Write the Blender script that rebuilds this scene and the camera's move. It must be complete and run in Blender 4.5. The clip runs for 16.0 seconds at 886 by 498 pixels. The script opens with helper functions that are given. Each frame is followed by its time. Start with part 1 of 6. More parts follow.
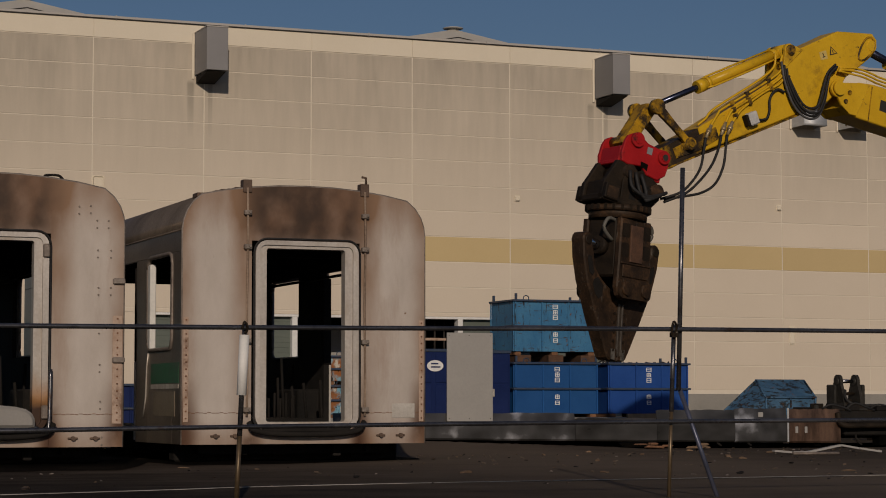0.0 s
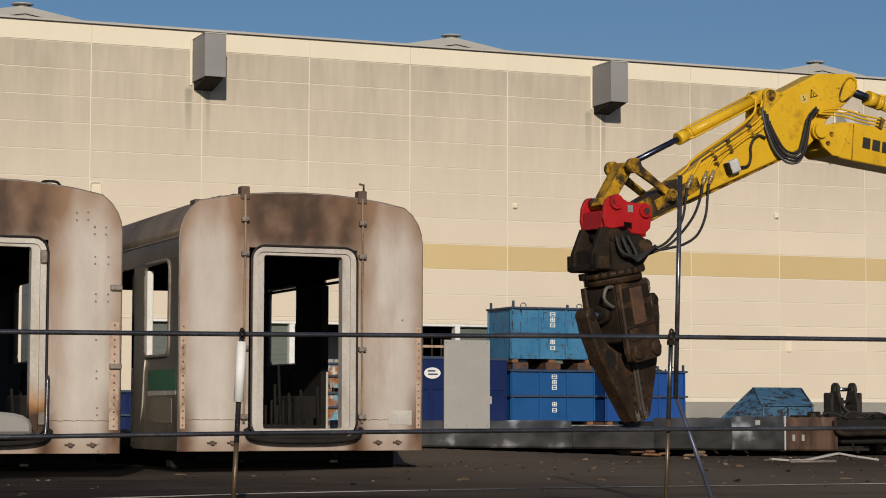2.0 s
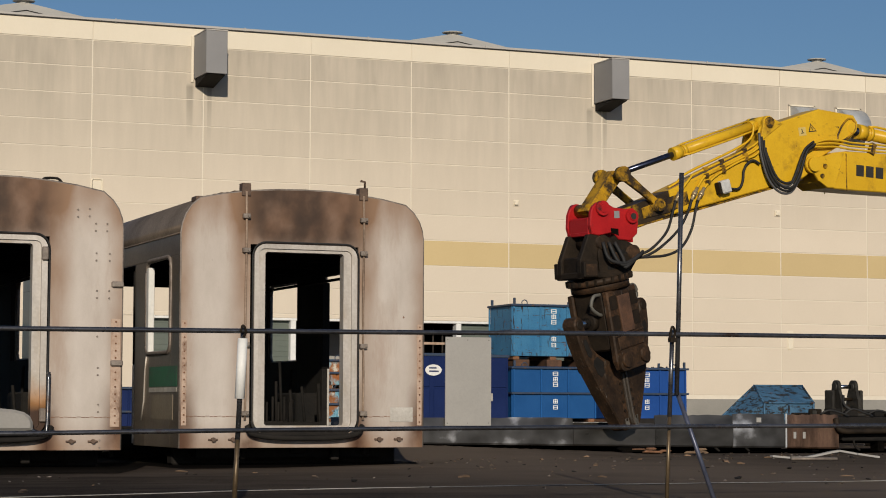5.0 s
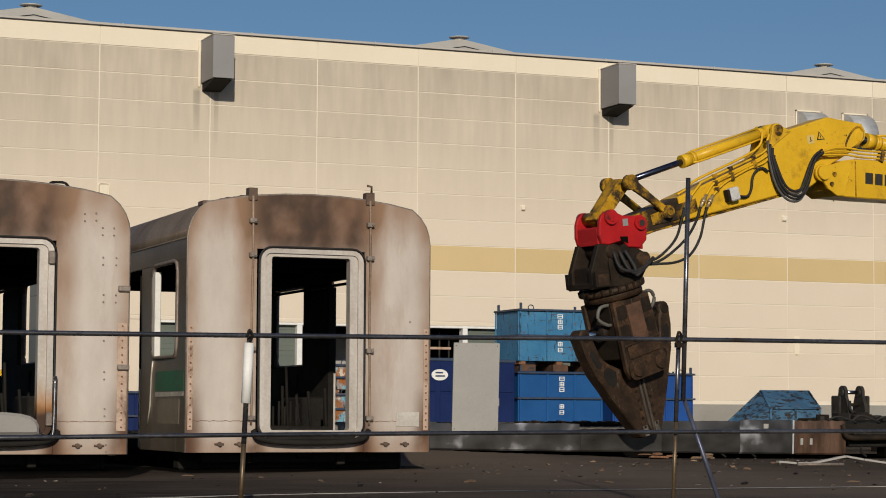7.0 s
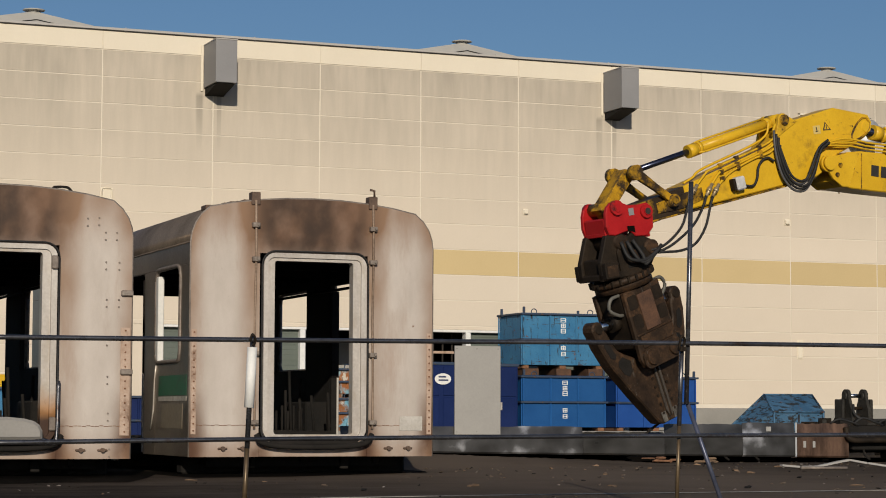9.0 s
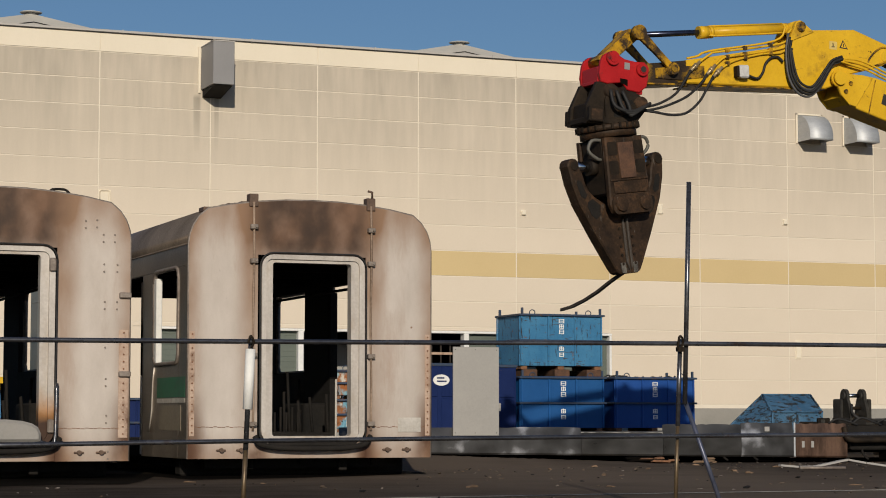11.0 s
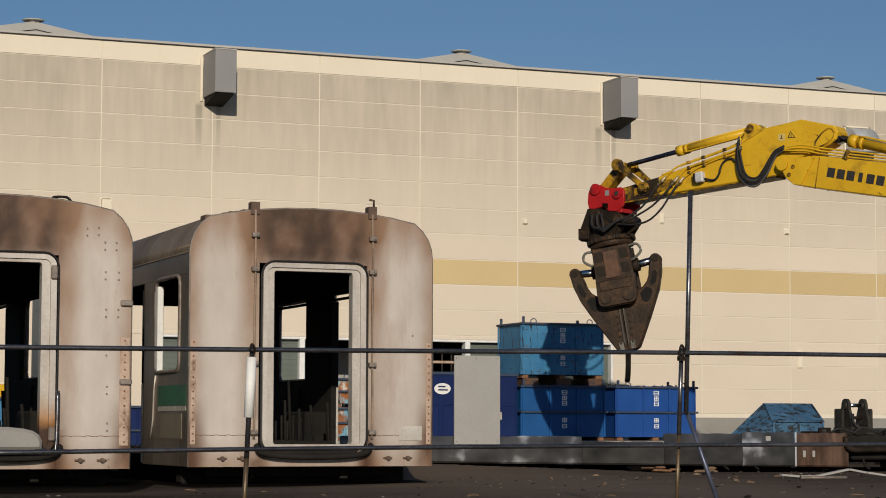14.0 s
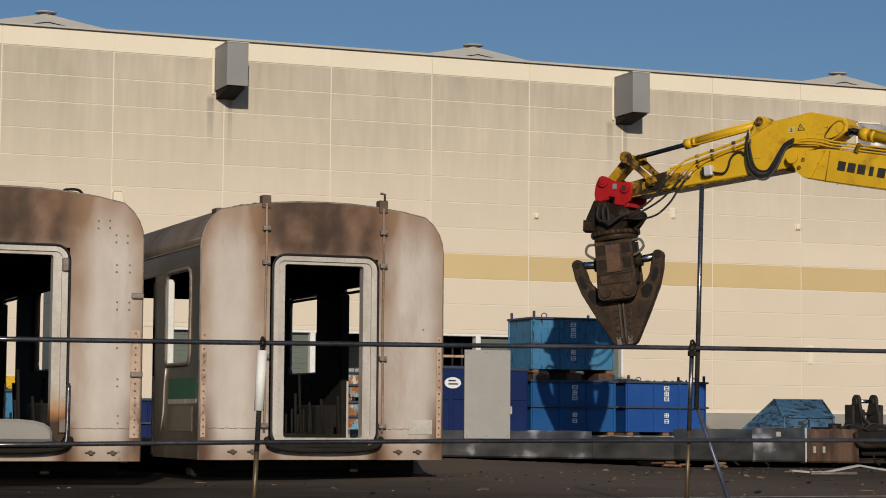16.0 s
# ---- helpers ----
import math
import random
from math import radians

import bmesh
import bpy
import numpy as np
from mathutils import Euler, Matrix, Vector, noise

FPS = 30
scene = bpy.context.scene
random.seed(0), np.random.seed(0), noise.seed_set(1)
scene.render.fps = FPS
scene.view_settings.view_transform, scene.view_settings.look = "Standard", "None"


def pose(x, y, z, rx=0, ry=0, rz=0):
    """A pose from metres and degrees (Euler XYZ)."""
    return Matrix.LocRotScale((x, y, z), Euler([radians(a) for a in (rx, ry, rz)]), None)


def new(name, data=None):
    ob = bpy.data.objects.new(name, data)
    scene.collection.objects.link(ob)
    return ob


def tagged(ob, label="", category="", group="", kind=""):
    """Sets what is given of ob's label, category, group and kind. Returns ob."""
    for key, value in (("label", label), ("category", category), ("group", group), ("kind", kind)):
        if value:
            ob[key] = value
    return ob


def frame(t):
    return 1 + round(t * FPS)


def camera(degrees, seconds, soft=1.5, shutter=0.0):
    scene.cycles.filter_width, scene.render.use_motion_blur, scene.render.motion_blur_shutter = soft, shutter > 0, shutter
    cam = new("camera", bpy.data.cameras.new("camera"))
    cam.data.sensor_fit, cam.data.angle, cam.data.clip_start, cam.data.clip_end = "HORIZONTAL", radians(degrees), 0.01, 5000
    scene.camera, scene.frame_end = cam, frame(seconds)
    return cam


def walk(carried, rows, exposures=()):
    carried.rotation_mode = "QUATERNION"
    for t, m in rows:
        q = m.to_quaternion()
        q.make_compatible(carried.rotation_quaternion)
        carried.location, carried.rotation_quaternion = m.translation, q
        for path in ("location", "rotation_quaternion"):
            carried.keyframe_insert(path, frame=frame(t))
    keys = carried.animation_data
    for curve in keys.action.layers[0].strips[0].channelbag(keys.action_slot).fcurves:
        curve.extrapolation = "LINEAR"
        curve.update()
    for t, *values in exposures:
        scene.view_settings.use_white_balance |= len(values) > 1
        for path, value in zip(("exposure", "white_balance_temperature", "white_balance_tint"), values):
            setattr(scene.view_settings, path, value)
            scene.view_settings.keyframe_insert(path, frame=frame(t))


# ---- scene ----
# ---- camera ----
EYE = (0.0, 0.0, 0.63)
PAN = [
    (0, 22.131, 4.133, -0.030),
    (0.5, 22.171, 4.131, -0.086),
    (1, 22.200, 4.183, -0.049),
    (1.5, 22.200, 4.274, 0.000),
    (2, 22.199, 4.325, 0.104),
    (2.5, 22.218, 4.302, 0.124),
    (3, 22.220, 4.274, 0.025),
    (3.5, 22.218, 4.251, 0.156),
    (4, 22.202, 4.233, 0.111),
    (6.5, 22.064, 4.301, 0.288),
    (7, 21.992, 4.373, 0.261),
    (7.5, 21.940, 4.434, 0.281),
    (8, 21.933, 4.439, 0.206),
    (8.5, 21.937, 4.443, 0.187),
    (9, 21.912, 4.482, 0.183),
    (11.5, 21.977, 4.557, -0.031),
    (12, 21.946, 4.693, 0.096),
    (12.5, 21.916, 4.809, 0.160),
    (13, 21.894, 4.809, 0.161),
    (13.5, 21.917, 4.761, 0.121),
    (14, 21.926, 4.741, 0.143),
    (14.5, 21.895, 4.726, 0.284),
    (15, 21.800, 4.742, 0.188),
    (15.5, 21.695, 4.689, 0.371),
    (16, 21.635, 4.582, 0.418),
]


def held(pan, tilt, roll):
    return pose(*EYE, 90 + tilt, 0, -pan) @ pose(0, 0, 0, 0, 0, roll)


cam = camera(23.31, 16.0, soft=1.0)
walk(cam, [(t, held(p, u, r)) for t, p, u, r in PAN],
     exposures=[(0.0, -0.97, 6850, 18), (0.4, -0.84, 6780, 16), (0.8, -0.48, 6700, 15), (1.0, -0.33, 6560, 13), (1.2, -0.14, 6480, 11), (1.5, -0.06, 6440, 11), (1.8, -0.05, 6440, 11), (12.8, -0.05, 6440, 11), (13.8, -0.09, 6440, 11), (16.0, -0.09, 6440, 11)])

# ---- daylight: low winter sun from behind the camera ----
SUN_WAY = Vector((0.31, 1.0, -0.37)).normalized()
sun_data = bpy.data.lights.new("sun", "SUN")
sun_data.energy, sun_data.angle, sun_data.color = 3.75, radians(0.53), (1.0, 0.885, 0.70)
sun = new("sun", sun_data)
sun.rotation_euler = SUN_WAY.to_track_quat("-Z", "Y").to_euler()
world = bpy.data.worlds.new("sky")
scene.world = world
world.use_nodes = True
wn = world.node_tree
sky = wn.nodes.new("ShaderNodeTexSky")
sky.sky_type, sky.sun_disc = "NISHITA", False
sky.sun_elevation = math.asin(-SUN_WAY.z)
sky.sun_rotation = math.atan2(-SUN_WAY.x, -SUN_WAY.y)
sky.air_density, sky.dust_density, sky.ozone_density = 1.0, 0.7, 5.2
wn.nodes["Background"].inputs["Strength"].default_value = 0.059
wn.links.new(sky.outputs[0], wn.nodes["Background"].inputs["Color"])

# ---- materials ----
def material(name, stops, scale=3.0, rough=0.8, metal=0.0, stretch=(1, 1, 1), fine=40.0, bump=0.15, rand=0.0, grime=None, spec=0.5, fine_mix=0.3, detail=8):
    """Noise at two scales through a colour ramp; grime: (colour, scale, from, to, stretch) laid over it."""
    m = bpy.data.materials.new(name)
    m.use_nodes = True
    nt = m.node_tree
    nd, ln = nt.nodes, nt.links
    b = nd["Principled BSDF"]
    tc = nd.new("ShaderNodeTexCoord")
    mp = nd.new("ShaderNodeMapping")
    mp.inputs["Scale"].default_value = stretch
    ln.new(tc.outputs["Object"], mp.inputs["Vector"])
    info = nd.new("ShaderNodeObjectInfo")
    shift = nd.new("ShaderNodeVectorMath")
    shift.operation = "MULTIPLY_ADD"
    ln.new(info.outputs["Random"], shift.inputs[0])
    shift.inputs[1].default_value = (37, 19, 53)
    ln.new(mp.outputs[0], shift.inputs[2])
    n1 = nd.new("ShaderNodeTexNoise")
    n1.inputs["Scale"].default_value, n1.inputs["Detail"].default_value, n1.inputs["Roughness"].default_value = scale, detail, 0.65
    ln.new(shift.outputs[0], n1.inputs["Vector"])
    n2 = nd.new("ShaderNodeTexNoise")
    n2.inputs["Scale"].default_value, n2.inputs["Detail"].default_value = fine, 4
    ln.new(tc.outputs["Object"], n2.inputs["Vector"])
    mix = nd.new("ShaderNodeMix")
    mix.data_type = "FLOAT"
    mix.inputs[0].default_value = fine_mix
    ln.new(n1.outputs[0], mix.inputs[2])
    ln.new(n2.outputs[0], mix.inputs[3])
    ramp = nd.new("ShaderNodeValToRGB")
    el = ramp.color_ramp.elements
    while len(el) < len(stops):
        el.new(0.5)
    for e, (p, c) in zip(el, stops):
        e.position, e.color = p, (*c, 1)
    ln.new(mix.outputs[0], ramp.inputs[0])
    col = ramp.outputs[0]
    if grime:
        for gc, gs, lo, hi, gst in grime:
            mg = nd.new("ShaderNodeMapping")
            mg.inputs["Scale"].default_value = gst
            ln.new(tc.outputs["Object"], mg.inputs["Vector"])
            sh = nd.new("ShaderNodeVectorMath")
            sh.operation = "MULTIPLY_ADD"
            ln.new(info.outputs["Random"], sh.inputs[0])
            sh.inputs[1].default_value = (11, 71, 23)
            ln.new(mg.outputs[0], sh.inputs[2])
            ng = nd.new("ShaderNodeTexNoise")
            ng.inputs["Scale"].default_value, ng.inputs["Detail"].default_value, ng.inputs["Roughness"].default_value = gs, 9, 0.7
            ln.new(sh.outputs[0], ng.inputs["Vector"])
            rg = nd.new("ShaderNodeMapRange")
            rg.inputs[1].default_value, rg.inputs[2].default_value = lo, hi
            ln.new(ng.outputs[0], rg.inputs[0])
            mx = nd.new("ShaderNodeMix")
            mx.data_type = "RGBA"
            ln.new(rg.outputs[0], mx.inputs[0])
            ln.new(col, mx.inputs[6])
            mx.inputs[7].default_value = (*gc, 1)
            col = mx.outputs[2]
    if rand:
        hs = nd.new("ShaderNodeHueSaturation")
        rr = nd.new("ShaderNodeMapRange")
        rr.inputs[3].default_value, rr.inputs[4].default_value = 1 - rand, 1 + rand
        ln.new(info.outputs["Random"], rr.inputs[0])
        ln.new(rr.outputs[0], hs.inputs["Value"])
        ln.new(col, hs.inputs["Color"])
        col = hs.outputs[0]
    ln.new(col, b.inputs["Base Color"])
    b.inputs["Metallic"].default_value = metal
    b.inputs["Specular IOR Level"].default_value = spec
    rr2 = nd.new("ShaderNodeMapRange")
    rr2.inputs[3].default_value, rr2.inputs[4].default_value = max(0.05, rough - 0.12), min(1, rough + 0.12)
    ln.new(n1.outputs[0], rr2.inputs[0])
    ln.new(rr2.outputs[0], b.inputs["Roughness"])
    if bump:
        bp = nd.new("ShaderNodeBump")
        bp.inputs["Strength"].default_value, bp.inputs["Distance"].default_value = bump, 0.02
        ln.new(mix.outputs[0], bp.inputs["Height"])
        ln.new(bp.outputs[0], b.inputs["Normal"])
    return m


def two(a, b, lo=0.35, hi=0.68):
    return [(lo, a), (hi, b)]


def soot_steel(name, metal=0.25):
    """Bare carriage steel, matt and scorched: brown soot that thins out from the middle of the top edge, rust low down."""
    m = material(name, two((0.42, 0.372, 0.337), (0.555, 0.508, 0.472)), scale=1.6, rough=0.62, metal=metal, stretch=(1.2, 1.2, 0.5), fine=60, bump=0.03, fine_mix=0.08,
                 grime=[((0.34, 0.25, 0.20), 1.2, 0.52, 0.80, (2.2, 2.2, 0.45)), ((0.27, 0.23, 0.21), 5.0, 0.70, 0.75, (1, 1, 0.5)), ((0.20, 0.12, 0.08), 9.0, 0.71, 0.75, (1, 1, 0.8))])
    nd, ln = m.node_tree.nodes, m.node_tree.links
    b = nd["Principled BSDF"]
    col = b.inputs["Base Color"].links[0].from_socket
    tc = nd.new("ShaderNodeTexCoord")
    sep = nd.new("ShaderNodeSeparateXYZ")
    ln.new(tc.outputs["Object"], sep.inputs[0])

    def math_node(op, a, c, d=None):
        n = nd.new("ShaderNodeMath")
        n.operation = op
        for i, v in enumerate((a, c, d)):
            if v is None:
                continue
            if isinstance(v, (int, float)):
                n.inputs[i].default_value = v
            else:
                ln.new(v, n.inputs[i])
        return n.outputs[0]

    nz = nd.new("ShaderNodeTexNoise")
    nz.inputs["Scale"].default_value, nz.inputs["Detail"].default_value = 2.2, 8
    mp = nd.new("ShaderNodeMapping")
    mp.inputs["Scale"].default_value = (1.1, 1.1, 0.65)
    ln.new(tc.outputs["Object"], mp.inputs["Vector"])
    ln.new(mp.outputs[0], nz.inputs["Vector"])
    ax = math_node("ABSOLUTE", sep.outputs[0], 0)
    def ranged(v, a, c, lo=0.0, hi=1.0):
        n = nd.new("ShaderNodeMapRange")
        n.interpolation_type = "SMOOTHSTEP"
        n.inputs[1].default_value, n.inputs[2].default_value, n.inputs[3].default_value, n.inputs[4].default_value = a, c, lo, hi
        ln.new(v, n.inputs[0])
        return n.outputs[0]

    big = nd.new("ShaderNodeTexNoise")
    big.inputs["Scale"].default_value, big.inputs["Detail"].default_value = 1.7, 6
    ln.new(tc.outputs["Object"], big.inputs["Vector"])
    # heat tint: along the pipes, under the roof line, at the outer edges and at the foot
    rib = math_node("ABSOLUTE", math_node("SUBTRACT", ax, 0.68), 0)
    ribs = math_node("MULTIPLY", ranged(rib, 0.03, 0.26, 1.0, 0.0), ranged(sep.outputs[2], 0.2, 2.3, 0.35, 0.95))
    warm = math_node("ADD", math_node("ADD", ranged(sep.outputs[2], 2.1, 2.75, 0.0, 0.85), ranged(sep.outputs[2], 0.34, -0.02, 0.0, 0.70)),
                     math_node("ADD", ranged(ax, 1.16, 1.40, 0.0, 0.8), ribs))
    warm = math_node("MULTIPLY", warm, math_node("MULTIPLY_ADD", nz.outputs[0], 1.5, 0.05))
    # burnt brown patches at the lower corners and beside the door sill
    side = math_node("ABSOLUTE", math_node("SUBTRACT", ax, 0.62), 0)
    low = math_node("MULTIPLY", math_node("MAXIMUM", ranged(ax, 1.12, 1.37), ranged(side, 0.16, 0.0)), ranged(sep.outputs[2], 0.95, 0.10))
    low = math_node("MULTIPLY", low, ranged(math_node("ADD", big.outputs[0], math_node("MULTIPLY", nz.outputs[0], 0.5)), 0.58, 0.80))
    # soot: above the door between the two pipes, fading into the side panels
    soot = math_node("MULTIPLY", ranged(ax, 0.42, 0.84, 1.0, 0.0), ranged(sep.outputs[2], 1.95, 2.35))
    halo = math_node("MULTIPLY", soot, math_node("MULTIPLY_ADD", nz.outputs[0], 0.9, 0.5))
    core = math_node("MULTIPLY", soot, ranged(math_node("ADD", big.outputs[0], math_node("MULTIPLY", nz.outputs[0], 0.7)), 0.60, 1.0))
    for fac, c in ((warm, (0.24, 0.145, 0.090)), (low, (0.080, 0.034, 0.016)), (halo, (0.155, 0.083, 0.048)), (core, (0.040, 0.022, 0.014))):
        cl = nd.new("ShaderNodeClamp")
        ln.new(fac, cl.inputs[0])
        mx = nd.new("ShaderNodeMix")
        mx.data_type = "RGBA"
        ln.new(cl.outputs[0], mx.inputs[0])
        ln.new(col, mx.inputs[6])
        mx.inputs[7].default_value = (*c, 1)
        col = mx.outputs[2]
    ln.new(col, b.inputs["Base Color"])
    return m


def wall_paint(name, low_stop, high_stop):
    """Painted wall panel with rain streaks: the dirt is denser towards the wall's top."""
    m = material(name, two(low_stop, high_stop), scale=0.5, rough=0.9, fine=25, bump=0.05, rand=0.03)
    nd, ln = m.node_tree.nodes, m.node_tree.links
    b = nd["Principled BSDF"]
    col = b.inputs["Base Color"].links[0].from_socket
    geo = nd.new("ShaderNodeNewGeometry")
    sep = nd.new("ShaderNodeSeparateXYZ")
    ln.new(geo.outputs["Position"], sep.inputs[0])
    amount = nd.new("ShaderNodeMapRange")
    amount.inputs[1].default_value, amount.inputs[2].default_value, amount.inputs[3].default_value, amount.inputs[4].default_value = 4.8, 8.9, 0.0, 0.9
    ln.new(sep.outputs[2], amount.inputs[0])
    total = None
    for sc, st in ((1.0, (2.4, 1, 0.30)), (1.0, (7.0, 1, 0.9)), (0.45, (1, 1, 1))):
        mp = nd.new("ShaderNodeMapping")
        mp.inputs["Scale"].default_value = st
        ln.new(geo.outputs["Position"], mp.inputs["Vector"])
        n = nd.new("ShaderNodeTexNoise")
        n.inputs["Scale"].default_value, n.inputs["Detail"].default_value = sc, 7
        ln.new(mp.outputs[0], n.inputs["Vector"])
        if total is None:
            total = n.outputs[0]
        else:
            a = nd.new("ShaderNodeMath")
            a.operation = "ADD"
            ln.new(total, a.inputs[0])
            ln.new(n.outputs[0], a.inputs[1])
            total = a.outputs[0]
    rg = nd.new("ShaderNodeMapRange")
    rg.inputs[1].default_value, rg.inputs[2].default_value, rg.inputs[3].default_value, rg.inputs[4].default_value = 1.1, 1.95, 0.34, 0.80
    ln.new(total, rg.inputs[0])
    mu = nd.new("ShaderNodeMath")
    mu.operation = "MULTIPLY"
    ln.new(rg.outputs[0], mu.inputs[0])
    ln.new(amount.outputs[0], mu.inputs[1])
    # drip stains that run down below the vents
    drip = mu.outputs[0]
    for x0, half in ((12.84, 0.15), (13.30, 0.10), (22.87, 0.15), (23.28, 0.10)):
        def node(op, a, c):
            n_ = nd.new("ShaderNodeMath")
            n_.operation = op
            for i_, v_ in enumerate((a, c)):
                if isinstance(v_, (int, float)):
                    n_.inputs[i_].default_value = v_
                else:
                    ln.new(v_, n_.inputs[i_])
            return n_.outputs[0]
        off = node("ABSOLUTE", node("SUBTRACT", sep.outputs[0], x0), 0)
        across = nd.new("ShaderNodeMapRange")
        across.interpolation_type = "SMOOTHSTEP"
        across.inputs[1].default_value, across.inputs[2].default_value, across.inputs[3].default_value, across.inputs[4].default_value = half * 0.3, half, 1.0, 0.0
        ln.new(off, across.inputs[0])
        down = nd.new("ShaderNodeMapRange")
        down.inputs[1].default_value, down.inputs[2].default_value = 6.1, 8.1
        ln.new(sep.outputs[2], down.inputs[0])
        below = nd.new("ShaderNodeMapRange")
        below.inputs[1].default_value, below.inputs[2].default_value, below.inputs[3].default_value, below.inputs[4].default_value = 7.85, 8.02, 1.0, 0.0
        ln.new(sep.outputs[2], below.inputs[0])
        drip = node("MAXIMUM", drip, node("MULTIPLY", node("MULTIPLY", across.outputs[0], node("MULTIPLY", down.outputs[0], below.outputs[0])), node("MULTIPLY", total, 0.60)))
    mx = nd.new("ShaderNodeMix")
    mx.data_type = "RGBA"
    ln.new(drip, mx.inputs[0])
    ln.new(col, mx.inputs[6])
    mx.inputs[7].default_value = (0.235, 0.215, 0.18, 1)
    ln.new(mx.outputs[2], b.inputs["Base Color"])
    return m


M = {}
M["panel"] = wall_paint("cream_wall_paint", (0.595, 0.524, 0.433), (0.635, 0.562, 0.470))
M["stripe"] = wall_paint("ochre_stripe_paint", (0.51, 0.395, 0.21), (0.55, 0.43, 0.235))
M["band"] = material("cream_band_paint", two((0.66, 0.60, 0.49), (0.72, 0.66, 0.55)), scale=0.6, rough=0.85, bump=0.04, stretch=(1, 1, 0.3))
M["joint"] = material("pale_joint_sealant", two((0.64, 0.585, 0.495), (0.69, 0.635, 0.545)), rough=0.9, bump=0)
M["plinth"] = material("grey_plinth_concrete", two((0.22, 0.215, 0.20), (0.30, 0.29, 0.27)), scale=1.2, rough=0.9, bump=0.1)
M["coping"] = material("grey_coping_metal", two((0.36, 0.345, 0.33), (0.43, 0.415, 0.40)), scale=1.0, rough=0.6, bump=0.02)
M["roofmetal"] = material("pale_roof_metal", two((0.36, 0.35, 0.33), (0.44, 0.43, 0.40)), scale=1.0, rough=0.6, bump=0.02)
M["ventgrey"] = material("grey_vent_metal", two((0.20, 0.20, 0.21), (0.24, 0.24, 0.25)), scale=1.0, rough=0.55, bump=0.02)
M["ventlight"] = material("grey_moulded_cover", two((0.21, 0.205, 0.195), (0.27, 0.26, 0.25)), scale=1.0, rough=0.6, bump=0.03)
M["galv"] = material("galvanised_sheet", two((0.42, 0.44, 0.47), (0.56, 0.58, 0.60)), scale=4, rough=0.6, metal=0.45, bump=0.05, stretch=(1, 1, 3))
M["asphalt"] = material("worn_asphalt", [(0.3, (0.0085, 0.0064, 0.0050)), (0.5, (0.0210, 0.0162, 0.0128)), (0.72, (0.056, 0.044, 0.035))], scale=0.9, rough=0.95, fine=70, bump=0.5,
                        grime=[((0.062, 0.051, 0.042), 0.35, 0.50, 0.72, (1, 3, 1)), ((0.006, 0.005, 0.005), 0.8, 0.60, 0.66, (1, 2, 1)), ((0.09, 0.075, 0.06), 14.0, 0.66, 0.72, (1, 1, 1))], spec=0.06)
# lighter brown mixed in away from the carriages, weaker again further right
dn, dl = M["asphalt"].node_tree.nodes, M["asphalt"].node_tree.links
db = dn["Principled BSDF"]
dgeo = dn.new("ShaderNodeNewGeometry")
dsep = dn.new("ShaderNodeSeparateXYZ")
dl.new(dgeo.outputs["Position"], dsep.inputs[0])
dnoise = dn.new("ShaderNodeTexNoise")
dnoise.inputs["Scale"].default_value, dnoise.inputs["Detail"].default_value = 0.9, 8
dl.new(dgeo.outputs["Position"], dnoise.inputs["Vector"])
dadd = dn.new("ShaderNodeMath")
dadd.operation = "MULTIPLY_ADD"
dl.new(dnoise.outputs[0], dadd.inputs[0])
dadd.inputs[1].default_value = 5.0
dl.new(dsep.outputs[0], dadd.inputs[2])
drange = dn.new("ShaderNodeMapRange")
drange.inputs[1].default_value, drange.inputs[2].default_value, drange.inputs[4].default_value = 6.5, 12.5, 0.80
dl.new(dadd.outputs[0], drange.inputs[0])
dmix = dn.new("ShaderNodeMix")
dmix.data_type = "RGBA"
dthin = dn.new("ShaderNodeMapRange")
dthin.inputs[1].default_value, dthin.inputs[2].default_value, dthin.inputs[3].default_value, dthin.inputs[4].default_value = 13.5, 17.0, 1.0, 0.40
dl.new(dadd.outputs[0], dthin.inputs[0])
dmul = dn.new("ShaderNodeMath")
dmul.operation = "MULTIPLY"
dl.new(drange.outputs[0], dmul.inputs[0])
dl.new(dthin.outputs[0], dmul.inputs[1])
dl.new(dmul.outputs[0], dmix.inputs[0])
dl.new(db.inputs["Base Color"].links[0].from_socket, dmix.inputs[6])
dmix.inputs[7].default_value = (0.145, 0.114, 0.090, 1)
dl.new(dmix.outputs[2], db.inputs["Base Color"])
M["line"] = material("worn_white_line", two((0.14, 0.13, 0.12), (0.40, 0.385, 0.36), 0.34, 0.60), scale=3, rough=0.9, fine=30, bump=0.2)
# black of burnt parts, also painted where openings and recesses are in shade
M["dark"] = material("soot_shade_black", two((0.006, 0.006, 0.006), (0.022, 0.019, 0.017)), scale=2, rough=0.9, bump=0.2, spec=0.2)
M["sootsteel"] = soot_steel("scorched_carriage_steel")
M["sidesteel"] = material("sooty_side_steel", two((0.13, 0.105, 0.085), (0.33, 0.275, 0.225)), scale=0.8, rough=0.34, metal=0.6, stretch=(1, 1, 0.5), fine=50, bump=0.03)
M["frame"] = material("dull_aluminium_frame", two((0.42, 0.39, 0.35), (0.66, 0.63, 0.59)), scale=3, rough=0.38, metal=0.25, stretch=(2, 2, 0.6), bump=0.04,
                      grime=[((0.16, 0.10, 0.06), 1.4, 0.55, 0.75, (2, 2, 0.8))])
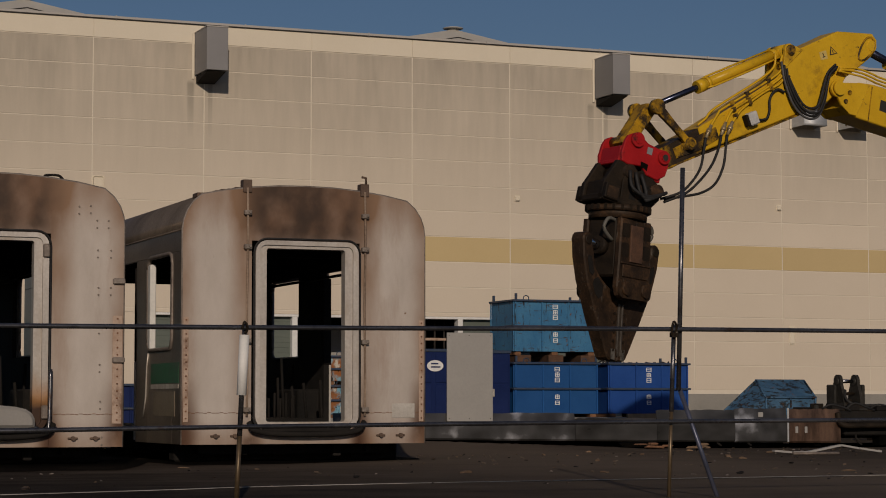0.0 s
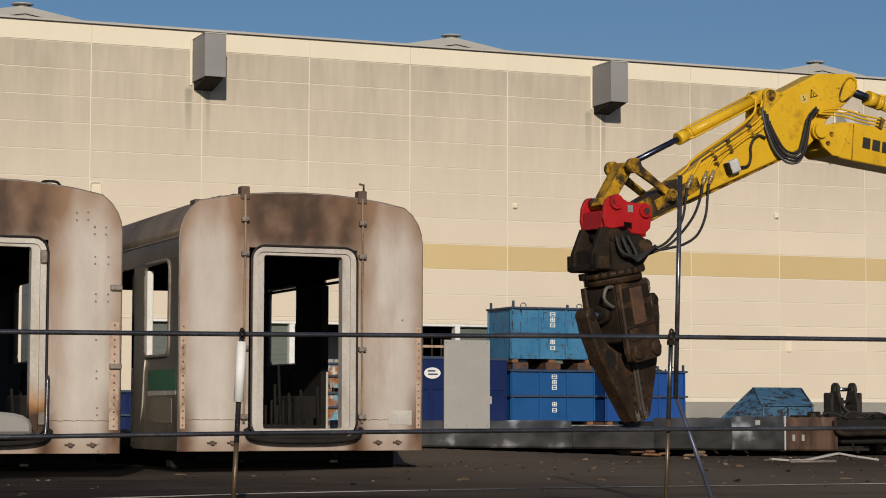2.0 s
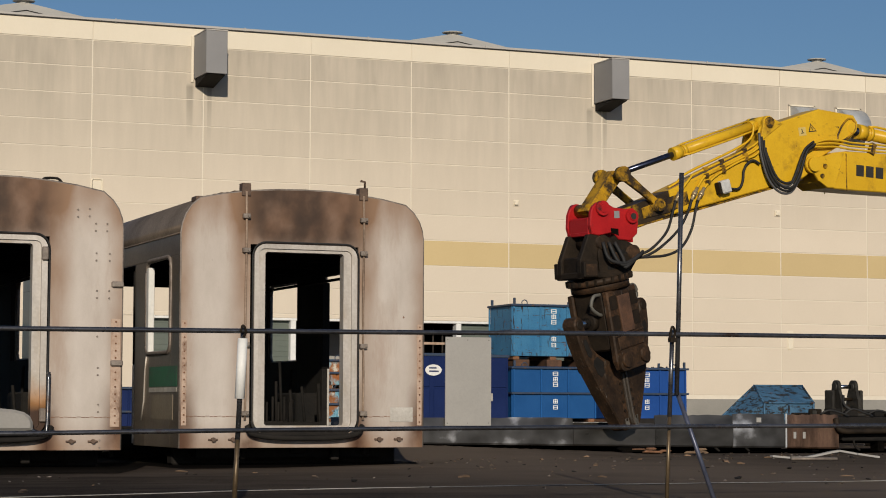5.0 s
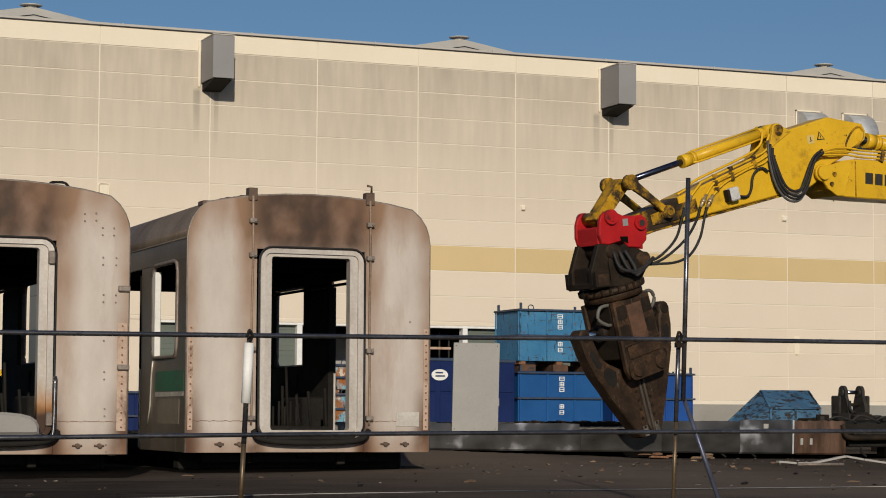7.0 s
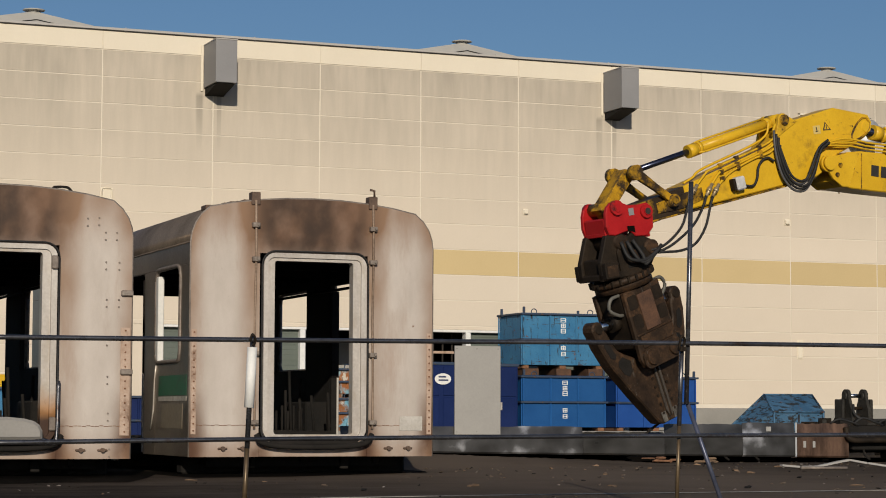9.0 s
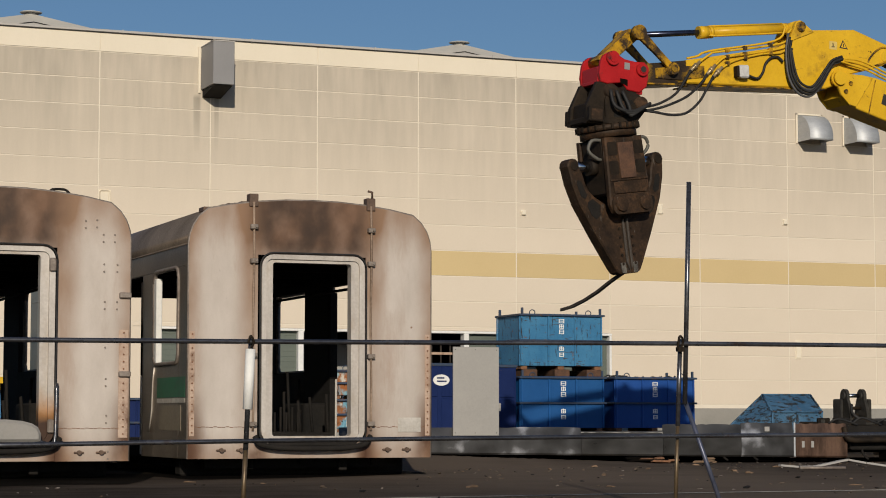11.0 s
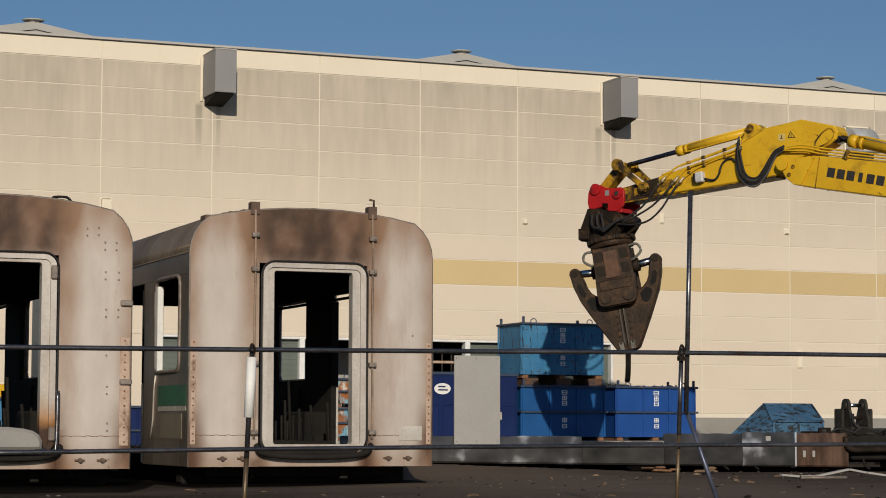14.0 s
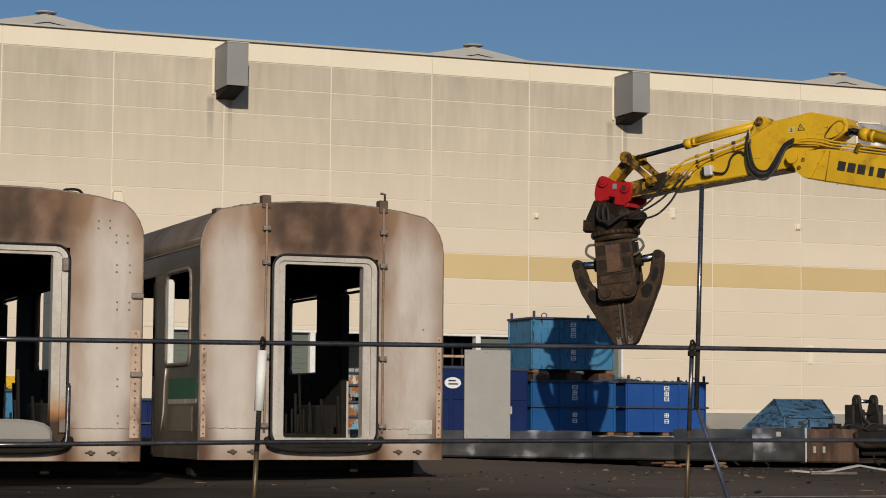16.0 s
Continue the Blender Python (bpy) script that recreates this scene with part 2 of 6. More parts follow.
M["doorframe"] = material("heat_marked_door_frame", two((0.38, 0.345, 0.315), (0.58, 0.545, 0.51)), scale=2, rough=0.42, metal=0.2, stretch=(1.5, 1.5, 0.5), bump=0.02,
                          grime=[((0.36, 0.29, 0.22), 1.3, 0.52, 0.72, (1.6, 1.6, 0.7)), ((0.10, 0.07, 0.05), 3.0, 0.68, 0.74, (1.4, 1.4, 0.6))])
def burnt_foot(name, base):
    """Door frame paint with a brown and black scorch mark at its foot."""
    m = base.copy()
    m.name = name
    nd, ln = m.node_tree.nodes, m.node_tree.links
    b = nd["Principled BSDF"]
    col = b.inputs["Base Color"].links[0].from_socket
    tc = nd.new("ShaderNodeTexCoord")
    sep = nd.new("ShaderNodeSeparateXYZ")
    ln.new(tc.outputs["Object"], sep.inputs[0])
    nz = nd.new("ShaderNodeTexNoise")
    nz.inputs["Scale"].default_value, nz.inputs["Detail"].default_value = 4.0, 6
    ln.new(tc.outputs["Object"], nz.inputs["Vector"])
    ad = nd.new("ShaderNodeMath")
    ad.operation = "MULTIPLY_ADD"
    ln.new(nz.outputs[0], ad.inputs[0])
    ad.inputs[1].default_value = 0.22
    ln.new(sep.outputs[2], ad.inputs[2])
    for hi, lo, c in ((0.86, 0.58, (0.36, 0.17, 0.055)), (0.64, 0.48, (0.045, 0.020, 0.010))):
        rg = nd.new("ShaderNodeMapRange")
        rg.inputs[1].default_value, rg.inputs[2].default_value = hi, lo
        ln.new(ad.outputs[0], rg.inputs[0])
        mx = nd.new("ShaderNodeMix")
        mx.data_type = "RGBA"
        ln.new(rg.outputs[0], mx.inputs[0])
        ln.new(col, mx.inputs[6])
        mx.inputs[7].default_value = (*c, 1)
        col = mx.outputs[2]
    ln.new(col, b.inputs["Base Color"])
    return m


M["doorburnt"] = burnt_foot("scorched_door_frame", M["doorframe"])
# near-black for shade painted on ground and bracket, and for rubber and blocks
M["oil"] = material("near_black", two((0.0015, 0.0013, 0.0012), (0.007, 0.006, 0.005)), scale=2.5, rough=0.95, bump=0.3, spec=0.03)
M["rust"] = material("rust_brown", two((0.10, 0.048, 0.026), (0.25, 0.12, 0.062)), scale=6, rough=0.9, bump=0.3)
M["ruststrip"] = material("rusty_cover_strip", two((0.33, 0.22, 0.16), (0.50, 0.39, 0.32)), scale=4, rough=0.7, bump=0.1, grime=[((0.10, 0.045, 0.022), 2.4, 0.52, 0.66, (1, 1, 0.8))])
M["bluenew"] = material("blue_bin_paint", two((0.007, 0.066, 0.225), (0.011, 0.088, 0.275)), scale=1.5, rough=0.5, bump=0.03, rand=0.10, fine=50,
                        grime=[((0.07, 0.06, 0.06), 2.5, 0.66, 0.76, (1, 1, 1.6))], spec=0.25)
M["blueold"] = material("worn_light_blue_paint", two((0.022, 0.125, 0.27), (0.055, 0.20, 0.36)), scale=2.0, rough=0.6, bump=0.12, fine=45,
                        grime=[((0.12, 0.065, 0.045), 5.0, 0.62, 0.66, (1, 1, 1)), ((0.025, 0.03, 0.04), 6.0, 0.575, 0.62, (2.2, 2.2, 0.4)), ((0.05, 0.035, 0.03), 9.0, 0.60, 0.64, (0.4, 0.4, 2.0))], spec=0.25)
M["blueskip"] = material("scuffed_blue_skip_paint", two((0.030, 0.085, 0.165), (0.075, 0.170, 0.285)), scale=2.5, rough=0.65, bump=0.15, fine=35,
                         grime=[((0.022, 0.026, 0.030), 7.0, 0.51, 0.57, (0.7, 0.7, 1.4)), ((0.15, 0.065, 0.03), 6.5, 0.60, 0.65, (1, 1, 1)), ((0.015, 0.015, 0.017), 14.0, 0.60, 0.64, (0.4, 0.4, 2.2))], spec=0.2)
M["lugsteel"] = material("grimy_grey_lug_steel", two((0.008, 0.0075, 0.007), (0.055, 0.052, 0.047)), scale=5, rough=0.55, metal=0.2, bump=0.15, spec=0.3)
M["coverrust"] = material("dark_rust_cover", two((0.040, 0.021, 0.013), (0.13, 0.062, 0.034)), scale=5, rough=0.8, bump=0.25)
M["bluedeep"] = material("deep_blue_bin_paint", two((0.008, 0.050, 0.225), (0.013, 0.070, 0.285)), scale=1.5, rough=0.5, bump=0.03, fine=50, grime=[((0.06, 0.055, 0.06), 2.5, 0.66, 0.76, (1, 1, 1.6))], spec=0.25)
M["bluerust"] = material("rust_eaten_blue_paint", two((0.07, 0.21, 0.33), (0.22, 0.42, 0.50)), scale=3.0, rough=0.7, bump=0.15, fine=45,
                         grime=[((0.24, 0.095, 0.035), 2.6, 0.47, 0.54, (1, 1, 0.8)), ((0.45, 0.42, 0.37), 5.0, 0.58, 0.62, (1, 1, 0.7)), ((0.025, 0.018, 0.015), 5.5, 0.56, 0.60, (1.4, 1.4, 0.6))], spec=0.2)
M["rustblue"] = material("rust_covered_blue_paint", two((0.10, 0.24, 0.33), (0.30, 0.42, 0.45)), scale=3.0, rough=0.75, bump=0.2, fine=45,
                         grime=[((0.27, 0.10, 0.035), 2.4, 0.42, 0.50, (1, 1, 0.8)), ((0.50, 0.46, 0.40), 5.0, 0.56, 0.60, (1, 1, 0.7)), ((0.03, 0.02, 0.016), 5.5, 0.52, 0.57, (1.4, 1.4, 0.6))], spec=0.2)
M["navy"] = material("navy_container_paint", two((0.005, 0.014, 0.068), (0.009, 0.022, 0.100)), scale=1.2, rough=0.5, bump=0.04, spec=0.15,
                     grime=[((0.10, 0.08, 0.07), 5.0, 0.66, 0.72, (1, 1, 1))])
M["blueedge"] = material("dark_blue_rim", two((0.012, 0.03, 0.07), (0.03, 0.05, 0.09)), scale=5, rough=0.6, bump=0.1, grime=[((0.09, 0.05, 0.03), 6, 0.58, 0.66, (1, 1, 1))])
M["white"] = material("white_paint", two((0.62, 0.63, 0.63), (0.76, 0.76, 0.75)), scale=8, rough=0.6, bump=0.03)
M["sheetgrey"] = material("pale_grey_sheet", two((0.285, 0.28, 0.272), (0.345, 0.337, 0.328)), scale=1.5, rough=0.6, bump=0.03)
M["yellow"] = material("yellow_machine_paint", two((0.55, 0.325, 0.014), (0.67, 0.415, 0.022)), scale=1.6, rough=0.36, bump=0.03, fine=40,
                       grime=[((0.26, 0.145, 0.02), 2.2, 0.54, 0.74, (1, 1, 1)), ((0.10, 0.055, 0.018), 4.5, 0.62, 0.70, (0.5, 1, 1.8)), ((0.045, 0.03, 0.015), 9.0, 0.65, 0.70, (1, 1, 1))], spec=0.22)
M["yellowdirty"] = material("greasy_yellow_paint", two((0.30, 0.16, 0.012), (0.54, 0.30, 0.012)), scale=5, rough=0.45, bump=0.1,
                            grime=[((0.035, 0.024, 0.015), 4.0, 0.44, 0.58, (1, 1, 1))], spec=0.2)
M["grease"] = material("grease_black_nose", two((0.016, 0.012, 0.009), (0.055, 0.036, 0.020)), scale=4, rough=0.5, bump=0.15, grime=[((0.36, 0.20, 0.012), 3.0, 0.49, 0.60, (1, 1, 1)), ((0.02, 0.014, 0.010), 6.0, 0.54, 0.64, (1, 1, 1))], spec=0.2)
M["red"] = material("red_bracket_paint", two((0.30, 0.010, 0.012), (0.42, 0.016, 0.018)), scale=3, rough=0.4, bump=0.05, grime=[((0.09, 0.02, 0.02), 5.0, 0.6, 0.7, (1, 1, 1))], spec=0.2)
M["jaw"] = material("rust_dark_jaw_steel", [(0.3, (0.010, 0.0068, 0.005)), (0.50, (0.034, 0.021, 0.013)), (0.70, (0.105, 0.055, 0.028))], scale=3.0, rough=0.6, metal=0.1, bump=0.2, fine=30,
                    grime=[((0.15, 0.135, 0.12), 5.0, 0.61, 0.74, (2.5, 2.5, 0.6)), ((0.012, 0.009, 0.007), 2.2, 0.58, 0.70, (1, 1, 1)), ((0.24, 0.22, 0.20), 9.0, 0.655, 0.70, (3.0, 3.0, 0.35))], spec=0.2)
M["jawblack"] = material("greasy_black_steel", two((0.007, 0.0056, 0.0045), (0.030, 0.021, 0.014)), scale=4, rough=0.65, metal=0.0, bump=0.15, spec=0.15)
M["worn"] = material("bright_worn_steel", two((0.022, 0.016, 0.012), (0.085, 0.072, 0.06)), scale=6, rough=0.65, metal=0.0, bump=0.2, stretch=(2, 2, 0.6))
M["wornpale"] = material("scratched_bare_steel", two((0.030, 0.026, 0.022), (0.22, 0.205, 0.18), 0.38, 0.66), scale=7, rough=0.5, metal=0.2, bump=0.15, stretch=(2, 2, 0.6))
M["chrome"] = material("chromed_rod", two((0.50, 0.52, 0.56), (0.62, 0.64, 0.68)), scale=6, rough=0.15, metal=1.0, bump=0)
M["rodblue"] = material("dark_oiled_rod", two((0.05, 0.06, 0.10), (0.09, 0.10, 0.15)), scale=6, rough=0.25, metal=0.9, bump=0)
M["rubbergrey"] = material("greyish_hose_rubber", two((0.05, 0.05, 0.053), (0.11, 0.11, 0.115)), scale=8, rough=0.5, bump=0.05, spec=0.3)
M["brassfit"] = material("pale_plated_fitting", two((0.24, 0.17, 0.08), (0.50, 0.42, 0.28)), scale=9, rough=0.4, metal=0.4, bump=0.08)
M["lampgrey"] = material("pale_grey_lamp_housing", two((0.42, 0.42, 0.42), (0.60, 0.60, 0.60)), scale=9, rough=0.5, bump=0.05)
M["yellowpale"] = material("faded_label_yellow", two((0.52, 0.38, 0.10), (0.60, 0.46, 0.16)), scale=6, rough=0.6, bump=0.0)
M["rubber"] = material("black_hose_rubber", two((0.014, 0.014, 0.015), (0.035, 0.035, 0.036)), scale=8, rough=0.6, bump=0.05, spec=0.2)
M["ink"] = material("black_lettering", two((0.02, 0.018, 0.015), (0.03, 0.027, 0.024)), scale=8, rough=0.6, bump=0)
M["pipe"] = material("dull_steel_pipe", two((0.07, 0.07, 0.078), (0.20, 0.20, 0.215)), scale=6, rough=0.27, metal=0.8, bump=0.08, stretch=(0.3, 1, 1), grime=[((0.09, 0.05, 0.03), 3, 0.60, 0.70, (1, 1, 1))])
M["pipeblue"] = material("blue_grey_pipe", two((0.06, 0.07, 0.11), (0.12, 0.13, 0.19)), scale=6, rough=0.4, metal=0.4, bump=0.05)
M["deck"] = material("dark_underframe_steel", two((0.050, 0.047, 0.044), (0.13, 0.123, 0.12)), scale=1.2, detail=2.5, rough=0.32, metal=0.65, bump=0.02, stretch=(1, 1, 2), fine_mix=0.06)
# pale blotches in the colour stand in for sheen on the skirts
M["deckbright"] = material("sheen_blotched_steel", [(0.42, (0.060, 0.057, 0.056)), (0.56, (0.115, 0.112, 0.113)), (0.66, (0.50, 0.50, 0.53))], scale=1.5, detail=2.5, rough=0.32, metal=0.6, bump=0.02, stretch=(1, 1, 1.2), fine_mix=0.05)
M["deckrust"] = material("scorched_rusty_skirt", two((0.045, 0.026, 0.018), (0.21, 0.125, 0.085)), scale=2.2, rough=0.35, metal=0.4, bump=0.05, stretch=(2.5, 1, 0.6), fine_mix=0.1)
M["wood"] = material("broken_board_wood", two((0.085, 0.052, 0.031), (0.22, 0.145, 0.09)), scale=5, rough=0.85, bump=0.3, stretch=(1, 5, 5), rand=0.3)
M["timber"] = material("dark_timber", two((0.04, 0.03, 0.022), (0.10, 0.075, 0.055)), scale=5, rough=0.9, bump=0.3, stretch=(1, 5, 5))
M["greyhose"] = material("grey_hose_rubber", two((0.07, 0.068, 0.06), (0.14, 0.135, 0.12)), scale=8, rough=0.6, bump=0.03)
M["ribpipe"] = material("sooty_brown_pipe", two((0.05, 0.031, 0.022), (0.14, 0.088, 0.062)), scale=5, rough=0.7, bump=0.1)
M["ribpale"] = material("heat_browned_pipe", two((0.12, 0.078, 0.052), (0.36, 0.27, 0.205)), scale=2.5, rough=0.7, bump=0.08, stretch=(1, 1, 0.5))
M["clampgrey"] = material("brown_grey_clamp", two((0.13, 0.105, 0.09), (0.30, 0.26, 0.23)), scale=9, rough=0.6, metal=0.3, bump=0.1)
M["brasspipe"] = material("rust_brown_pipe", two((0.07, 0.048, 0.028), (0.20, 0.145, 0.085)), scale=6, rough=0.4, metal=0.5, bump=0.08, stretch=(1, 1, 0.4))
M["char"] = material("charred_steel", two((0.012, 0.010, 0.009), (0.045, 0.036, 0.030)), scale=5, rough=0.85, bump=0.2)
M["glass"] = material("dusty_dark_glass", two((0.05, 0.07, 0.065), (0.09, 0.12, 0.11)), scale=1, rough=0.25, bump=0, spec=0.5)
M["shutter"] = material("grey_green_shutter", two((0.085, 0.105, 0.09), (0.11, 0.13, 0.115)), scale=1, rough=0.6, bump=0.03)
# green and beige that stand in for a reflection in the carriage side
M["green"] = material("reflected_green", two((0.008, 0.085, 0.040), (0.016, 0.15, 0.070)), scale=2, rough=0.35, bump=0.03, grime=[((0.05, 0.045, 0.04), 3.0, 0.52, 0.68, (1, 1, 1))])
M["beige"] = material("reflected_beige", two((0.16, 0.13, 0.095), (0.34, 0.29, 0.22)), scale=2, rough=0.4, metal=0.3, bump=0.03)


# ---- small building helpers ----
def mesh_of(bm, name):
    me = bpy.data.meshes.new(name)
    bm.normal_update()
    bm.to_mesh(me)
    bm.free()
    return me


def part(name, bm, mat, parent=None, label="", m=None):
    """One mesh object out of a bmesh, under a thing or a part; mat: one material or a list."""
    ob = new(name, mesh_of(bm, name))
    for k in (mat if isinstance(mat, list) else [mat]):
        ob.data.materials.append(M[k])
    if parent is not None:
        ob.parent = parent
    if m is not None:
        ob.matrix_basis = m
    if label:
        tagged(ob, label)
    return ob


def thing(name, label, category, m=None, group="", kind=""):
    ob = new(name)
    ob.empty_display_size = 0.2
    if m is not None:
        ob.matrix_basis = m
    return tagged(ob, label, category, group, kind)


def box(bm, a, b, bevel=0.0, mi=0):
    a, b = [min(p, q) for p, q in zip(a, b)], [max(p, q) for p, q in zip(a, b)]
    r = bmesh.ops.create_cube(bm, size=1, matrix=Matrix.LocRotScale([(p + q) / 2 for p, q in zip(a, b)], None, [q - p for p, q in zip(a, b)]))
    vs = r["verts"]
    fs = {f for v in vs for f in v.link_faces}
    for f in fs:
        f.material_index = mi
    if bevel:
        es = list({e for v in vs for e in v.link_edges})
        r2 = bmesh.ops.bevel(bm, geom=es, offset=bevel, segments=1, affect="EDGES", profile=0.5)
        for f in r2["faces"]:
            f.material_index = mi
    return bm


def rod(bm, a, b, r, seg=10, r2=None, mi=0, smooth=True):
    a, b = Vector(a), Vector(b)
    d = b - a
    m = Matrix.Translation((a + b) / 2) @ d.to_track_quat("Z", "Y").to_matrix().to_4x4()
    res = bmesh.ops.create_cone(bm, cap_ends=True, segments=seg, radius1=r, radius2=r if r2 is None else r2, depth=d.length, matrix=m)
    for f in {f for v in res["verts"] for f in v.link_faces}:
        f.material_index = mi
        f.smooth = smooth and len(f.verts) == 4
    return bm


def tube(bm, pts, r, seg=8, mi=0):
    """A round hose or bent pipe along points."""
    pts = [Vector(p) for p in pts]
    rings = []
    up = Vector((0.13, 0.21, 0.97))
    for i, p in enumerate(pts):
        d = (pts[min(i + 1, len(pts) - 1)] - pts[max(i - 1, 0)]).normalized()
        s = d.cross(up)
        if s.length < 1e-3:
            s = d.cross(Vector((1, 0, 0)))
        s.normalize()
        w = s.cross(d)
        rings.append([bm.verts.new(p + r * (math.cos(k * math.tau / seg) * s + math.sin(k * math.tau / seg) * w)) for k in range(seg)])
    for a, b in zip(rings, rings[1:]):
        for k in range(seg):
            f = bm.faces.new((a[k], a[(k + 1) % seg], b[(k + 1) % seg], b[k]))
            f.smooth, f.material_index = True, mi
    for ring in (rings[0][::-1], rings[-1]):
        bm.faces.new(ring).material_index = mi
    return bm


def arc_pts(pts, n=8):
    """A smooth line through points (Catmull-Rom)."""
    p = [Vector(q) for q in pts]
    p = [2 * p[0] - p[1], *p, 2 * p[-1] - p[-2]]
    out = []
    for i in range(1, len(p) - 2):
        for k in range(n):
            t = k / n
            out.append(0.5 * (2 * p[i] + (p[i + 1] - p[i - 1]) * t + (2 * p[i - 1] - 5 * p[i] + 4 * p[i + 1] - p[i + 2]) * t * t
                              + (3 * p[i] - p[i - 1] - 3 * p[i + 1] + p[i + 2]) * t ** 3))
    return [*out, p[-2]]


def plate(bm, outline, y0, y1, mi=0, bevel=0.0):
    """A flat plate with an outline in x, z, between two depths y."""
    a = [bm.verts.new((x, y0, z)) for x, z in outline]
    b = [bm.verts.new((x, y1, z)) for x, z in outline]
    fs = [bm.faces.new(a), bm.faces.new(b[::-1])]
    k = len(outline)
    for i in range(k):
        fs.append(bm.faces.new((a[i], b[i], b[(i + 1) % k], a[(i + 1) % k])))
    for f in fs:
        f.material_index = mi
    bmesh.ops.recalc_face_normals(bm, faces=fs)
    if bevel:
        r = bmesh.ops.bevel(bm, geom=list({e for f in fs[:2] for e in f.edges}), offset=bevel, segments=1, affect="EDGES", profile=0.5)
        for f in r["faces"]:
            f.material_index = mi
    return bm


def ring_plate(bm, outer, inner, y0, y1, mi=0):
    """A plate with one hole: outer and inner outlines with the same number of points."""
    vs = [[bm.verts.new((x, y, z)) for x, z in o] for y in (y0, y1) for o in (outer, inner)]
    k = len(outer)
    fs = []
    for i in range(k):
        j = (i + 1) % k
        for q in ((vs[0][i], vs[0][j], vs[1][j], vs[1][i]), (vs[2][i], vs[3][i], vs[3][j], vs[2][j]),
                  (vs[0][i], vs[2][i], vs[2][j], vs[0][j]), (vs[1][i], vs[1][j], vs[3][j], vs[3][i])):
            f = bm.faces.new(q)
            f.material_index = mi
            fs.append(f)
    bmesh.ops.recalc_face_normals(bm, faces=fs)
    return bm


def round_rect(x0, z0, x1, z1, r, n=5):
    out = []
    for cx, cz, a in ((x1 - r, z1 - r, 0), (x0 + r, z1 - r, 90), (x0 + r, z0 + r, 180), (x1 - r, z0 + r, 270)):
        out += [(cx + r * math.cos(radians(a + 90 * k / n)), cz + r * math.sin(radians(a + 90 * k / n))) for k in range(n + 1)]
    return out


def B():
    return bmesh.new()

# ---- ground and building ----
WY = 46.7          # face of the long building's wall
GROUND = 260.0


def build_ground():
    bm = B()
    bmesh.ops.create_grid(bm, x_segments=40, y_segments=40, size=GROUND, matrix=Matrix.Translation((15, 40, 0)))
    tagged(part("ground", bm, "asphalt"), "dark worn asphalt yard strewn with small debris", "ground", kind="structure")
    bm = B()
    spine = arc_pts([(0.0, 14.2, 0), (3.82, 15.35, 0), (4.77, 15.72, 0), (6.33, 16.0, 0), (8.57, 16.13, 0), (10.81, 16.17, 0), (16.0, 16.3, 0)], 6)
    for p, q in zip(spine, spine[1:]):
        m = Matrix.Translation(((p.x + q.x) / 2, (p.y + q.y) / 2, 0.005)) @ Euler((0, 0, math.atan2(q.y - p.y, q.x - p.x))).to_matrix().to_4x4() @ Matrix.Diagonal(((q - p).length * 0.995, 0.05, 0.004, 1))
        bmesh.ops.create_cube(bm, size=1, matrix=m)
    tagged(part("painted_line", bm, "line"), "thin worn white line painted on the asphalt", "ground marking", kind="structure")
    # low spread of dust and dirt pushed up against the stripped underframe
    bm = B()
    rnd = random.Random(5)
    nx, ny = 60, 16
    grid = []
    for i in range(nx + 1):
        x = 8.9 + 6.2 * i / nx
        crest = max(0.0, min(0.16, 0.135 - (x - 10.9) * 0.037))
        row = []
        for j in range(ny + 1):
            y = 24.6 + 2.9 * j / ny
            f = (y - 24.6) / 2.75
            h = crest * (f * f * (3 - 2 * f) if f <= 1 else max(0.0, 1 - (f - 1) * 12))
            row.append(bm.verts.new((x, y, -0.006 + h + (rnd.uniform(-0.006, 0.006) if 0 < j < ny else 0))))
        grid.append(row)
    for a, b in zip(grid, grid[1:]):
        for j in range(ny):
            bm.faces.new((a[j], b[j], b[j + 1], a[j + 1])).smooth = True
    bmesh.ops.recalc_face_normals(bm, faces=bm.faces)
    tagged(part("dirt_bank", bm, "asphalt"), "low brown bank of dust and dirt on the asphalt", "dirt", kind="structure")


COLS = [4.0, 5.65, 8.13, 10.61, 13.16, 15.71, 18.21, 20.72, 23.20, 25.68, 28.20, 30.75, 33.3, 35.8, 38.3, 40.8]
ROW, TOP = 0.6, 8.77
OPEN_TOP = 2.62


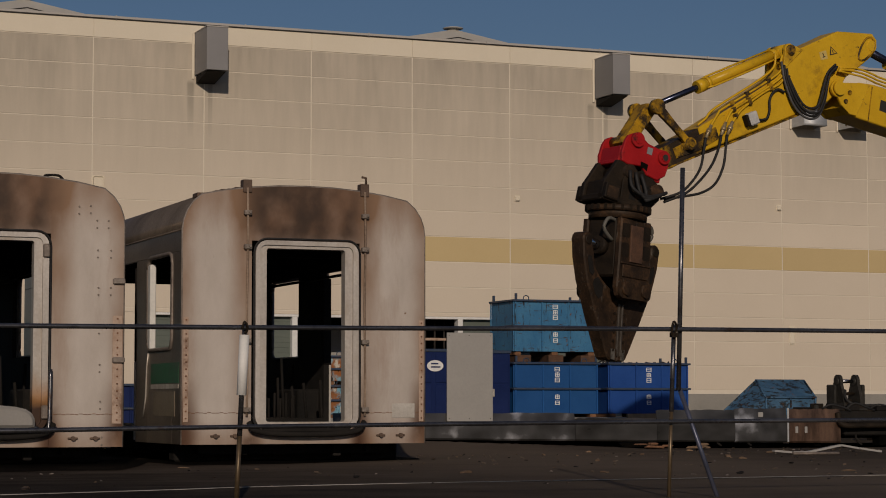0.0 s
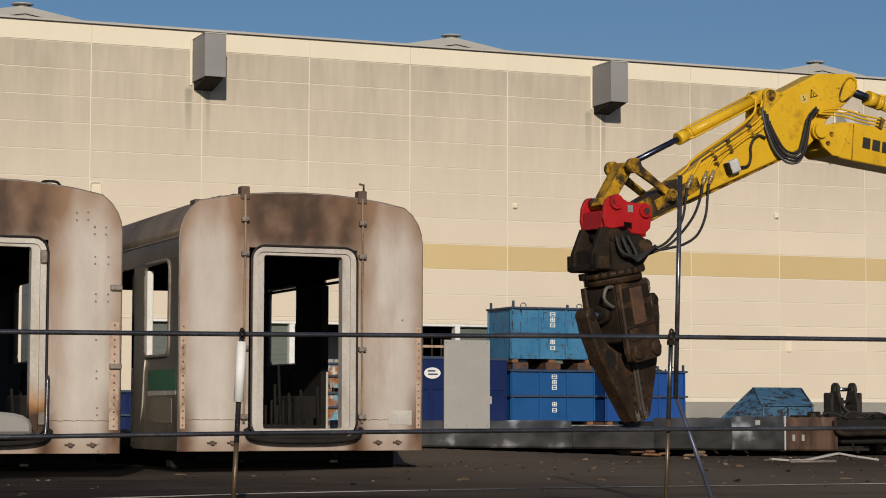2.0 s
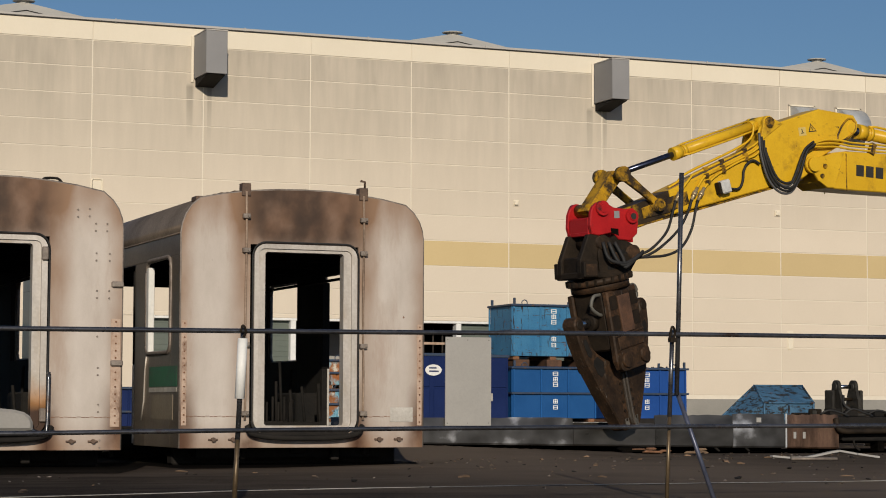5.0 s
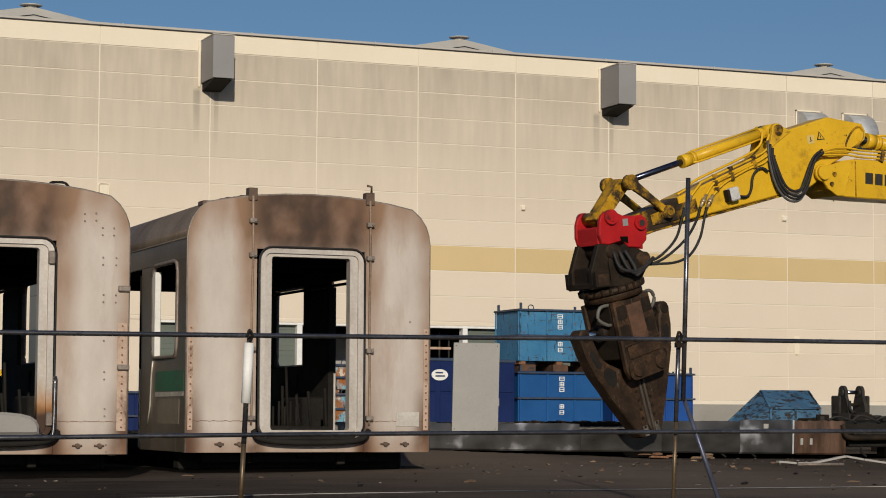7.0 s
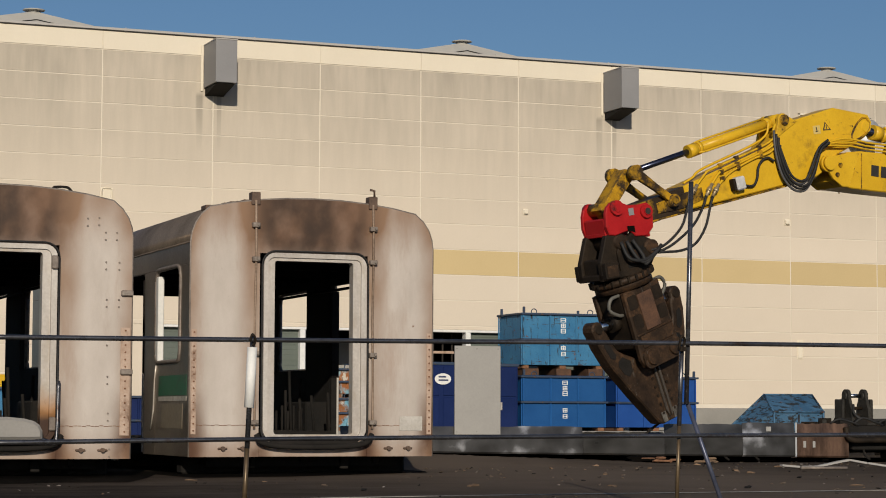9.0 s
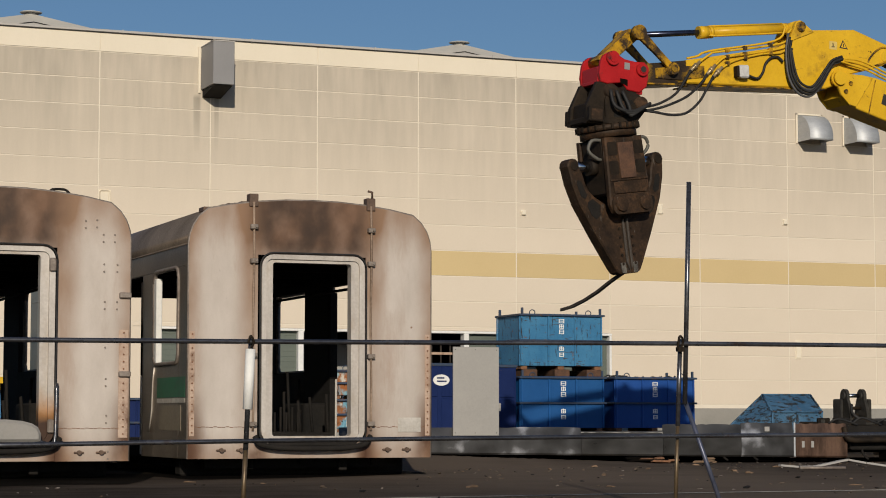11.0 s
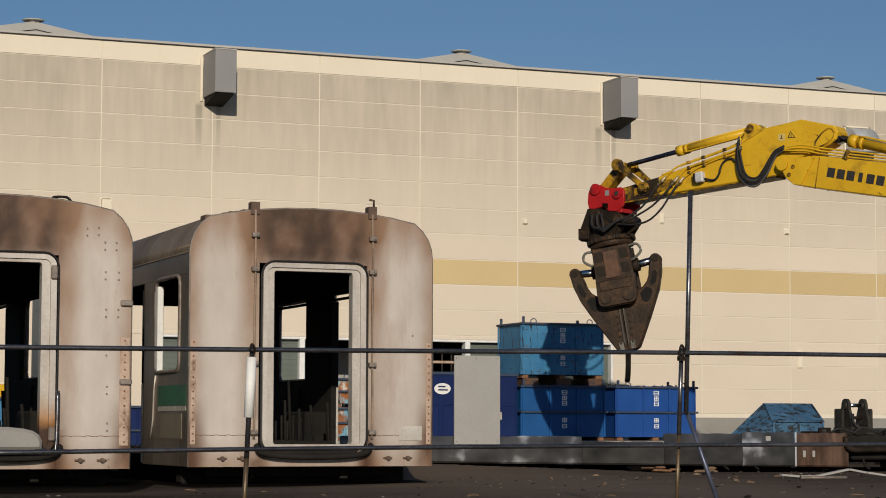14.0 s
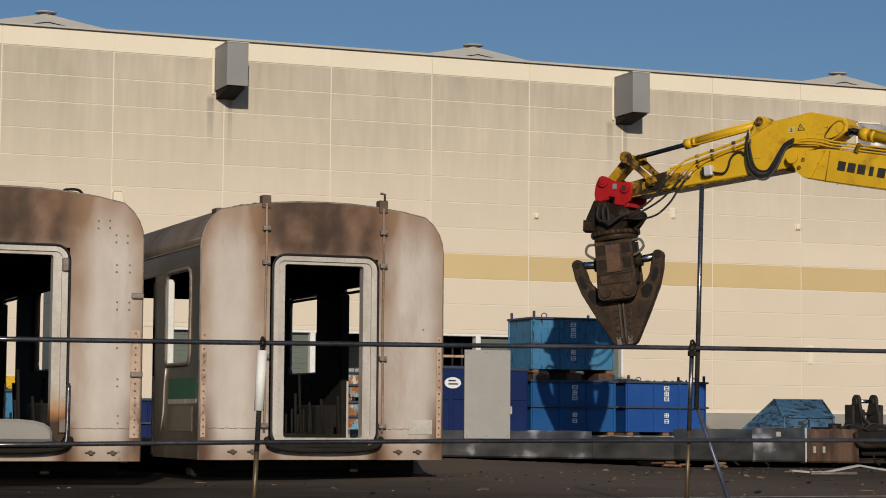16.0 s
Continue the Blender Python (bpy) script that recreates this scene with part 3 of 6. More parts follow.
def build_wall():
    """Long wall of the hall: a core, cladding panels with sealed joints, a band, a coping and a plinth."""
    wall = thing("wall_north", "long cream panelled hall wall with an ochre stripe", "wall", kind="structure")
    bm = B()
    edges = [COLS[0], 10.7, 23.24, COLS[-1]]
    box(bm, (edges[0], WY + 0.001, 0), (edges[1], WY + 0.3, 9.2))
    box(bm, (edges[2], WY + 0.001, 0), (edges[3], WY + 0.3, 9.2))
    box(bm, (edges[1], WY + 0.001, OPEN_TOP + 0.06), (edges[2], WY + 0.3, 9.2))
    part("core", bm, "joint", wall)
    bm = B()
    box(bm, (edges[0], WY - 0.02, 0), (edges[1], WY - 0.001, 0.88), 0.004)
    box(bm, (edges[2], WY - 0.02, 0), (edges[3], WY - 0.001, 0.88), 0.004)
    part("plinth", bm, "plinth", wall, "grey concrete plinth")
    for a, b in zip(COLS, COLS[1:]):
        bm = B()
        box(bm, (a + 0.008, WY - 0.016, TOP + 0.008), (b - 0.008, WY - 0.001, 9.19), 0.003)
        part("band_panel", bm, "band", wall, "clean cream top band")
    meshes = {}
    for r in range(14):
        z1, z0 = TOP - r * ROW, max(0.89, TOP - (r + 1) * ROW)
        if z1 - z0 < 0.1:
            continue
        for a, b in zip(COLS, COLS[1:]):
            zz = z0
            if b > 11.9 and a < 23.1:
                zz = max(z0, OPEN_TOP + 0.06)
            if z1 - zz < 0.08:
                continue
            key = (round(b - a, 2), round(z1 - zz, 2))
            if key not in meshes:
                bm = B()
                w, h = b - a, z1 - zz
                box(bm, (-w / 2 + 0.013, -0.007, -h / 2 + 0.010), (w / 2 - 0.013, -0.001, h / 2 - 0.010), 0.003)
                meshes[key] = mesh_of(bm, "panel")
            ob = new("panel", meshes[key].copy() if r == 7 else meshes[key])
            if not ob.data.materials:
                ob.data.materials.append(M["stripe" if r == 7 else "panel"])
            elif r == 7:
                ob.data.materials.clear()
                ob.data.materials.append(M["stripe"])
            ob.parent = wall
            ob.location = ((a + b) / 2, WY, (z1 + zz) / 2)
            ob.rotation_euler = (random.uniform(-0.002, 0.002), 0, 0)
    bm = B()
    box(bm, (COLS[0], WY - 0.05, 9.195), (COLS[-1], WY + 0.32, 9.215))
    part("drip_edge", bm, "lugsteel", wall)
    bm = B()
    box(bm, (COLS[0], WY - 0.02, 9.216), (COLS[-1], WY + 0.5, 9.275), 0.008)
    for i in range(15):
        box(bm, (COLS[0] + 1.1 + i * 3.0, WY - 0.04, 9.18), (COLS[0] + 1.13 + i * 3.0, WY - 0.021, 9.285))
    part("coping", bm, "coping", wall, "grey metal coping")
    bm = B()
    box(bm, (10.71, WY - 0.006, 0.0), (11.88, WY + 0.29, OPEN_TOP + 0.055), 0.004)
    part("pier_panel", bm, "panel", wall)
    # lower openings: a green-grey glazed door, a dark passage, a green-grey shutter
    for a, b, kind in ((11.95, 15.27, "shutter"), (19.50, 23.16, "shutter")):
        bm = B()
        for k in range(22):
            box(bm, (a, WY + 0.12, k * 0.12), (b, WY + 0.15, k * 0.12 + 0.119), 0.003)
        part("shutter", bm, "shutter", wall, "grey-green roller shutter")
    bm = B()
    for x, pw in ((15.27, 0.13), (19.36, 0.13), (23.17, 0.06)):
        box(bm, (x, WY - 0.03, 0), (x + pw, WY + 0.2, OPEN_TOP), 0.01)
    box(bm, (11.9, WY - 0.03, OPEN_TOP), (23.24, WY + 0.2, OPEN_TOP + 0.055), 0.01)
    part("door_frame", bm, "white", wall, "white opening frames")
    # hall behind the passage
    bm = B()
    box(bm, (15.0, WY + 4.0, 0), (19.8, WY + 4.1, 3))
    box(bm, (14.9, WY + 0.3, 0), (15.0, WY + 4.1, 3))
    box(bm, (19.8, WY + 0.3, 0), (19.9, WY + 4.1, 3))
    box(bm, (14.9, WY + 0.3, 2.9), (19.9, WY + 4.1, 3.0))
    # lining coloured black for the shade inside the passage
    part("passage_lining", bm, "dark", wall)
    # pale panel added to give the stair a lit background
    bm = B()
    box(bm, (16.9, WY + 2.0, 0), (19.3, WY + 2.06, 2.45), 0.01)
    part("passage_screen", bm, "sheetgrey", wall, "pale panel added for the lit background behind the stair")
    # closing walls and roof of the hall
    bm = B()
    box(bm, (COLS[0], WY + 0.31, 0), (COLS[0] + 0.3, WY + 45, 9.1))
    box(bm, (COLS[-1] - 0.3, WY + 0.31, 0), (COLS[-1], WY + 45, 9.1))
    box(bm, (COLS[0], WY + 45, 0), (COLS[-1], WY + 45.3, 9.1))
    tagged(part("wall_rear", bm, "panel"), "plain cream rear walls of the hall", "wall", kind="structure")
    bm = B()
    box(bm, (COLS[0], WY + 0.55, 9.0), (COLS[-1], WY + 45.3, 9.2))
    tagged(part("roof", bm, "roofmetal"), "flat pale metal roof of the hall", "roof", kind="structure")


def build_stair():
    """Steel stair with handrails inside the dark passage."""
    st = thing("steel_stair", "black steel stair with handrails inside the dark passage", "stair", pose(15.6, WY + 0.7, 0))
    for k in range(9):
        bm = B()
        box(bm, (0.3 + k * 0.27, 0, 0.18 + k * 0.19), (0.58 + k * 0.27, 0.9, 0.215 + k * 0.19), 0.005)
        part("tread", bm, "rust", st)
    for y in (0.0, 0.9):
        bm = B()
        rod(bm, (0.3, y, 0.05), (2.7, y, 1.75), 0.05, 8)
        rod(bm, (0.3, y, 1.0), (2.7, y, 2.6), 0.025, 8)
        rod(bm, (0.3, y, 0.6), (2.7, y, 2.2), 0.018, 8)
        for k in range(5):
            rod(bm, (0.3 + k * 0.6, y, 0.05 + k * 0.42), (0.3 + k * 0.6, y, 1.0 + k * 0.4), 0.022, 8)
        part("handrail", bm, "char", st)
    bm = B()
    box(bm, (2.7, -0.05, 1.70), (3.7, 0.95, 1.78), 0.01)
    part("landing", bm, "rust", st)
    bm = B()
    for k in range(5):
        rod(bm, (2.75 + k * 0.24, 0.02, 1.78), (2.75 + k * 0.24, 0.02, 2.6), 0.022, 6)
    part("landing_guard", bm, "char", st, "black guard bars")
    bm = B()
    box(bm, (2.7, -0.03, 2.14), (3.75, 0.0, 2.20), 0.004)
    part("guard_board", bm, "ruststrip", st, "orange-brown guard board")
    bm = B()
    box(bm, (3.0, 0.4, 1.79), (3.35, 0.7, 2.5), 0.03)
    part("switch_cabinet", bm, "white", st, "white cabinet on the landing")
    bm = B()
    for x in (2.75, 3.6):
        for y in (0.0, 0.9):
            rod(bm, (x, y, 0), (x, y, 1.7), 0.04, 8)
    part("landing_leg", bm, "dark", st)


def vent_hood(x, w, d, z0, z1):
    v = thing("vent_hood", "grey sheet-metal box vent hung high on the hall wall", "vent", pose(x, WY - 0.012, z0), group="wall vents")
    h = z1 - z0
    bm = B()
    box(bm, (0, -d, 0.02), (w, -0.002, h), 0.006)
    part("hood", bm, "ventgrey", v)
    bm = B()
    plate_pts = [(-0.02, 0.0), (-d + 0.04, 0.0), (-0.02, -0.16)]
    a = [bm.verts.new((0.03, y, z)) for y, z in plate_pts]
    b = [bm.verts.new((w - 0.03, y, z)) for y, z in plate_pts]
    for q in ((a[0], a[1], a[2]), (b[2], b[1], b[0]), (a[0], b[0], b[1], a[1]), (a[1], b[1], b[2], a[2]), (a[2], b[2], b[0], a[0])):
        bm.faces.new(q)
    bmesh.ops.recalc_face_normals(bm, faces=bm.faces)
    # black colour here imitates the shade below the hood
    part("duct_neck", bm, "dark", v, "duct neck coloured black for the shade under the vent")
    bm = B()
    box(bm, (-0.07, -0.03, -0.06), (-0.015, -0.002, h + 0.02), 0.005)
    box(bm, (w + 0.01, -0.03, 0.3), (w + 0.04, -0.002, h + 0.02), 0.005)
    part("flashing", bm, "band", v, "cream wall flashing")
    bm = B()
    box(bm, (-0.01, -d - 0.01, h), (w + 0.01, -0.002, h + 0.025), 0.004)
    part("lid", bm, "coping", v)
    return v


def duct_hood(x):
    """Rounded galvanised hood, open below."""
    v = thing("duct_hood", "rounded galvanised duct hood on the hall wall", "vent", pose(x, WY - 0.012, 7.66), group="rounded duct hoods")
    bm = B()
    r, w = 0.62, 0.67
    prof = [(-0.002, 0.62)] + [(-r * math.sin(radians(a)), r * math.cos(radians(a))) for a in range(10, 91, 10)] + [(-r, -0.06)]
    rows = []
    for xx in (0, w):
        rows.append([bm.verts.new((xx, y, z)) for y, z in prof])
    for i in range(len(prof) - 1):
        f = bm.faces.new((rows[0][i], rows[1][i], rows[1][i + 1], rows[0][i + 1]))
        f.smooth = True
    for rr in rows:
        e = bm.verts.new((rr[0].co.x, -0.002, -0.06))
        bm.faces.new([*rr, e])
    bmesh.ops.recalc_face_normals(bm, faces=bm.faces)
    bmesh.ops.solidify(bm, geom=bm.faces[:], thickness=0.012)
    part("shell", bm, "galv", v)
    bm = B()
    box(bm, (-0.05, -0.04, -0.1), (-0.005, -0.001, 0.67), 0.005)
    box(bm, (w + 0.005, -0.04, -0.1), (w + 0.05, -0.001, 0.67), 0.005)
    box(bm, (-0.05, -0.04, 0.63), (w + 0.05, -0.001, 0.67), 0.005)
    part("flange", bm, "band", v, "cream flange")


def roof_monitor(x, y):
    """Low hipped roof ventilator."""
    v = thing("roof_ventilator", "low hipped metal ventilator on the hall roof", "roof vent", pose(x, y, 9.05), group="roof ventilators")
    bm = B()
    box(bm, (-5.6, -1.3, 0.0), (5.6, 4.2, 1.075))
    part("housing", bm, "roofmetal", v)
    bm = B()
    q = [bm.verts.new(p) for p in ((-5.9, -1.4, 1.08), (5.9, -1.4, 1.08), (5.9, 4.3, 1.08), (-5.9, 4.3, 1.08), (0, 0.0, 2.42), (0, 2.9, 2.42))]
    for f in ((0, 1, 4), (1, 2, 5, 4), (2, 3, 5), (3, 0, 4, 5), (3, 2, 1, 0)):
        bm.faces.new([q[i] for i in f])
    bmesh.ops.recalc_face_normals(bm, faces=bm.faces)
    part("hipped_roof", bm, "roofmetal", v)
    bm = B()
    for e in (-1, 1):
        rod(bm, (0, -0.32, 2.14), (e * 1.45, -0.66, 1.83), 0.012, 6)
    part("roof_seam", bm, "dark", v)
    bm = B()
    rod(bm, (0, 0.1, 2.36), (0, 0.1, 2.45), 0.16, 8)
    rod(bm, (0, 0.1, 2.45), (0, 0.1, 2.475), 0.30, 10)
    part("cap", bm, "roofmetal", v)


def wall_fitting(name, label, x, z, w, h, d, mat):
    v = thing(name, label, "fitting", pose(x, WY - 0.008, z))
    bm = B()
    box(bm, (-w / 2, -d, -h / 2), (w / 2, 0, h / 2), min(w, h) * 0.15)
    part("body", bm, mat, v)
    bm = B()
    box(bm, (-w / 2 - 0.015, -d * 0.3, -h / 2 - 0.015), (w / 2 + 0.015, 0, h / 2 + 0.015), 0.004)
    part("backplate", bm, "band", v)


build_ground()
build_wall()
build_stair()
vent_hood(12.93, 0.49, 1.0, 8.02, 9.0)
vent_hood(22.98, 0.46, 1.0, 8.02, 9.0)
duct_hood(28.50)
duct_hood(29.87)
for mx_, my_ in ((11.08, 57.0), (23.54, 57.0), (35.84, 57.0)):
    roof_monitor(mx_, my_)
wall_fitting("junction_box", "small cream junction box on the hall wall", 20.9, 5.53, 0.11, 0.11, 0.07, "band")
wall_fitting("junction_box", "small cream junction box on the hall wall", 28.1, 5.55, 0.12, 0.12, 0.07, "band")
wall_fitting("wall_lamp", "oblong cream lamp on the hall wall", 24.58, 5.75, 0.12, 0.24, 0.05, "band")
wall_fitting("cover_plate", "cream cover plate on the hall wall", 10.75, 5.52, 0.24, 0.3, 0.012, "band")
wall_fitting("cover_plate", "cream cover plate on the hall wall", 28.45, 2.35, 0.15, 0.45, 0.03, "band")

# ---- burnt-out railway carriages ----
HALF = [(1.39, 0.0), (1.39, 2.30), (1.378, 2.40), (1.34, 2.505), (1.275, 2.60), (1.18, 2.682), (0.9, 2.738), (0.6, 2.777), (0.3, 2.80), (0.0, 2.806)]


def upper_edge(x):
    """Height of the roof line over a point across the carriage."""
    x = abs(x)
    for (xa, za), (xb, zb) in zip(HALF[1:], HALF[2:]):
        if xb <= x <= xa:
            return za + (zb - za) * (xa - x) / (xa - xb)
    return 2.3


def end_outline(x0, x1, z0):
    xs = sorted({x0, x1, *[s * p for p, _ in HALF for s in (-1, 1) if x0 < s * p < x1]})
    top = [(x, upper_edge(x)) for x in xs]
    return [(x1, z0)] + top[::-1] + [(x0, z0)]


def bolts(bm, spots, y, r=0.012):
    for x, z in spots:
        rod(bm, (x, y, z), (x, y - 0.012, z), r, 6)


def carriage(x, y, z, length, which):
    label = ("scorched bare-metal railway carriage with an open end door on the asphalt" if which == "middle"
             else "burnt railway carriage with bolted end wall and open doorway")
    car = thing("railway_carriage", label, "railway carriage", pose(x, y, z), group="burnt carriages")
    T = 0.03
    # end wall in panels round the gangway door
    for name, x0, x1, z0, lab in (("end_panel", -1.39, -0.62, 0.0, "pale heat-marked steel end panel"), ("end_panel", 0.62, 1.39, 0.0, "pale heat-marked steel end panel"),
                                  ("header_panel", -0.62, 0.62, 2.2, "soot-blackened panel over the door")):
        bm = B()
        plate(bm, end_outline(x0, x1, z0), 0, T)
        part(name, bm, "sootsteel", car, lab)
    bm = B()
    box(bm, (-0.62, 0, 0.0), (0.62, T, 0.2), 0.004)
    part("sill_panel", bm, "sootsteel", car)
    # rolled edge round the end
    bm = B()
    o = [(-p, q) for p, q in HALF] + HALF[::-1][1:]
    tube(bm, [(p * 1.0, 0.012, q) for p, q in o], 0.014, 6)
    part("edge_bead", bm, "clampgrey", car)
    # door frame with round upper corners
    bm = B()
    ring_plate(bm, round_rect(-0.583, 0.17, 0.597, 2.205, 0.13), round_rect(-0.535, 0.215, 0.535, 2.155, 0.07), -0.035, 0.06)
    frame_paint = "doorframe" if which == "middle" else "doorburnt"
    df = part("door_frame", bm, frame_paint, car, "dull aluminium door frame with rounded corners" if which == "middle" else "door frame burnt brown at its foot")
    bm = B()
    ring_plate(bm, round_rect(-0.533, 0.217, 0.533, 2.153, 0.068), round_rect(-0.455, 0.24, 0.445, 2.12, 0.03), -0.012, 0.11)
    part("inner_frame", bm, frame_paint, df)
    bm = B()
    tube(bm, [(p, -0.03, q) for p, q in (round_rect(-0.602, 0.14, 0.616, 2.225, 0.15) + [round_rect(-0.602, 0.14, 0.616, 2.225, 0.15)[0]])], 0.010, 6)
    part("door_seal", bm, "rubber", car, "black rubber door seal")
    bm = B()
    tube(bm, arc_pts([(-0.66, -0.05, 0.24), (-0.60, -0.09, 0.15), (-0.3, -0.10, 0.11), (0.3, -0.10, 0.11), (0.58, -0.09, 0.15), (0.66, -0.05, 0.24)]), 0.03, 8)
    box(bm, (-0.5, -0.06, 0.13), (0.5, -0.001, 0.19), 0.01)
    part("gangway_lip", bm, "dark", car, "black gangway lip below the door")
    # ribs with clamps
    for s in ((-1, 1) if which == "middle" else ()):
        bm = B()
        tube(bm, [(s * 0.675 + 0.004 * math.sin(k), -0.022, 0.3 + k * 0.247) for k in range(11)], 0.013, 6)
        rib = part("rib_pipe", bm, "ribpale", car, "heat-browned vertical pipe")
        for zz in (2.50, 2.13, 1.11, 0.37):
            bm = B()
            box(bm, (s * 0.675 - 0.042, -0.055, zz - 0.026), (s * 0.675 + 0.042, -0.001, zz + 0.026), 0.006)
            rod(bm, (s * 0.675 + 0.02, -0.055, zz), (s * 0.675 + 0.02, -0.07, zz), 0.014, 6)
            part("clamp", bm, "clampgrey", rib)
        bm = B()
        box(bm, (s * 0.675 - 0.05, -0.02, 2.72), (s * 0.675 + 0.05, 0.10, 2.86), 0.006)
        if s > 0:
            tube(bm, [(0.70, 0.02, 2.86), (0.70, 0.02, 2.93), (0.65, 0.02, 2.94)], 0.014, 6)
        part("roof_lug", bm, "ribpipe", car)
    # riveted corner strips
    for s in (-1, 1):
        if which == "left" and s < 0:
            continue
        w = 0.10 if which == "left" else 0.055
        h = 1.12
        bm = B()
        box(bm, (s * 1.375, -0.008, 0.24), (s * (1.375 - w), -0.001, 0.24 + h), 0.002)
        strip = part("cover_strip", bm, "ruststrip", car, "rusty riveted cover strip")
        for k in range(15):
            bm = B()
            bolts(bm, [(s * (1.375 - w / 2), 0.28 + 0.075 * k)], -0.008, 0.009)
            part("rivet", bm, "rust", strip)
    # seam, lugs, plate
    for s in (-1, 1):
        bm = B()
        for k in range(16):
            box(bm, (s * (0.66 + k * 0.045), -0.004, 0.335 + 0.004 * math.sin(k * 2.3)), (s * (0.70 + k * 0.045), 0.0, 0.341 + 0.004 * math.sin(k * 2.3)))
        part("weld_seam", bm, "rust", car)
    for xx in (-1.02, -0.80, 0.87, 1.10):
        bm = B()
        rod(bm, (xx, 0, 0.09), (xx, -0.04, 0.09), 0.024, 8)
        box(bm, (xx - 0.055, -0.022, 0.08), (xx + 0.05, -0.001, 0.10), 0.005)
        part("lashing_lug", bm, "ribpipe", car)
    if which == "middle":
        bm = B()
        box(bm, (1.0, -0.007, 0.28), (1.27, -0.001, 0.44), 0.003)
        part("patch_plate", bm, "frame", car, "pale riveted patch plate")
        for xx, zz in ((-1.2, 2.675), (-1.13, 2.69), (-1.0, 2.735), (-0.93, 2.75), (-0.86, 2.76), (-0.78, 2.78), (0.85, 2.75)):
            bm = B()
            zz = upper_edge(xx + 0.03)
            box(bm, (xx - 0.02, T + 0.02, zz - 0.03), (xx + 0.07, 0.25, zz + random.uniform(0.01, 0.03)), 0.008)
            part("torn_roof_edge", bm, "ribpipe", car, "torn rusty remains of roof fittings")
    else:
        spots = []
        for px, pz in ((0.91, 2.49), (1.03, 2.50), (1.10, 2.35), (1.22, 2.35), (1.11, 2.04), (1.25, 2.04), (1.12, 1.65), (1.25, 1.65), (1.13, 1.25), (1.14, 0.85), (1.15, 0.47), (1.17, 0.10)):
            spots += [(px, pz), (px, pz - 0.075)]
        for sx, sz in spots:
            bm = B()
            bolts(bm, [(sx, sz)], 0.0, 0.010)
            part("bolt", bm, "clampgrey", car)
        for zz in (1.72, 0.9):
            bm = B()
            box(bm, (1.27, -0.04, zz - 0.03), (1.40, -0.001, zz + 0.03), 0.01)
            part("hinge_bracket", bm, "clampgrey", car)
        bm = B()
        tube(bm, arc_pts([(0.55, 0.06, 2.79), (0.58, 0.06, 2.81), (0.7, 0.06, 2.81), (0.75, 0.06, 2.77)]), 0.014, 6)
        part("roof_grip", bm, "dark", car)
        bm = B()
        o = [(-0.5, 0.20), (0.45, 0.20), (0.45, 0.29), (0.42, 0.35), (0.36, 0.39), (0.26, 0.415), (0.1, 0.43), (-0.5, 0.43)]
        plate(bm, o, -0.16, -0.04, bevel=0.03)
        part("gangway_cover", bm, "ventlight", car, "pale grey rounded gangway cover")
        bm = B()
        tube(bm, arc_pts([(-0.5, -0.12, 0.22), (0.35, -0.12, 0.22), (0.55, -0.12, 0.16), (0.60, -0.10, 0.24), (0.62, -0.06, 0.8)]), 0.02, 6)
        tube(bm, [(-0.5, -0.13, 0.16), (0.5, -0.13, 0.16), (0.56, -0.1, 0.14)], 0.016, 6)
        part("grab_rail", bm, "pipe", car)
        for zz in (2.02, 0.36):
            bm = B()
            box(bm, (0.53, -0.07, zz - 0.07), (0.60, -0.03, zz + 0.07), 0.012)
            part("latch", bm, "clampgrey", car)
    # side walls with window and door openings
    wins = [(0.40, 1.47), (4.2, 5.6)]
    doors = [(2.0, 3.25), (6.6, 7.9)]
    for s in (-1, 1):
        def slab(y0, y1, z0, z1, name):
            bm2 = B()
            box(bm2, (s * 1.39, y0, z0), (s * 1.36, y1, z1), 0.004)
            part(name, bm2, "sidesteel", car)
            bm2 = B()
            box(bm2, (s * 1.355, y0 + 0.003, z0), (s * 1.30, y1 - 0.003, z1))
            part("lining_panel", bm2, "dark", car, "fire-blackened lining")
        marks = sorted([(a, b, "w") for a, b in wins] + [(a, b, "d") for a, b in doors])
        y0 = T + 0.002
        for a, b, k in marks + [(length, length, "e")]:
            slab(y0, min(a, length), 0.0, 2.07, "side_pillar")
            if a >= length:
                break
            if k == "w":
                slab(a + 0.001, b - 0.001, 0.0, 1.03, "side_panel")
                bm = B()
                loop = [(s * 1.388, p, q) for p, q in round_rect(a + 0.01, 1.03, b - 0.01, 2.07, 0.12)]
                tube(bm, loop + loop[:1], 0.026, 6)
                part("window_frame", bm, "clampgrey", car)
            else:
                for ja, jb in ((b - 0.06, b), (a, a + 0.05)):
                    # pale only low down where light falls; the upper jamb's shade is painted
                    bm = B()
                    box(bm, (s * 1.40, ja, 0.02), (s * 1.372, jb, 0.92), 0.004)
                    part("door_jamb", bm, "frame", car)
                    bm = B()
                    box(bm, (s * 1.370, ja, 0.02), (s * 1.30, jb, 0.92), 0.004)
                    part("door_jamb", bm, "dark", car, "dark inner jamb")
                    bm = B()
                    box(bm, (s * 1.40, ja, 0.921), (s * 1.30, jb, 2.0), 0.008)
                    part("door_jamb", bm, "dark", car, "upper jamb coloured dark for the shade inside")
            y0 = b
        slab(T + 0.002, length, 2.071, 2.298, "cantrail")
    # white window post; reflection painted as colour bands on the visible side
    bm = B()
    box(bm, (-1.40, 1.34, 1.02), (-1.33, 1.45, 2.0), 0.008)
    part("window_post", bm, "white", car, "bright window post")
    bm = B()
    box(bm, (-1.394, 0.12, 0.66), (-1.3905, 1.30, 0.88))
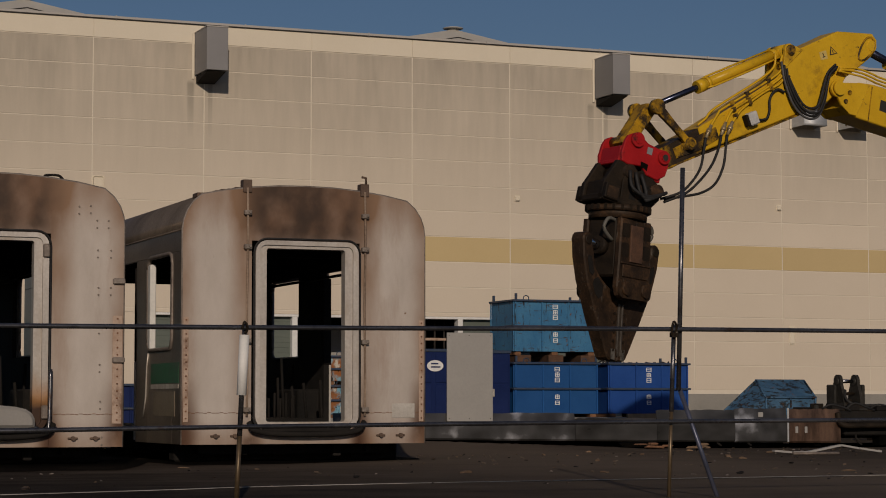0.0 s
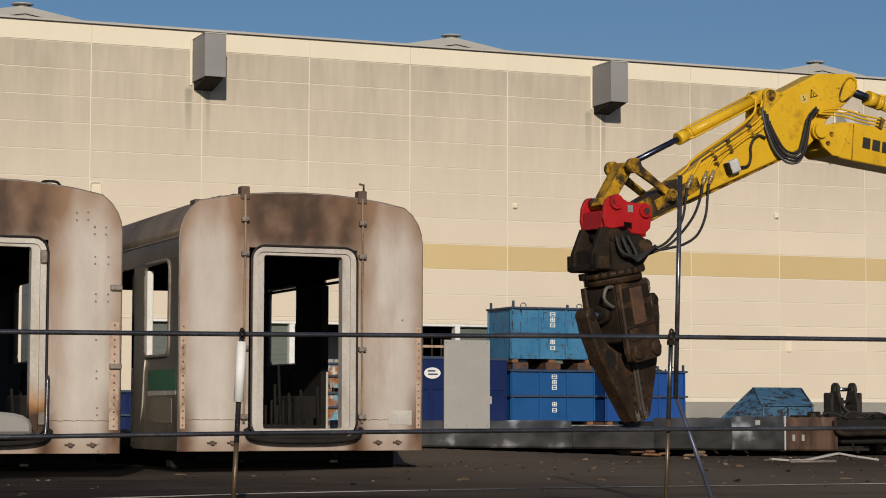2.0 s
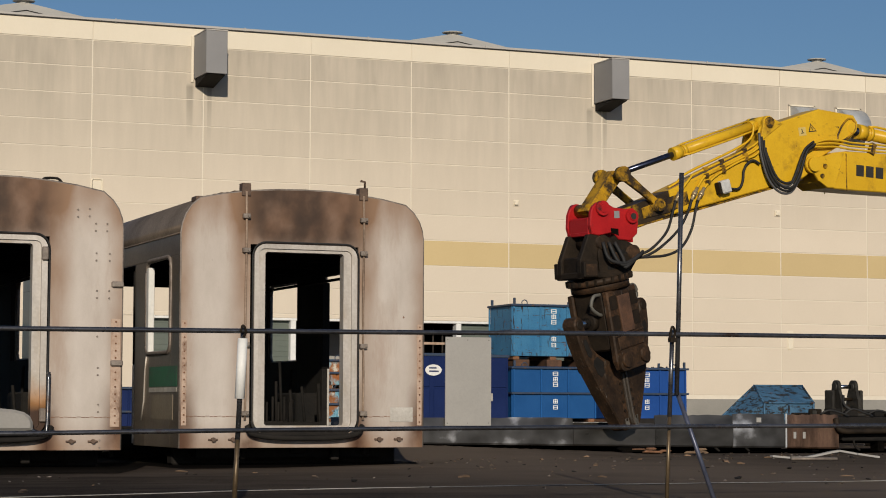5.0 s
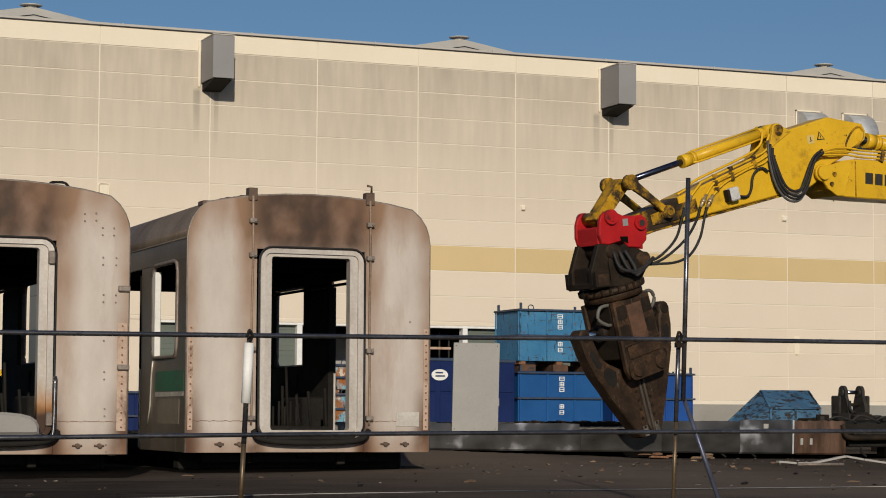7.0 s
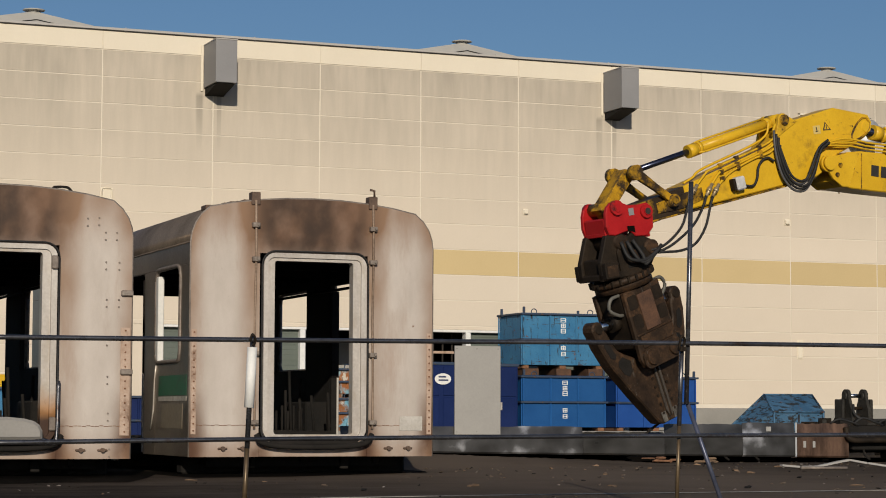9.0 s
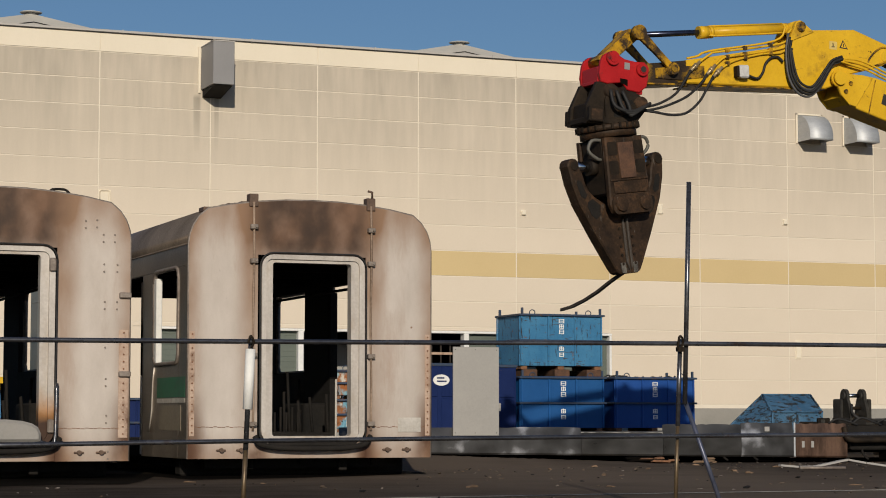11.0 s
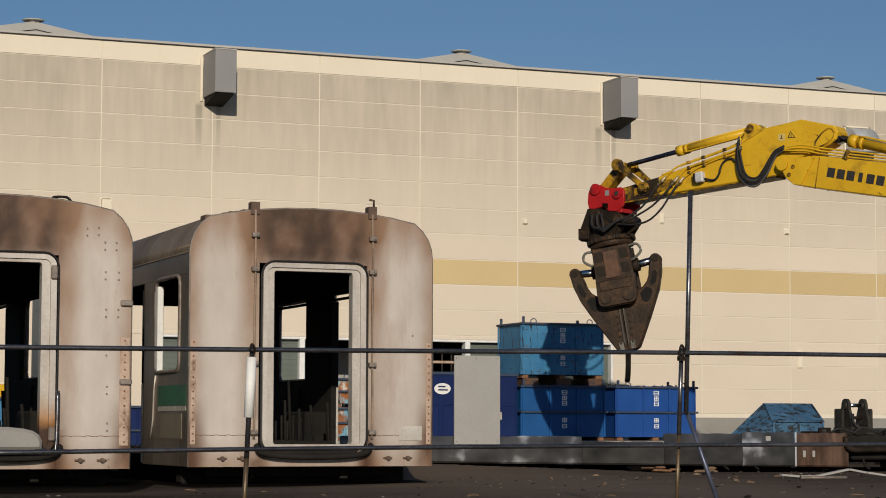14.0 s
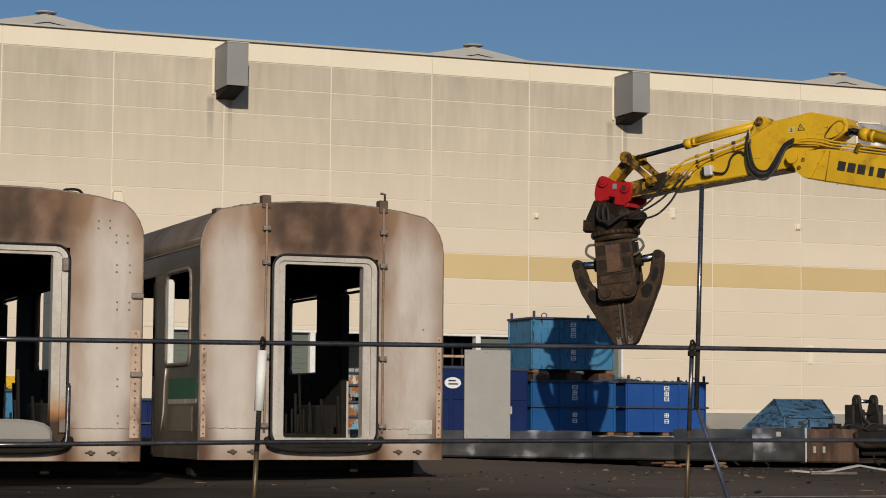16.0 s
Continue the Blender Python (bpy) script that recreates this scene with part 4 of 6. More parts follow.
    part("belt_stripe", bm, "green", car, "green band painted for a reflection in the side")
    bm = B()
    box(bm, (-1.394, 0.12, 0.60), (-1.3905, 1.30, 0.65))
    part("belt_line", bm, "frame", car)
    bm = B()
    box(bm, (-1.394, 0.28, 0.30), (-1.3905, 1.18, 0.57))
    part("lower_panel", bm, "beige", car, "beige patch painted for a reflection in the side")
    bm = B()
    tube(bm, [(-1.40, 1.40, 1.0), (-1.40, 1.46, 0.85), (-1.40, 1.50, 0.5), (-1.40, 1.62, 0.28)], 0.01, 6)
    part("torn_edge", bm, "frame", car)
    # roof skin
    bm = B()
    pts = [(-p, q) for p, q in HALF[1:]] + HALF[::-1][1:-1]
    ra = [bm.verts.new((p, T + 0.002, q)) for p, q in pts]
    rb = [bm.verts.new((p, length, q)) for p, q in pts]
    for i in range(len(pts) - 1):
        f = bm.faces.new((ra[i], ra[i + 1], rb[i + 1], rb[i]))
        f.smooth = True
    bmesh.ops.recalc_face_normals(bm, faces=bm.faces)
    bmesh.ops.solidify(bm, geom=bm.faces[:], thickness=0.02)
    part("roof", bm, "sidesteel", car, "sooty steel roof")
    bm = B()
    for s in (-1, 1):
        rod(bm, (s * 1.393, 0.03, 2.30), (s * 1.393, length, 2.30), 0.009, 6)
    part("rain_gutter", bm, "sidesteel", car)
    # inside: floor, ceiling, far partition, posts and wreckage
    lining = B()
    box(lining, (-1.29, 0.12, 2.30), (1.29, length, 2.36))
    for k in range(7):
        bm = B()
        box(bm, (-1.29, 0.7 + k * 1.2, 2.16), (1.29, 0.76 + k * 1.2, 2.299), 0.004)
        part("ceiling_hoop", bm, "dark", car)
    part("ceiling_lining", lining, "dark", car, "fire-blackened ceiling")
    bm = B()
    box(bm, (-1.36, T + 0.002, 0.0), (1.36, length, 0.16))
    part("floor", bm, "dark", car)
    bm = B()
    rnd = random.Random(4)
    for k in range(14):
        px, py = rnd.uniform(0.2, 1.2), rnd.uniform(1.2, 6.0)
        hgt = rnd.uniform(0.25, 0.85)
        rod(bm, (px, py, 0.15), (px + rnd.uniform(-0.06, 0.06), py, 0.15 + hgt), 0.018, 6)
    for px, py in ((0.5, 3.4), (-0.35, 3.4), (0.62, 6.4)):
        rod(bm, (px, py, 0.16), (px, py, 2.3), 0.02, 8)
    box(bm, (1.0, 3.3, 0.16), (1.29, 4.15, 0.62), 0.02)
    rod(bm, (1.15, 0.9, 1.98), (1.15, length - 0.3, 1.98), 0.018, 8)
    for k in range(8):
        box(bm, (rnd.uniform(-0.8, 0.9), 0.3 + 0.4 * k, 0.16), (rnd.uniform(0.0, 1.1), 0.5 + 0.42 * k, 0.16 + rnd.uniform(0.03, 0.12)))
    part("wreckage", bm, "dark", car, "burnt poles and scrap inside")
    for k in range(5):
        part("bare_pipe", rod(B(), (-0.62 + 0.06 * k, 0.5 + 0.1 * k, 0.16), (-0.60 + 0.06 * k, 0.5 + 0.1 * k, 0.26 + 0.05 * (k % 3)), 0.012, 6), "dark", car)
        part("bare_pipe", rod(B(), (0.02 + 0.07 * k, 1.4, 0.16), (0.02 + 0.07 * k, 1.4, 0.5 + 0.06 * (k % 2)), 0.014, 6), "dark", car)
    bm = B()
    box(bm, (-1.1, 0.35, -0.11), (1.1, length - 0.3, -0.002))
    part("underframe", bm, "dark", car, "black underframe")
    # beam added to fill the dark gap under the end wall
    bm = B()
    box(bm, (-1.30, 0.62, 0.004 - z), (1.30, 0.84, -0.003), 0.02)
    part("end_skid", bm, "dark", car, "black skid beam added to fill the dark under the end")
    for xx, ww, hh in ((-0.62, 0.10, 0.12), (-0.05, 0.3, 0.07), (0.42, 0.16, 0.14), (0.8, 0.12, 0.09)):
        bm = B()
        box(bm, (xx, 0.30, -hh), (xx + ww * 0.6, 0.36, -0.003), 0.01)
        part("hanging_bracket", bm, "dark", car)
    for yy in (0.9, 4.6, length - 1.0):
        for s in (-0.75, 0.75):
            bl = thing("support_timber", "dark timber block under the carriage", "timber block", pose(x + s, y + yy, 0), group="timber blocks")
            bm = B()
            box(bm, (-0.28, -0.12, 0.0), (0.28, 0.12, z - 0.11), 0.006)
            part("beam", bm, "timber", bl)
    return car


carriage(7.44, 22.26, 0.2, 8.6, "middle")
carriage(3.96, 22.0, 0.19, 8.6, "left")

# ---- excavator with a demolition shear ----
PIVOT = (23.367, 28.665)
BOOM, STICK, FOOT = 6.844, 3.446, 1.9
# seconds; swing, boom, stick and bracket angles in degrees, spin of the shear on its turntable
ARM = [
    (0, 188.09, 30.63, -21.35, 14.00, 18),
    (0.5, 188.53, 28.40, -22.62, 11.60, 20),
    (1, 187.87, 27.55, -22.76, 5.68, 20),
    (1.5, 187.48, 26.45, -22.64, 3.04, 20),
    (2, 187.74, 25.45, -23.33, -1.12, 20),
    (2.5, 188.02, 24.44, -23.24, -3.61, 20),
    (3, 188.07, 24.59, -16.05, 1.57, 20),
    (3.5, 187.93, 23.71, -12.00, 9.20, 20),
    (4, 187.93, 21.91, -15.11, 3.85, 20),
    (6.5, 189.72, 19.74, -15.84, -5.88, 14),
    (7, 189.30, 19.76, -15.39, -6.92, 7),
    (7.5, 189.52, 19.55, -15.57, -6.90, 4),
    (8, 189.55, 19.47, -15.42, -9.28, 2),
    (8.5, 189.35, 20.14, -15.64, -9.88, 3),
    (9, 189.13, 21.60, -15.02, -11.28, 6),
    (9.2, 189.09, 22.68, -13.44, -7.62, 8),
    (9.9, 188.6, 28.5, -8.6, -3, 9),
    (10.6, 185.6, 33.8, -3.8, 1.5, 9),
    (11.3, 180.19, 35.57, -1.32, 2.50, 9),
    (11.5, 177.00, 35.42, -0.82, 2.90, 9),
    (12, 166.55, 35.07, -1.06, 1.00, 10),
    (12.5, 151.41, 35.01, -1.04, 2.92, 12),
    (13, 139.37, 33.64, -2.36, 0.90, 18),
    (13.5, 128.36, 32.18, -3.50, -0.50, 22),
    (14, 121.11, 30.53, -5.08, -0.81, 22),
    (14.5, 117.09, 28.06, -8.10, -2.20, 22),
    (15, 116.78, 26.41, -9.83, -1.20, 20),
    (15.5, 118.19, 27.53, -8.75, -0.60, 19),
    (16, 122.22, 30.88, -5.81, 3.16, 18),
]
S_PIN = Vector((2.894, 0, 0.045))
Q_PIN = Vector((0.497, 0, 0.120))
SHEAR = pose(0.37, 0, -0.85, 0, 9.9, 0)
LINK_A, LINK_B = 0.75, 0.64
C_PIN = Vector((0.552, 0, 0.775))
R_PIN = Vector((-1.027, 0, 0.368))
M_PIN = Vector((2.9, 0, 1.75))


def swing_pose(th):
    return pose(0, 0, 0, 0, 0, th)


def chain(th, be, ph, ps):
    """Poses of boom, stick and bracket in the excavator's space, for the angles in degrees."""
    sw = swing_pose(th)
    boom = sw @ pose(0, 0, FOOT, 0, -be, 0)
    j = boom @ Vector((BOOM, 0, 0))
    stick = Matrix.Translation(j) @ sw @ pose(0, 0, 0, 0, -ph, 0)
    p = stick @ Vector((STICK, 0, 0))
    bracket = Matrix.Translation(p) @ sw @ pose(0, 0, 0, 0, -ps, 0)
    return boom, stick, bracket


def aimed(a, b, sw):
    """A pose at a whose x axis points to b, within the swing plane."""
    d = (sw.to_3x3().inverted() @ (b - a)).normalized()
    return Matrix.Translation(a) @ sw @ pose(0, 0, 0, 0, -math.degrees(math.atan2(d.z, d.x)), 0)


def link_pin(stick, bracket, sw):
    s, q = stick @ S_PIN, bracket @ Q_PIN
    d = q - s
    n = d.length
    a = (LINK_A ** 2 - LINK_B ** 2 + n * n) / (2 * n)
    h = math.sqrt(max(0.0, LINK_A ** 2 - a * a))
    fw = sw.to_3x3() @ Vector((1, 0, 0))
    u = d / n
    side = Vector((-u.z * fw.x, -u.z * fw.y, u.dot(fw)))
    return s + u * a + side * h


def pin(bm, x, z, y, r, mi=0):
    rod(bm, (x, -y, z), (x, y, z), r, 14, mi=mi)


def build_excavator():
    ex = thing("excavator", "yellow tracked excavator carrying a dark steel demolition shear", "excavator", pose(*PIVOT, 0))
    P = {}
    # undercarriage and house stand just out of view and carry the arm
    for y in (-1.15, 1.15):
        bm = B()
        o = round_rect(-2.0, 0.0, 2.0, 0.86, 0.42, 6)
        plate(bm, o, y - 0.28, y + 0.28, bevel=0.02)
        for k in range(26):
            xx = -1.9 + k * 0.152
            box(bm, (xx, y - 0.29, 0.001), (xx + 0.05, y + 0.29, 0.03))
            box(bm, (xx, y - 0.29, 0.845), (xx + 0.05, y + 0.29, 0.88))
        part("track", bm, "jawblack", ex)
    bm = B()
    box(bm, (-0.9, -0.86, 0.35), (0.9, 0.86, 0.85), 0.05)
    rod(bm, (0, 0, 0.85), (0, 0, 1.05), 0.7, 20)
    part("carbody", bm, "jawblack", ex)
    bm = B()
    box(bm, (-2.6, -1.25, 1.05), (1.1, 1.25, 1.35), 0.04)
    box(bm, (-2.7, -1.25, 1.35), (-1.0, 1.25, 2.2), 0.12)
    box(bm, (-1.0, -1.25, 1.35), (0.2, -0.35, 2.0), 0.06)
    plate(bm, [(-0.3, 1.35), (0.35, 1.35), (0.25, 2.1), (-0.2, 2.1)], -0.34, -0.26)
    plate(bm, [(-0.3, 1.35), (0.35, 1.35), (0.25, 2.1), (-0.2, 2.1)], 0.26, 0.34)
    P["house"] = part("house", bm, "yellow", ex)
    bm = B()
    box(bm, (-0.9, 0.40, 1.36), (1.0, 1.24, 2.95), 0.10)
    part("cab", bm, "glass", P["house"])
    # boom
    top = [(-0.1, 0.32), (0.6, 0.66), (1.5, 1.14), (2.2, 1.44), (2.9, 1.62), (3.4, 1.56), (5.05, 0.95), (6.21, 0.51), (6.45, 0.38), (6.62, 0.20)]
    bot = [(6.56, -0.15), (6.4, -0.18), (5.75, 0.05), (4.7, 0.44), (3.6, 0.84), (2.8, 0.90), (1.8, 0.52), (0.6, 0.0), (-0.15, -0.25)]
    bm = B()
    plate(bm, top + bot, -0.25, 0.25, bevel=0.015)
    P["boom"] = part("boom", bm, "yellow", ex, "yellow box-section boom")
    for y in (0.275, -0.275):
        bm = B()
        plate(bm, [(6.28, 0.44), (6.42, 0.38)] + [(6.78 + 0.13 * math.cos(radians(w)), 0.03 + 0.13 * math.sin(radians(w))) for w in range(100, -121, -20)] + [(6.60, -0.15), (6.40, -0.18), (6.28, -0.13)], y - 0.024, y + 0.024, bevel=0.008)
        ear = part("boom_ear", bm, "yellow", P["boom"])
        e = 1 if y > 0 else -1
        part("ear_boss", rod(B(), (6.78, y + e * 0.025, 0.03), (6.78, y + e * 0.075, 0.03), 0.105, 20), "yellow", ear)
        for bz in (0.10, -0.06):
            part("ear_bolt", rod(B(), (6.57, y + e * 0.025, bz), (6.57, y + e * 0.05, bz), 0.035, 8), "yellowdirty", ear)
    for y in (0.252, -0.252):
        bm = B()
        plate(bm, [(6.20, 0.47), (6.22, 0.47), (6.02, -0.06), (6.0, -0.06)], y - 0.004, y + 0.004)
        part("weld_seam", bm, "yellowdirty", P["boom"])
    # lettering on the boom, as plain bars along its slope
    dx, dz = -0.950, 0.312
    for k in range(10):
        cx, cz = 5.87 + dx * k * 0.195, 0.335 + dz * k * 0.195
        wide = 0.040 if k % 5 == 3 else 0.075
        ux, uz = -dx * wide, -dz * wide
        vx, vz = 0.312 * 0.085, 0.950 * 0.085
        q = [(cx - ux - vx, cz - uz - vz), (cx + ux - vx, cz + uz - vz), (cx + ux + vx, cz + uz + vz), (cx - ux + vx, cz - uz + vz)]
        bm = B()
        plate(bm, q, 0.252, 0.256)
        part("maker_mark", bm, "ink", P["boom"], "black bar of lettering")
    for off in (0.0, 0.055, 0.11):
        bm = B()
        tube(bm, arc_pts([(6.92, 0.31, 0.26 + off * 0.4), (6.70, 0.30, 0.36 + off), (6.48, 0.29, 0.46 + off), (6.28, 0.29, 0.52 + off), (6.10, 0.27, 0.58 + off), (5.05, 0.25, 0.97 + off), (3.6, 0.24, 1.50 + off)], 5), 0.017, 6)
        part("boom_pipe", bm, "yellow", P["boom"], "yellow hydraulic pipe")
    for px_, pz_ in ((5.75, 0.72), (4.9, 1.04)):
        bm = B()
        box(bm, (px_ - 0.05, 0.20, pz_ - 0.06), (px_ + 0.05, 0.28, pz_ + 0.12), 0.01)
        part("pipe_clip", bm, "yellowdirty", P["boom"])
    # stick
    outl = [(-1.17, 0.42), (-1.12, 0.54), (-0.47, 0.77), (-0.19, 0.755), (0.30, 0.735), (0.45, 0.71), (0.80, 0.53), (0.95, 0.45), (2.19, 0.26), (2.60, 0.20), (2.60, -0.15), (1.2, -0.165), (0.12, -0.17), (-0.1, -0.10), (-0.36, 0.07), (-0.76, 0.16), (-0.97, 0.22), (-1.12, 0.30)]
    bm = B()
    plate(bm, outl, -0.21, 0.21, bevel=0.018)
    P["stick"] = part("stick", bm, "yellow", ex, "yellow stick with scuffed paint")
    bm = B()
    box(bm, (0.15, -0.225, -0.195), (2.60, 0.225, -0.172), 0.005)
    part("bottom_flange", bm, "yellowdirty", P["stick"], "darker lower flange of the stick")
    bm = B()
    plate(bm, [(2.602, 0.195), (3.05, 0.15), (3.49, 0.11), (3.58, 0.0), (3.50, -0.15), (3.28, -0.20), (2.602, -0.155)], -0.20, 0.20, bevel=0.015)
    pin(bm, STICK, 0, 0.26, 0.11)
    nose = part("stick_nose", bm, "grease", P["stick"], "greasy blackened nose of the stick")
    bm = B()
    plate(bm, [(2.3, 0.12), (2.72, 0.10), (3.15, 0.06), (3.15, -0.09), (2.72, -0.11), (2.3, -0.06)], 0.202, 0.222, bevel=0.006)
    part("nose_cheek", bm, "grease", nose)
    bm = B()
    box(bm, (2.62, 0.205, -0.185), (3.40, 0.218, -0.160), 0.003)
    part("nose_edge", bm, "yellowdirty", nose, "bare yellow lower edge")
    bm = B()
    pin(bm, S_PIN.x, S_PIN.z, 0.33, 0.09)
    part("link_boss", bm, "yellowdirty", P["stick"])
    for y in (-0.335, 0.335):
        part("boss_cap", rod(B(), (S_PIN.x, y - 0.012, S_PIN.z), (S_PIN.x, y + 0.012, S_PIN.z), 0.055, 12), "grease", P["stick"])
    for y in (-0.20, 0.20):
        bm = B()
        plate(bm, [(0.30, 0.70), (0.78, 0.53)] + [(C_PIN.x + 0.10 * math.cos(radians(w)), C_PIN.z + 0.10 * math.sin(radians(w))) for w in range(0, 151, 30)], y - 0.03, y + 0.03, bevel=0.006)
        part("cylinder_bracket", bm, "yellow", P["stick"])
    bm = B()
    pin(bm, C_PIN.x, C_PIN.z, 0.275, 0.075)
    part("cylinder_pin", bm, "yellowdirty", P["stick"])
    # raised loop round the rear cylinder pin
    bm = B()
    loop = arc_pts([(-1.10, 0.214, 0.42), (-1.06, 0.214, 0.50), (-0.95, 0.214, 0.50), (-0.80, 0.214, 0.40), (-0.70, 0.214, 0.27), (-0.78, 0.214, 0.215), (-0.95, 0.214, 0.255), (-1.07, 0.214, 0.33), (-1.10, 0.214, 0.42)], 4)
    tube(bm, loop, 0.016, 6)
    part("rear_loop", bm, "yellowdirty", P["stick"])
    bm = B()
    pin(bm, R_PIN.x, R_PIN.z, 0.225, 0.085)
    part("rear_boss", bm, "yellow", P["stick"])
    # warning labels
    bm = B()
    plate(bm, [(-0.33, 0.455), (-0.17, 0.475), (-0.24, 0.60)], 0.212, 0.2135)
    warn = part("warning_label", bm, "ink", P["stick"], "black-edged warning triangle")
    bm = B()
    plate(bm, [(-0.305, 0.473), (-0.20, 0.487), (-0.243, 0.570)], 0.2137, 0.2150)
    part("label_field", bm, "yellow", warn)
    bm = B()
    box(bm, (-0.256, 0.2152, 0.49), (-0.240, 0.2165, 0.54))
    part("label_mark", bm, "ink", warn)
    bm = B()
    plate(bm, [(-0.12, 0.44), (0.02, 0.455), (0.01, 0.58), (-0.13, 0.565)], 0.212, 0.2135)
    lab = part("warning_label", bm, "yellowpale", P["stick"], "faded square label")
    bm = B()
    box(bm, (-0.08, 0.2137, 0.48), (-0.025, 0.215, 0.495))
    box(bm, (-0.062, 0.2137, 0.50), (-0.045, 0.215, 0.55))
    part("label_mark", bm, "ink", lab)
    # pipes on the side, with clips and pale fittings at their ends
    runs = ([(0.70, 0.20, 0.74), (0.78, 0.22, 0.66), (0.92, 0.22, 0.50), (2.05, 0.22, 0.335), (2.19, 0.24, 0.30), (2.43, 0.25, 0.15)],
            [(0.80, 0.24, 0.52), (0.95, 0.235, 0.42), (1.76, 0.235, 0.285), (1.95, 0.24, 0.255), (2.15, 0.25, 0.11)],
            [(0.82, 0.24, 0.42), (0.96, 0.235, 0.355), (1.29, 0.235, 0.325), (1.76, 0.235, 0.215), (2.03, 0.25, 0.08)],
            [(0.72, 0.10, 0.80), (0.95, 0.10, 0.56), (2.10, 0.10, 0.37), (2.35, 0.12, 0.28), (2.55, 0.14, 0.235)])
    for run in runs:
        bm = B()
        tube(bm, arc_pts(run, 5), 0.0185, 6)
        part("stick_pipe", bm, "yellow", P["stick"], "yellow hydraulic pipe")
    for cx_, zs_ in ((1.12, (0.475, 0.395, 0.345)), (1.58, (0.405, 0.315, 0.26)), (1.90, (0.36, 0.262, 0.165))):
        for z_ in zs_:
            bm = B()
            box(bm, (cx_ - 0.035, 0.205, z_ - 0.03), (cx_ + 0.035, 0.262, z_ + 0.03), 0.008)
            part("pipe_clip", bm, "yellowdirty", P["stick"])
    for (xa, za), (xb, zb) in (((2.40, 0.17), (2.58, 0.03)), ((2.13, 0.13), (2.30, -0.02)), ((2.01, 0.10), (2.19, -0.05))):
        bm = B()
        rod(bm, (xa, 0.255, za), (xb, 0.275, zb), 0.026, 8)
        mx1, mz1 = xa + (xb - xa) * 0.35, za + (zb - za) * 0.35
        mx2, mz2 = xa + (xb - xa) * 0.62, za + (zb - za) * 0.62
        rod(bm, (mx1, 0.258, mz1), (mx2, 0.27, mz2), 0.042, 6)
        part("pipe_fitting", bm, "brassfit", P["stick"], "pale metal hose fitting")
    bm = B()
    box(bm, (1.58, 0.215, -0.06), (1.745, 0.345, 0.135), 0.02)
    lamp = part("work_lamp", bm, "lampgrey", P["stick"], "small pale grey work lamp")
    bm = B()
    box(bm, (1.747, 0.215, -0.05), (1.79, 0.33, 0.125), 0.012)
    part("lamp_bracket", bm, "jawblack", lamp)
    bm = B()
    tube(bm, arc_pts([(1.60, 0.27, 0.0), (1.39, 0.245, -0.05), (1.28, 0.24, 0.04), (1.22, 0.24, 0.18), (1.12, 0.24, 0.27), (1.0, 0.24, 0.29), (0.91, 0.25, 0.22)], 6), 0.021, 6)
    part("lamp_cable", bm, "rubber", P["stick"])
    # slack hoses past the joint, in nested loops
    for k in range(5):
        o = k * 0.042
        yy = 0.27 + 0.022 * (k % 3)
        bm = B()
        tube(bm, arc_pts([(0.79 - 0.01 * k, yy - 0.02, 0.66 - 0.06 * k), (0.86 - o * 0.5, yy, 0.36), (0.85 - o * 0.8, yy + 0.02, 0.0), (0.72 - o * 0.7, yy + 0.03, -0.24 + o * 0.6), (0.50 - o * 0.3, yy + 0.03, -0.31 + o * 0.9),
                          (0.28 + o * 0.2, yy + 0.03, -0.15 + o * 0.7), (0.13 + o * 0.3, yy + 0.03, 0.06 + o * 0.4), (0.02 + o * 0.2, yy + 0.03, 0.20 + o * 0.35), (-0.14, yy + 0.02, 0.25 + o * 0.45)], 6), 0.0195, 7)
        part("slack_hose", bm, "rubbergrey" if k in (0, 3) else "rubber", P["stick"], "slack hydraulic hose")
    # bucket cylinder
    bm = B()
    rod(bm, (0.12, 0, 0), (1.60, 0, 0), 0.076, 16)
    rod(bm, (1.46, 0, 0), (1.52, 0, 0), 0.094, 16)
    rod(bm, (1.55, 0, 0), (1.70, 0, 0), 0.098, 16)
    rod(bm, (0.10, 0, 0), (0.20, 0, 0), 0.092, 16)
    rod(bm, (0.0, -0.14, 0), (0.0, 0.14, 0), 0.10, 16)
    tube(bm, [(0.1, 0.07, -0.06), (0.5, 0.08, -0.07), (1.45, 0.08, -0.07), (1.58, 0.06, -0.05)], 0.016, 6)
    tube(bm, [(0.15, -0.03, 0.09), (1.45, -0.03, 0.095), (1.58, -0.02, 0.08)], 0.016, 6)
    P["barrel"] = part("bucket_cylinder", bm, "yellow", ex, "yellow hydraulic cylinder barrel")
    bm = B()
    rod(bm, (0, 0, 0), (1.75, 0, 0), 0.045, 14)
    P["rod"] = part("cylinder_rod", bm, "rodblue", ex, "oiled steel piston rod")
    # links
    bm = B()
    for y in (-0.27, 0.27):
        plate(bm, [(-0.09, 0.05), (-0.09, -0.05), (0.35, -0.052), (LINK_A + 0.07, -0.08), (LINK_A + 0.07, 0.08), (0.35, 0.052)], y - 0.03, y + 0.03, bevel=0.006)
        rod(bm, (LINK_A, y - 0.05, 0), (LINK_A, y + 0.05, 0), 0.11, 14)
    P["link_a"] = part("rocker_link", bm, "yellowdirty", ex, "greasy yellow rocker link")
    bm = B()
    plate(bm, [(-0.09, 0.085), (-0.09, -0.085), (LINK_B, -0.10), (LINK_B + 0.08, 0.0), (LINK_B, 0.10)], -0.13, 0.13, bevel=0.01)
    rod(bm, (0, -0.36, 0), (0, 0.36, 0), 0.095, 14)
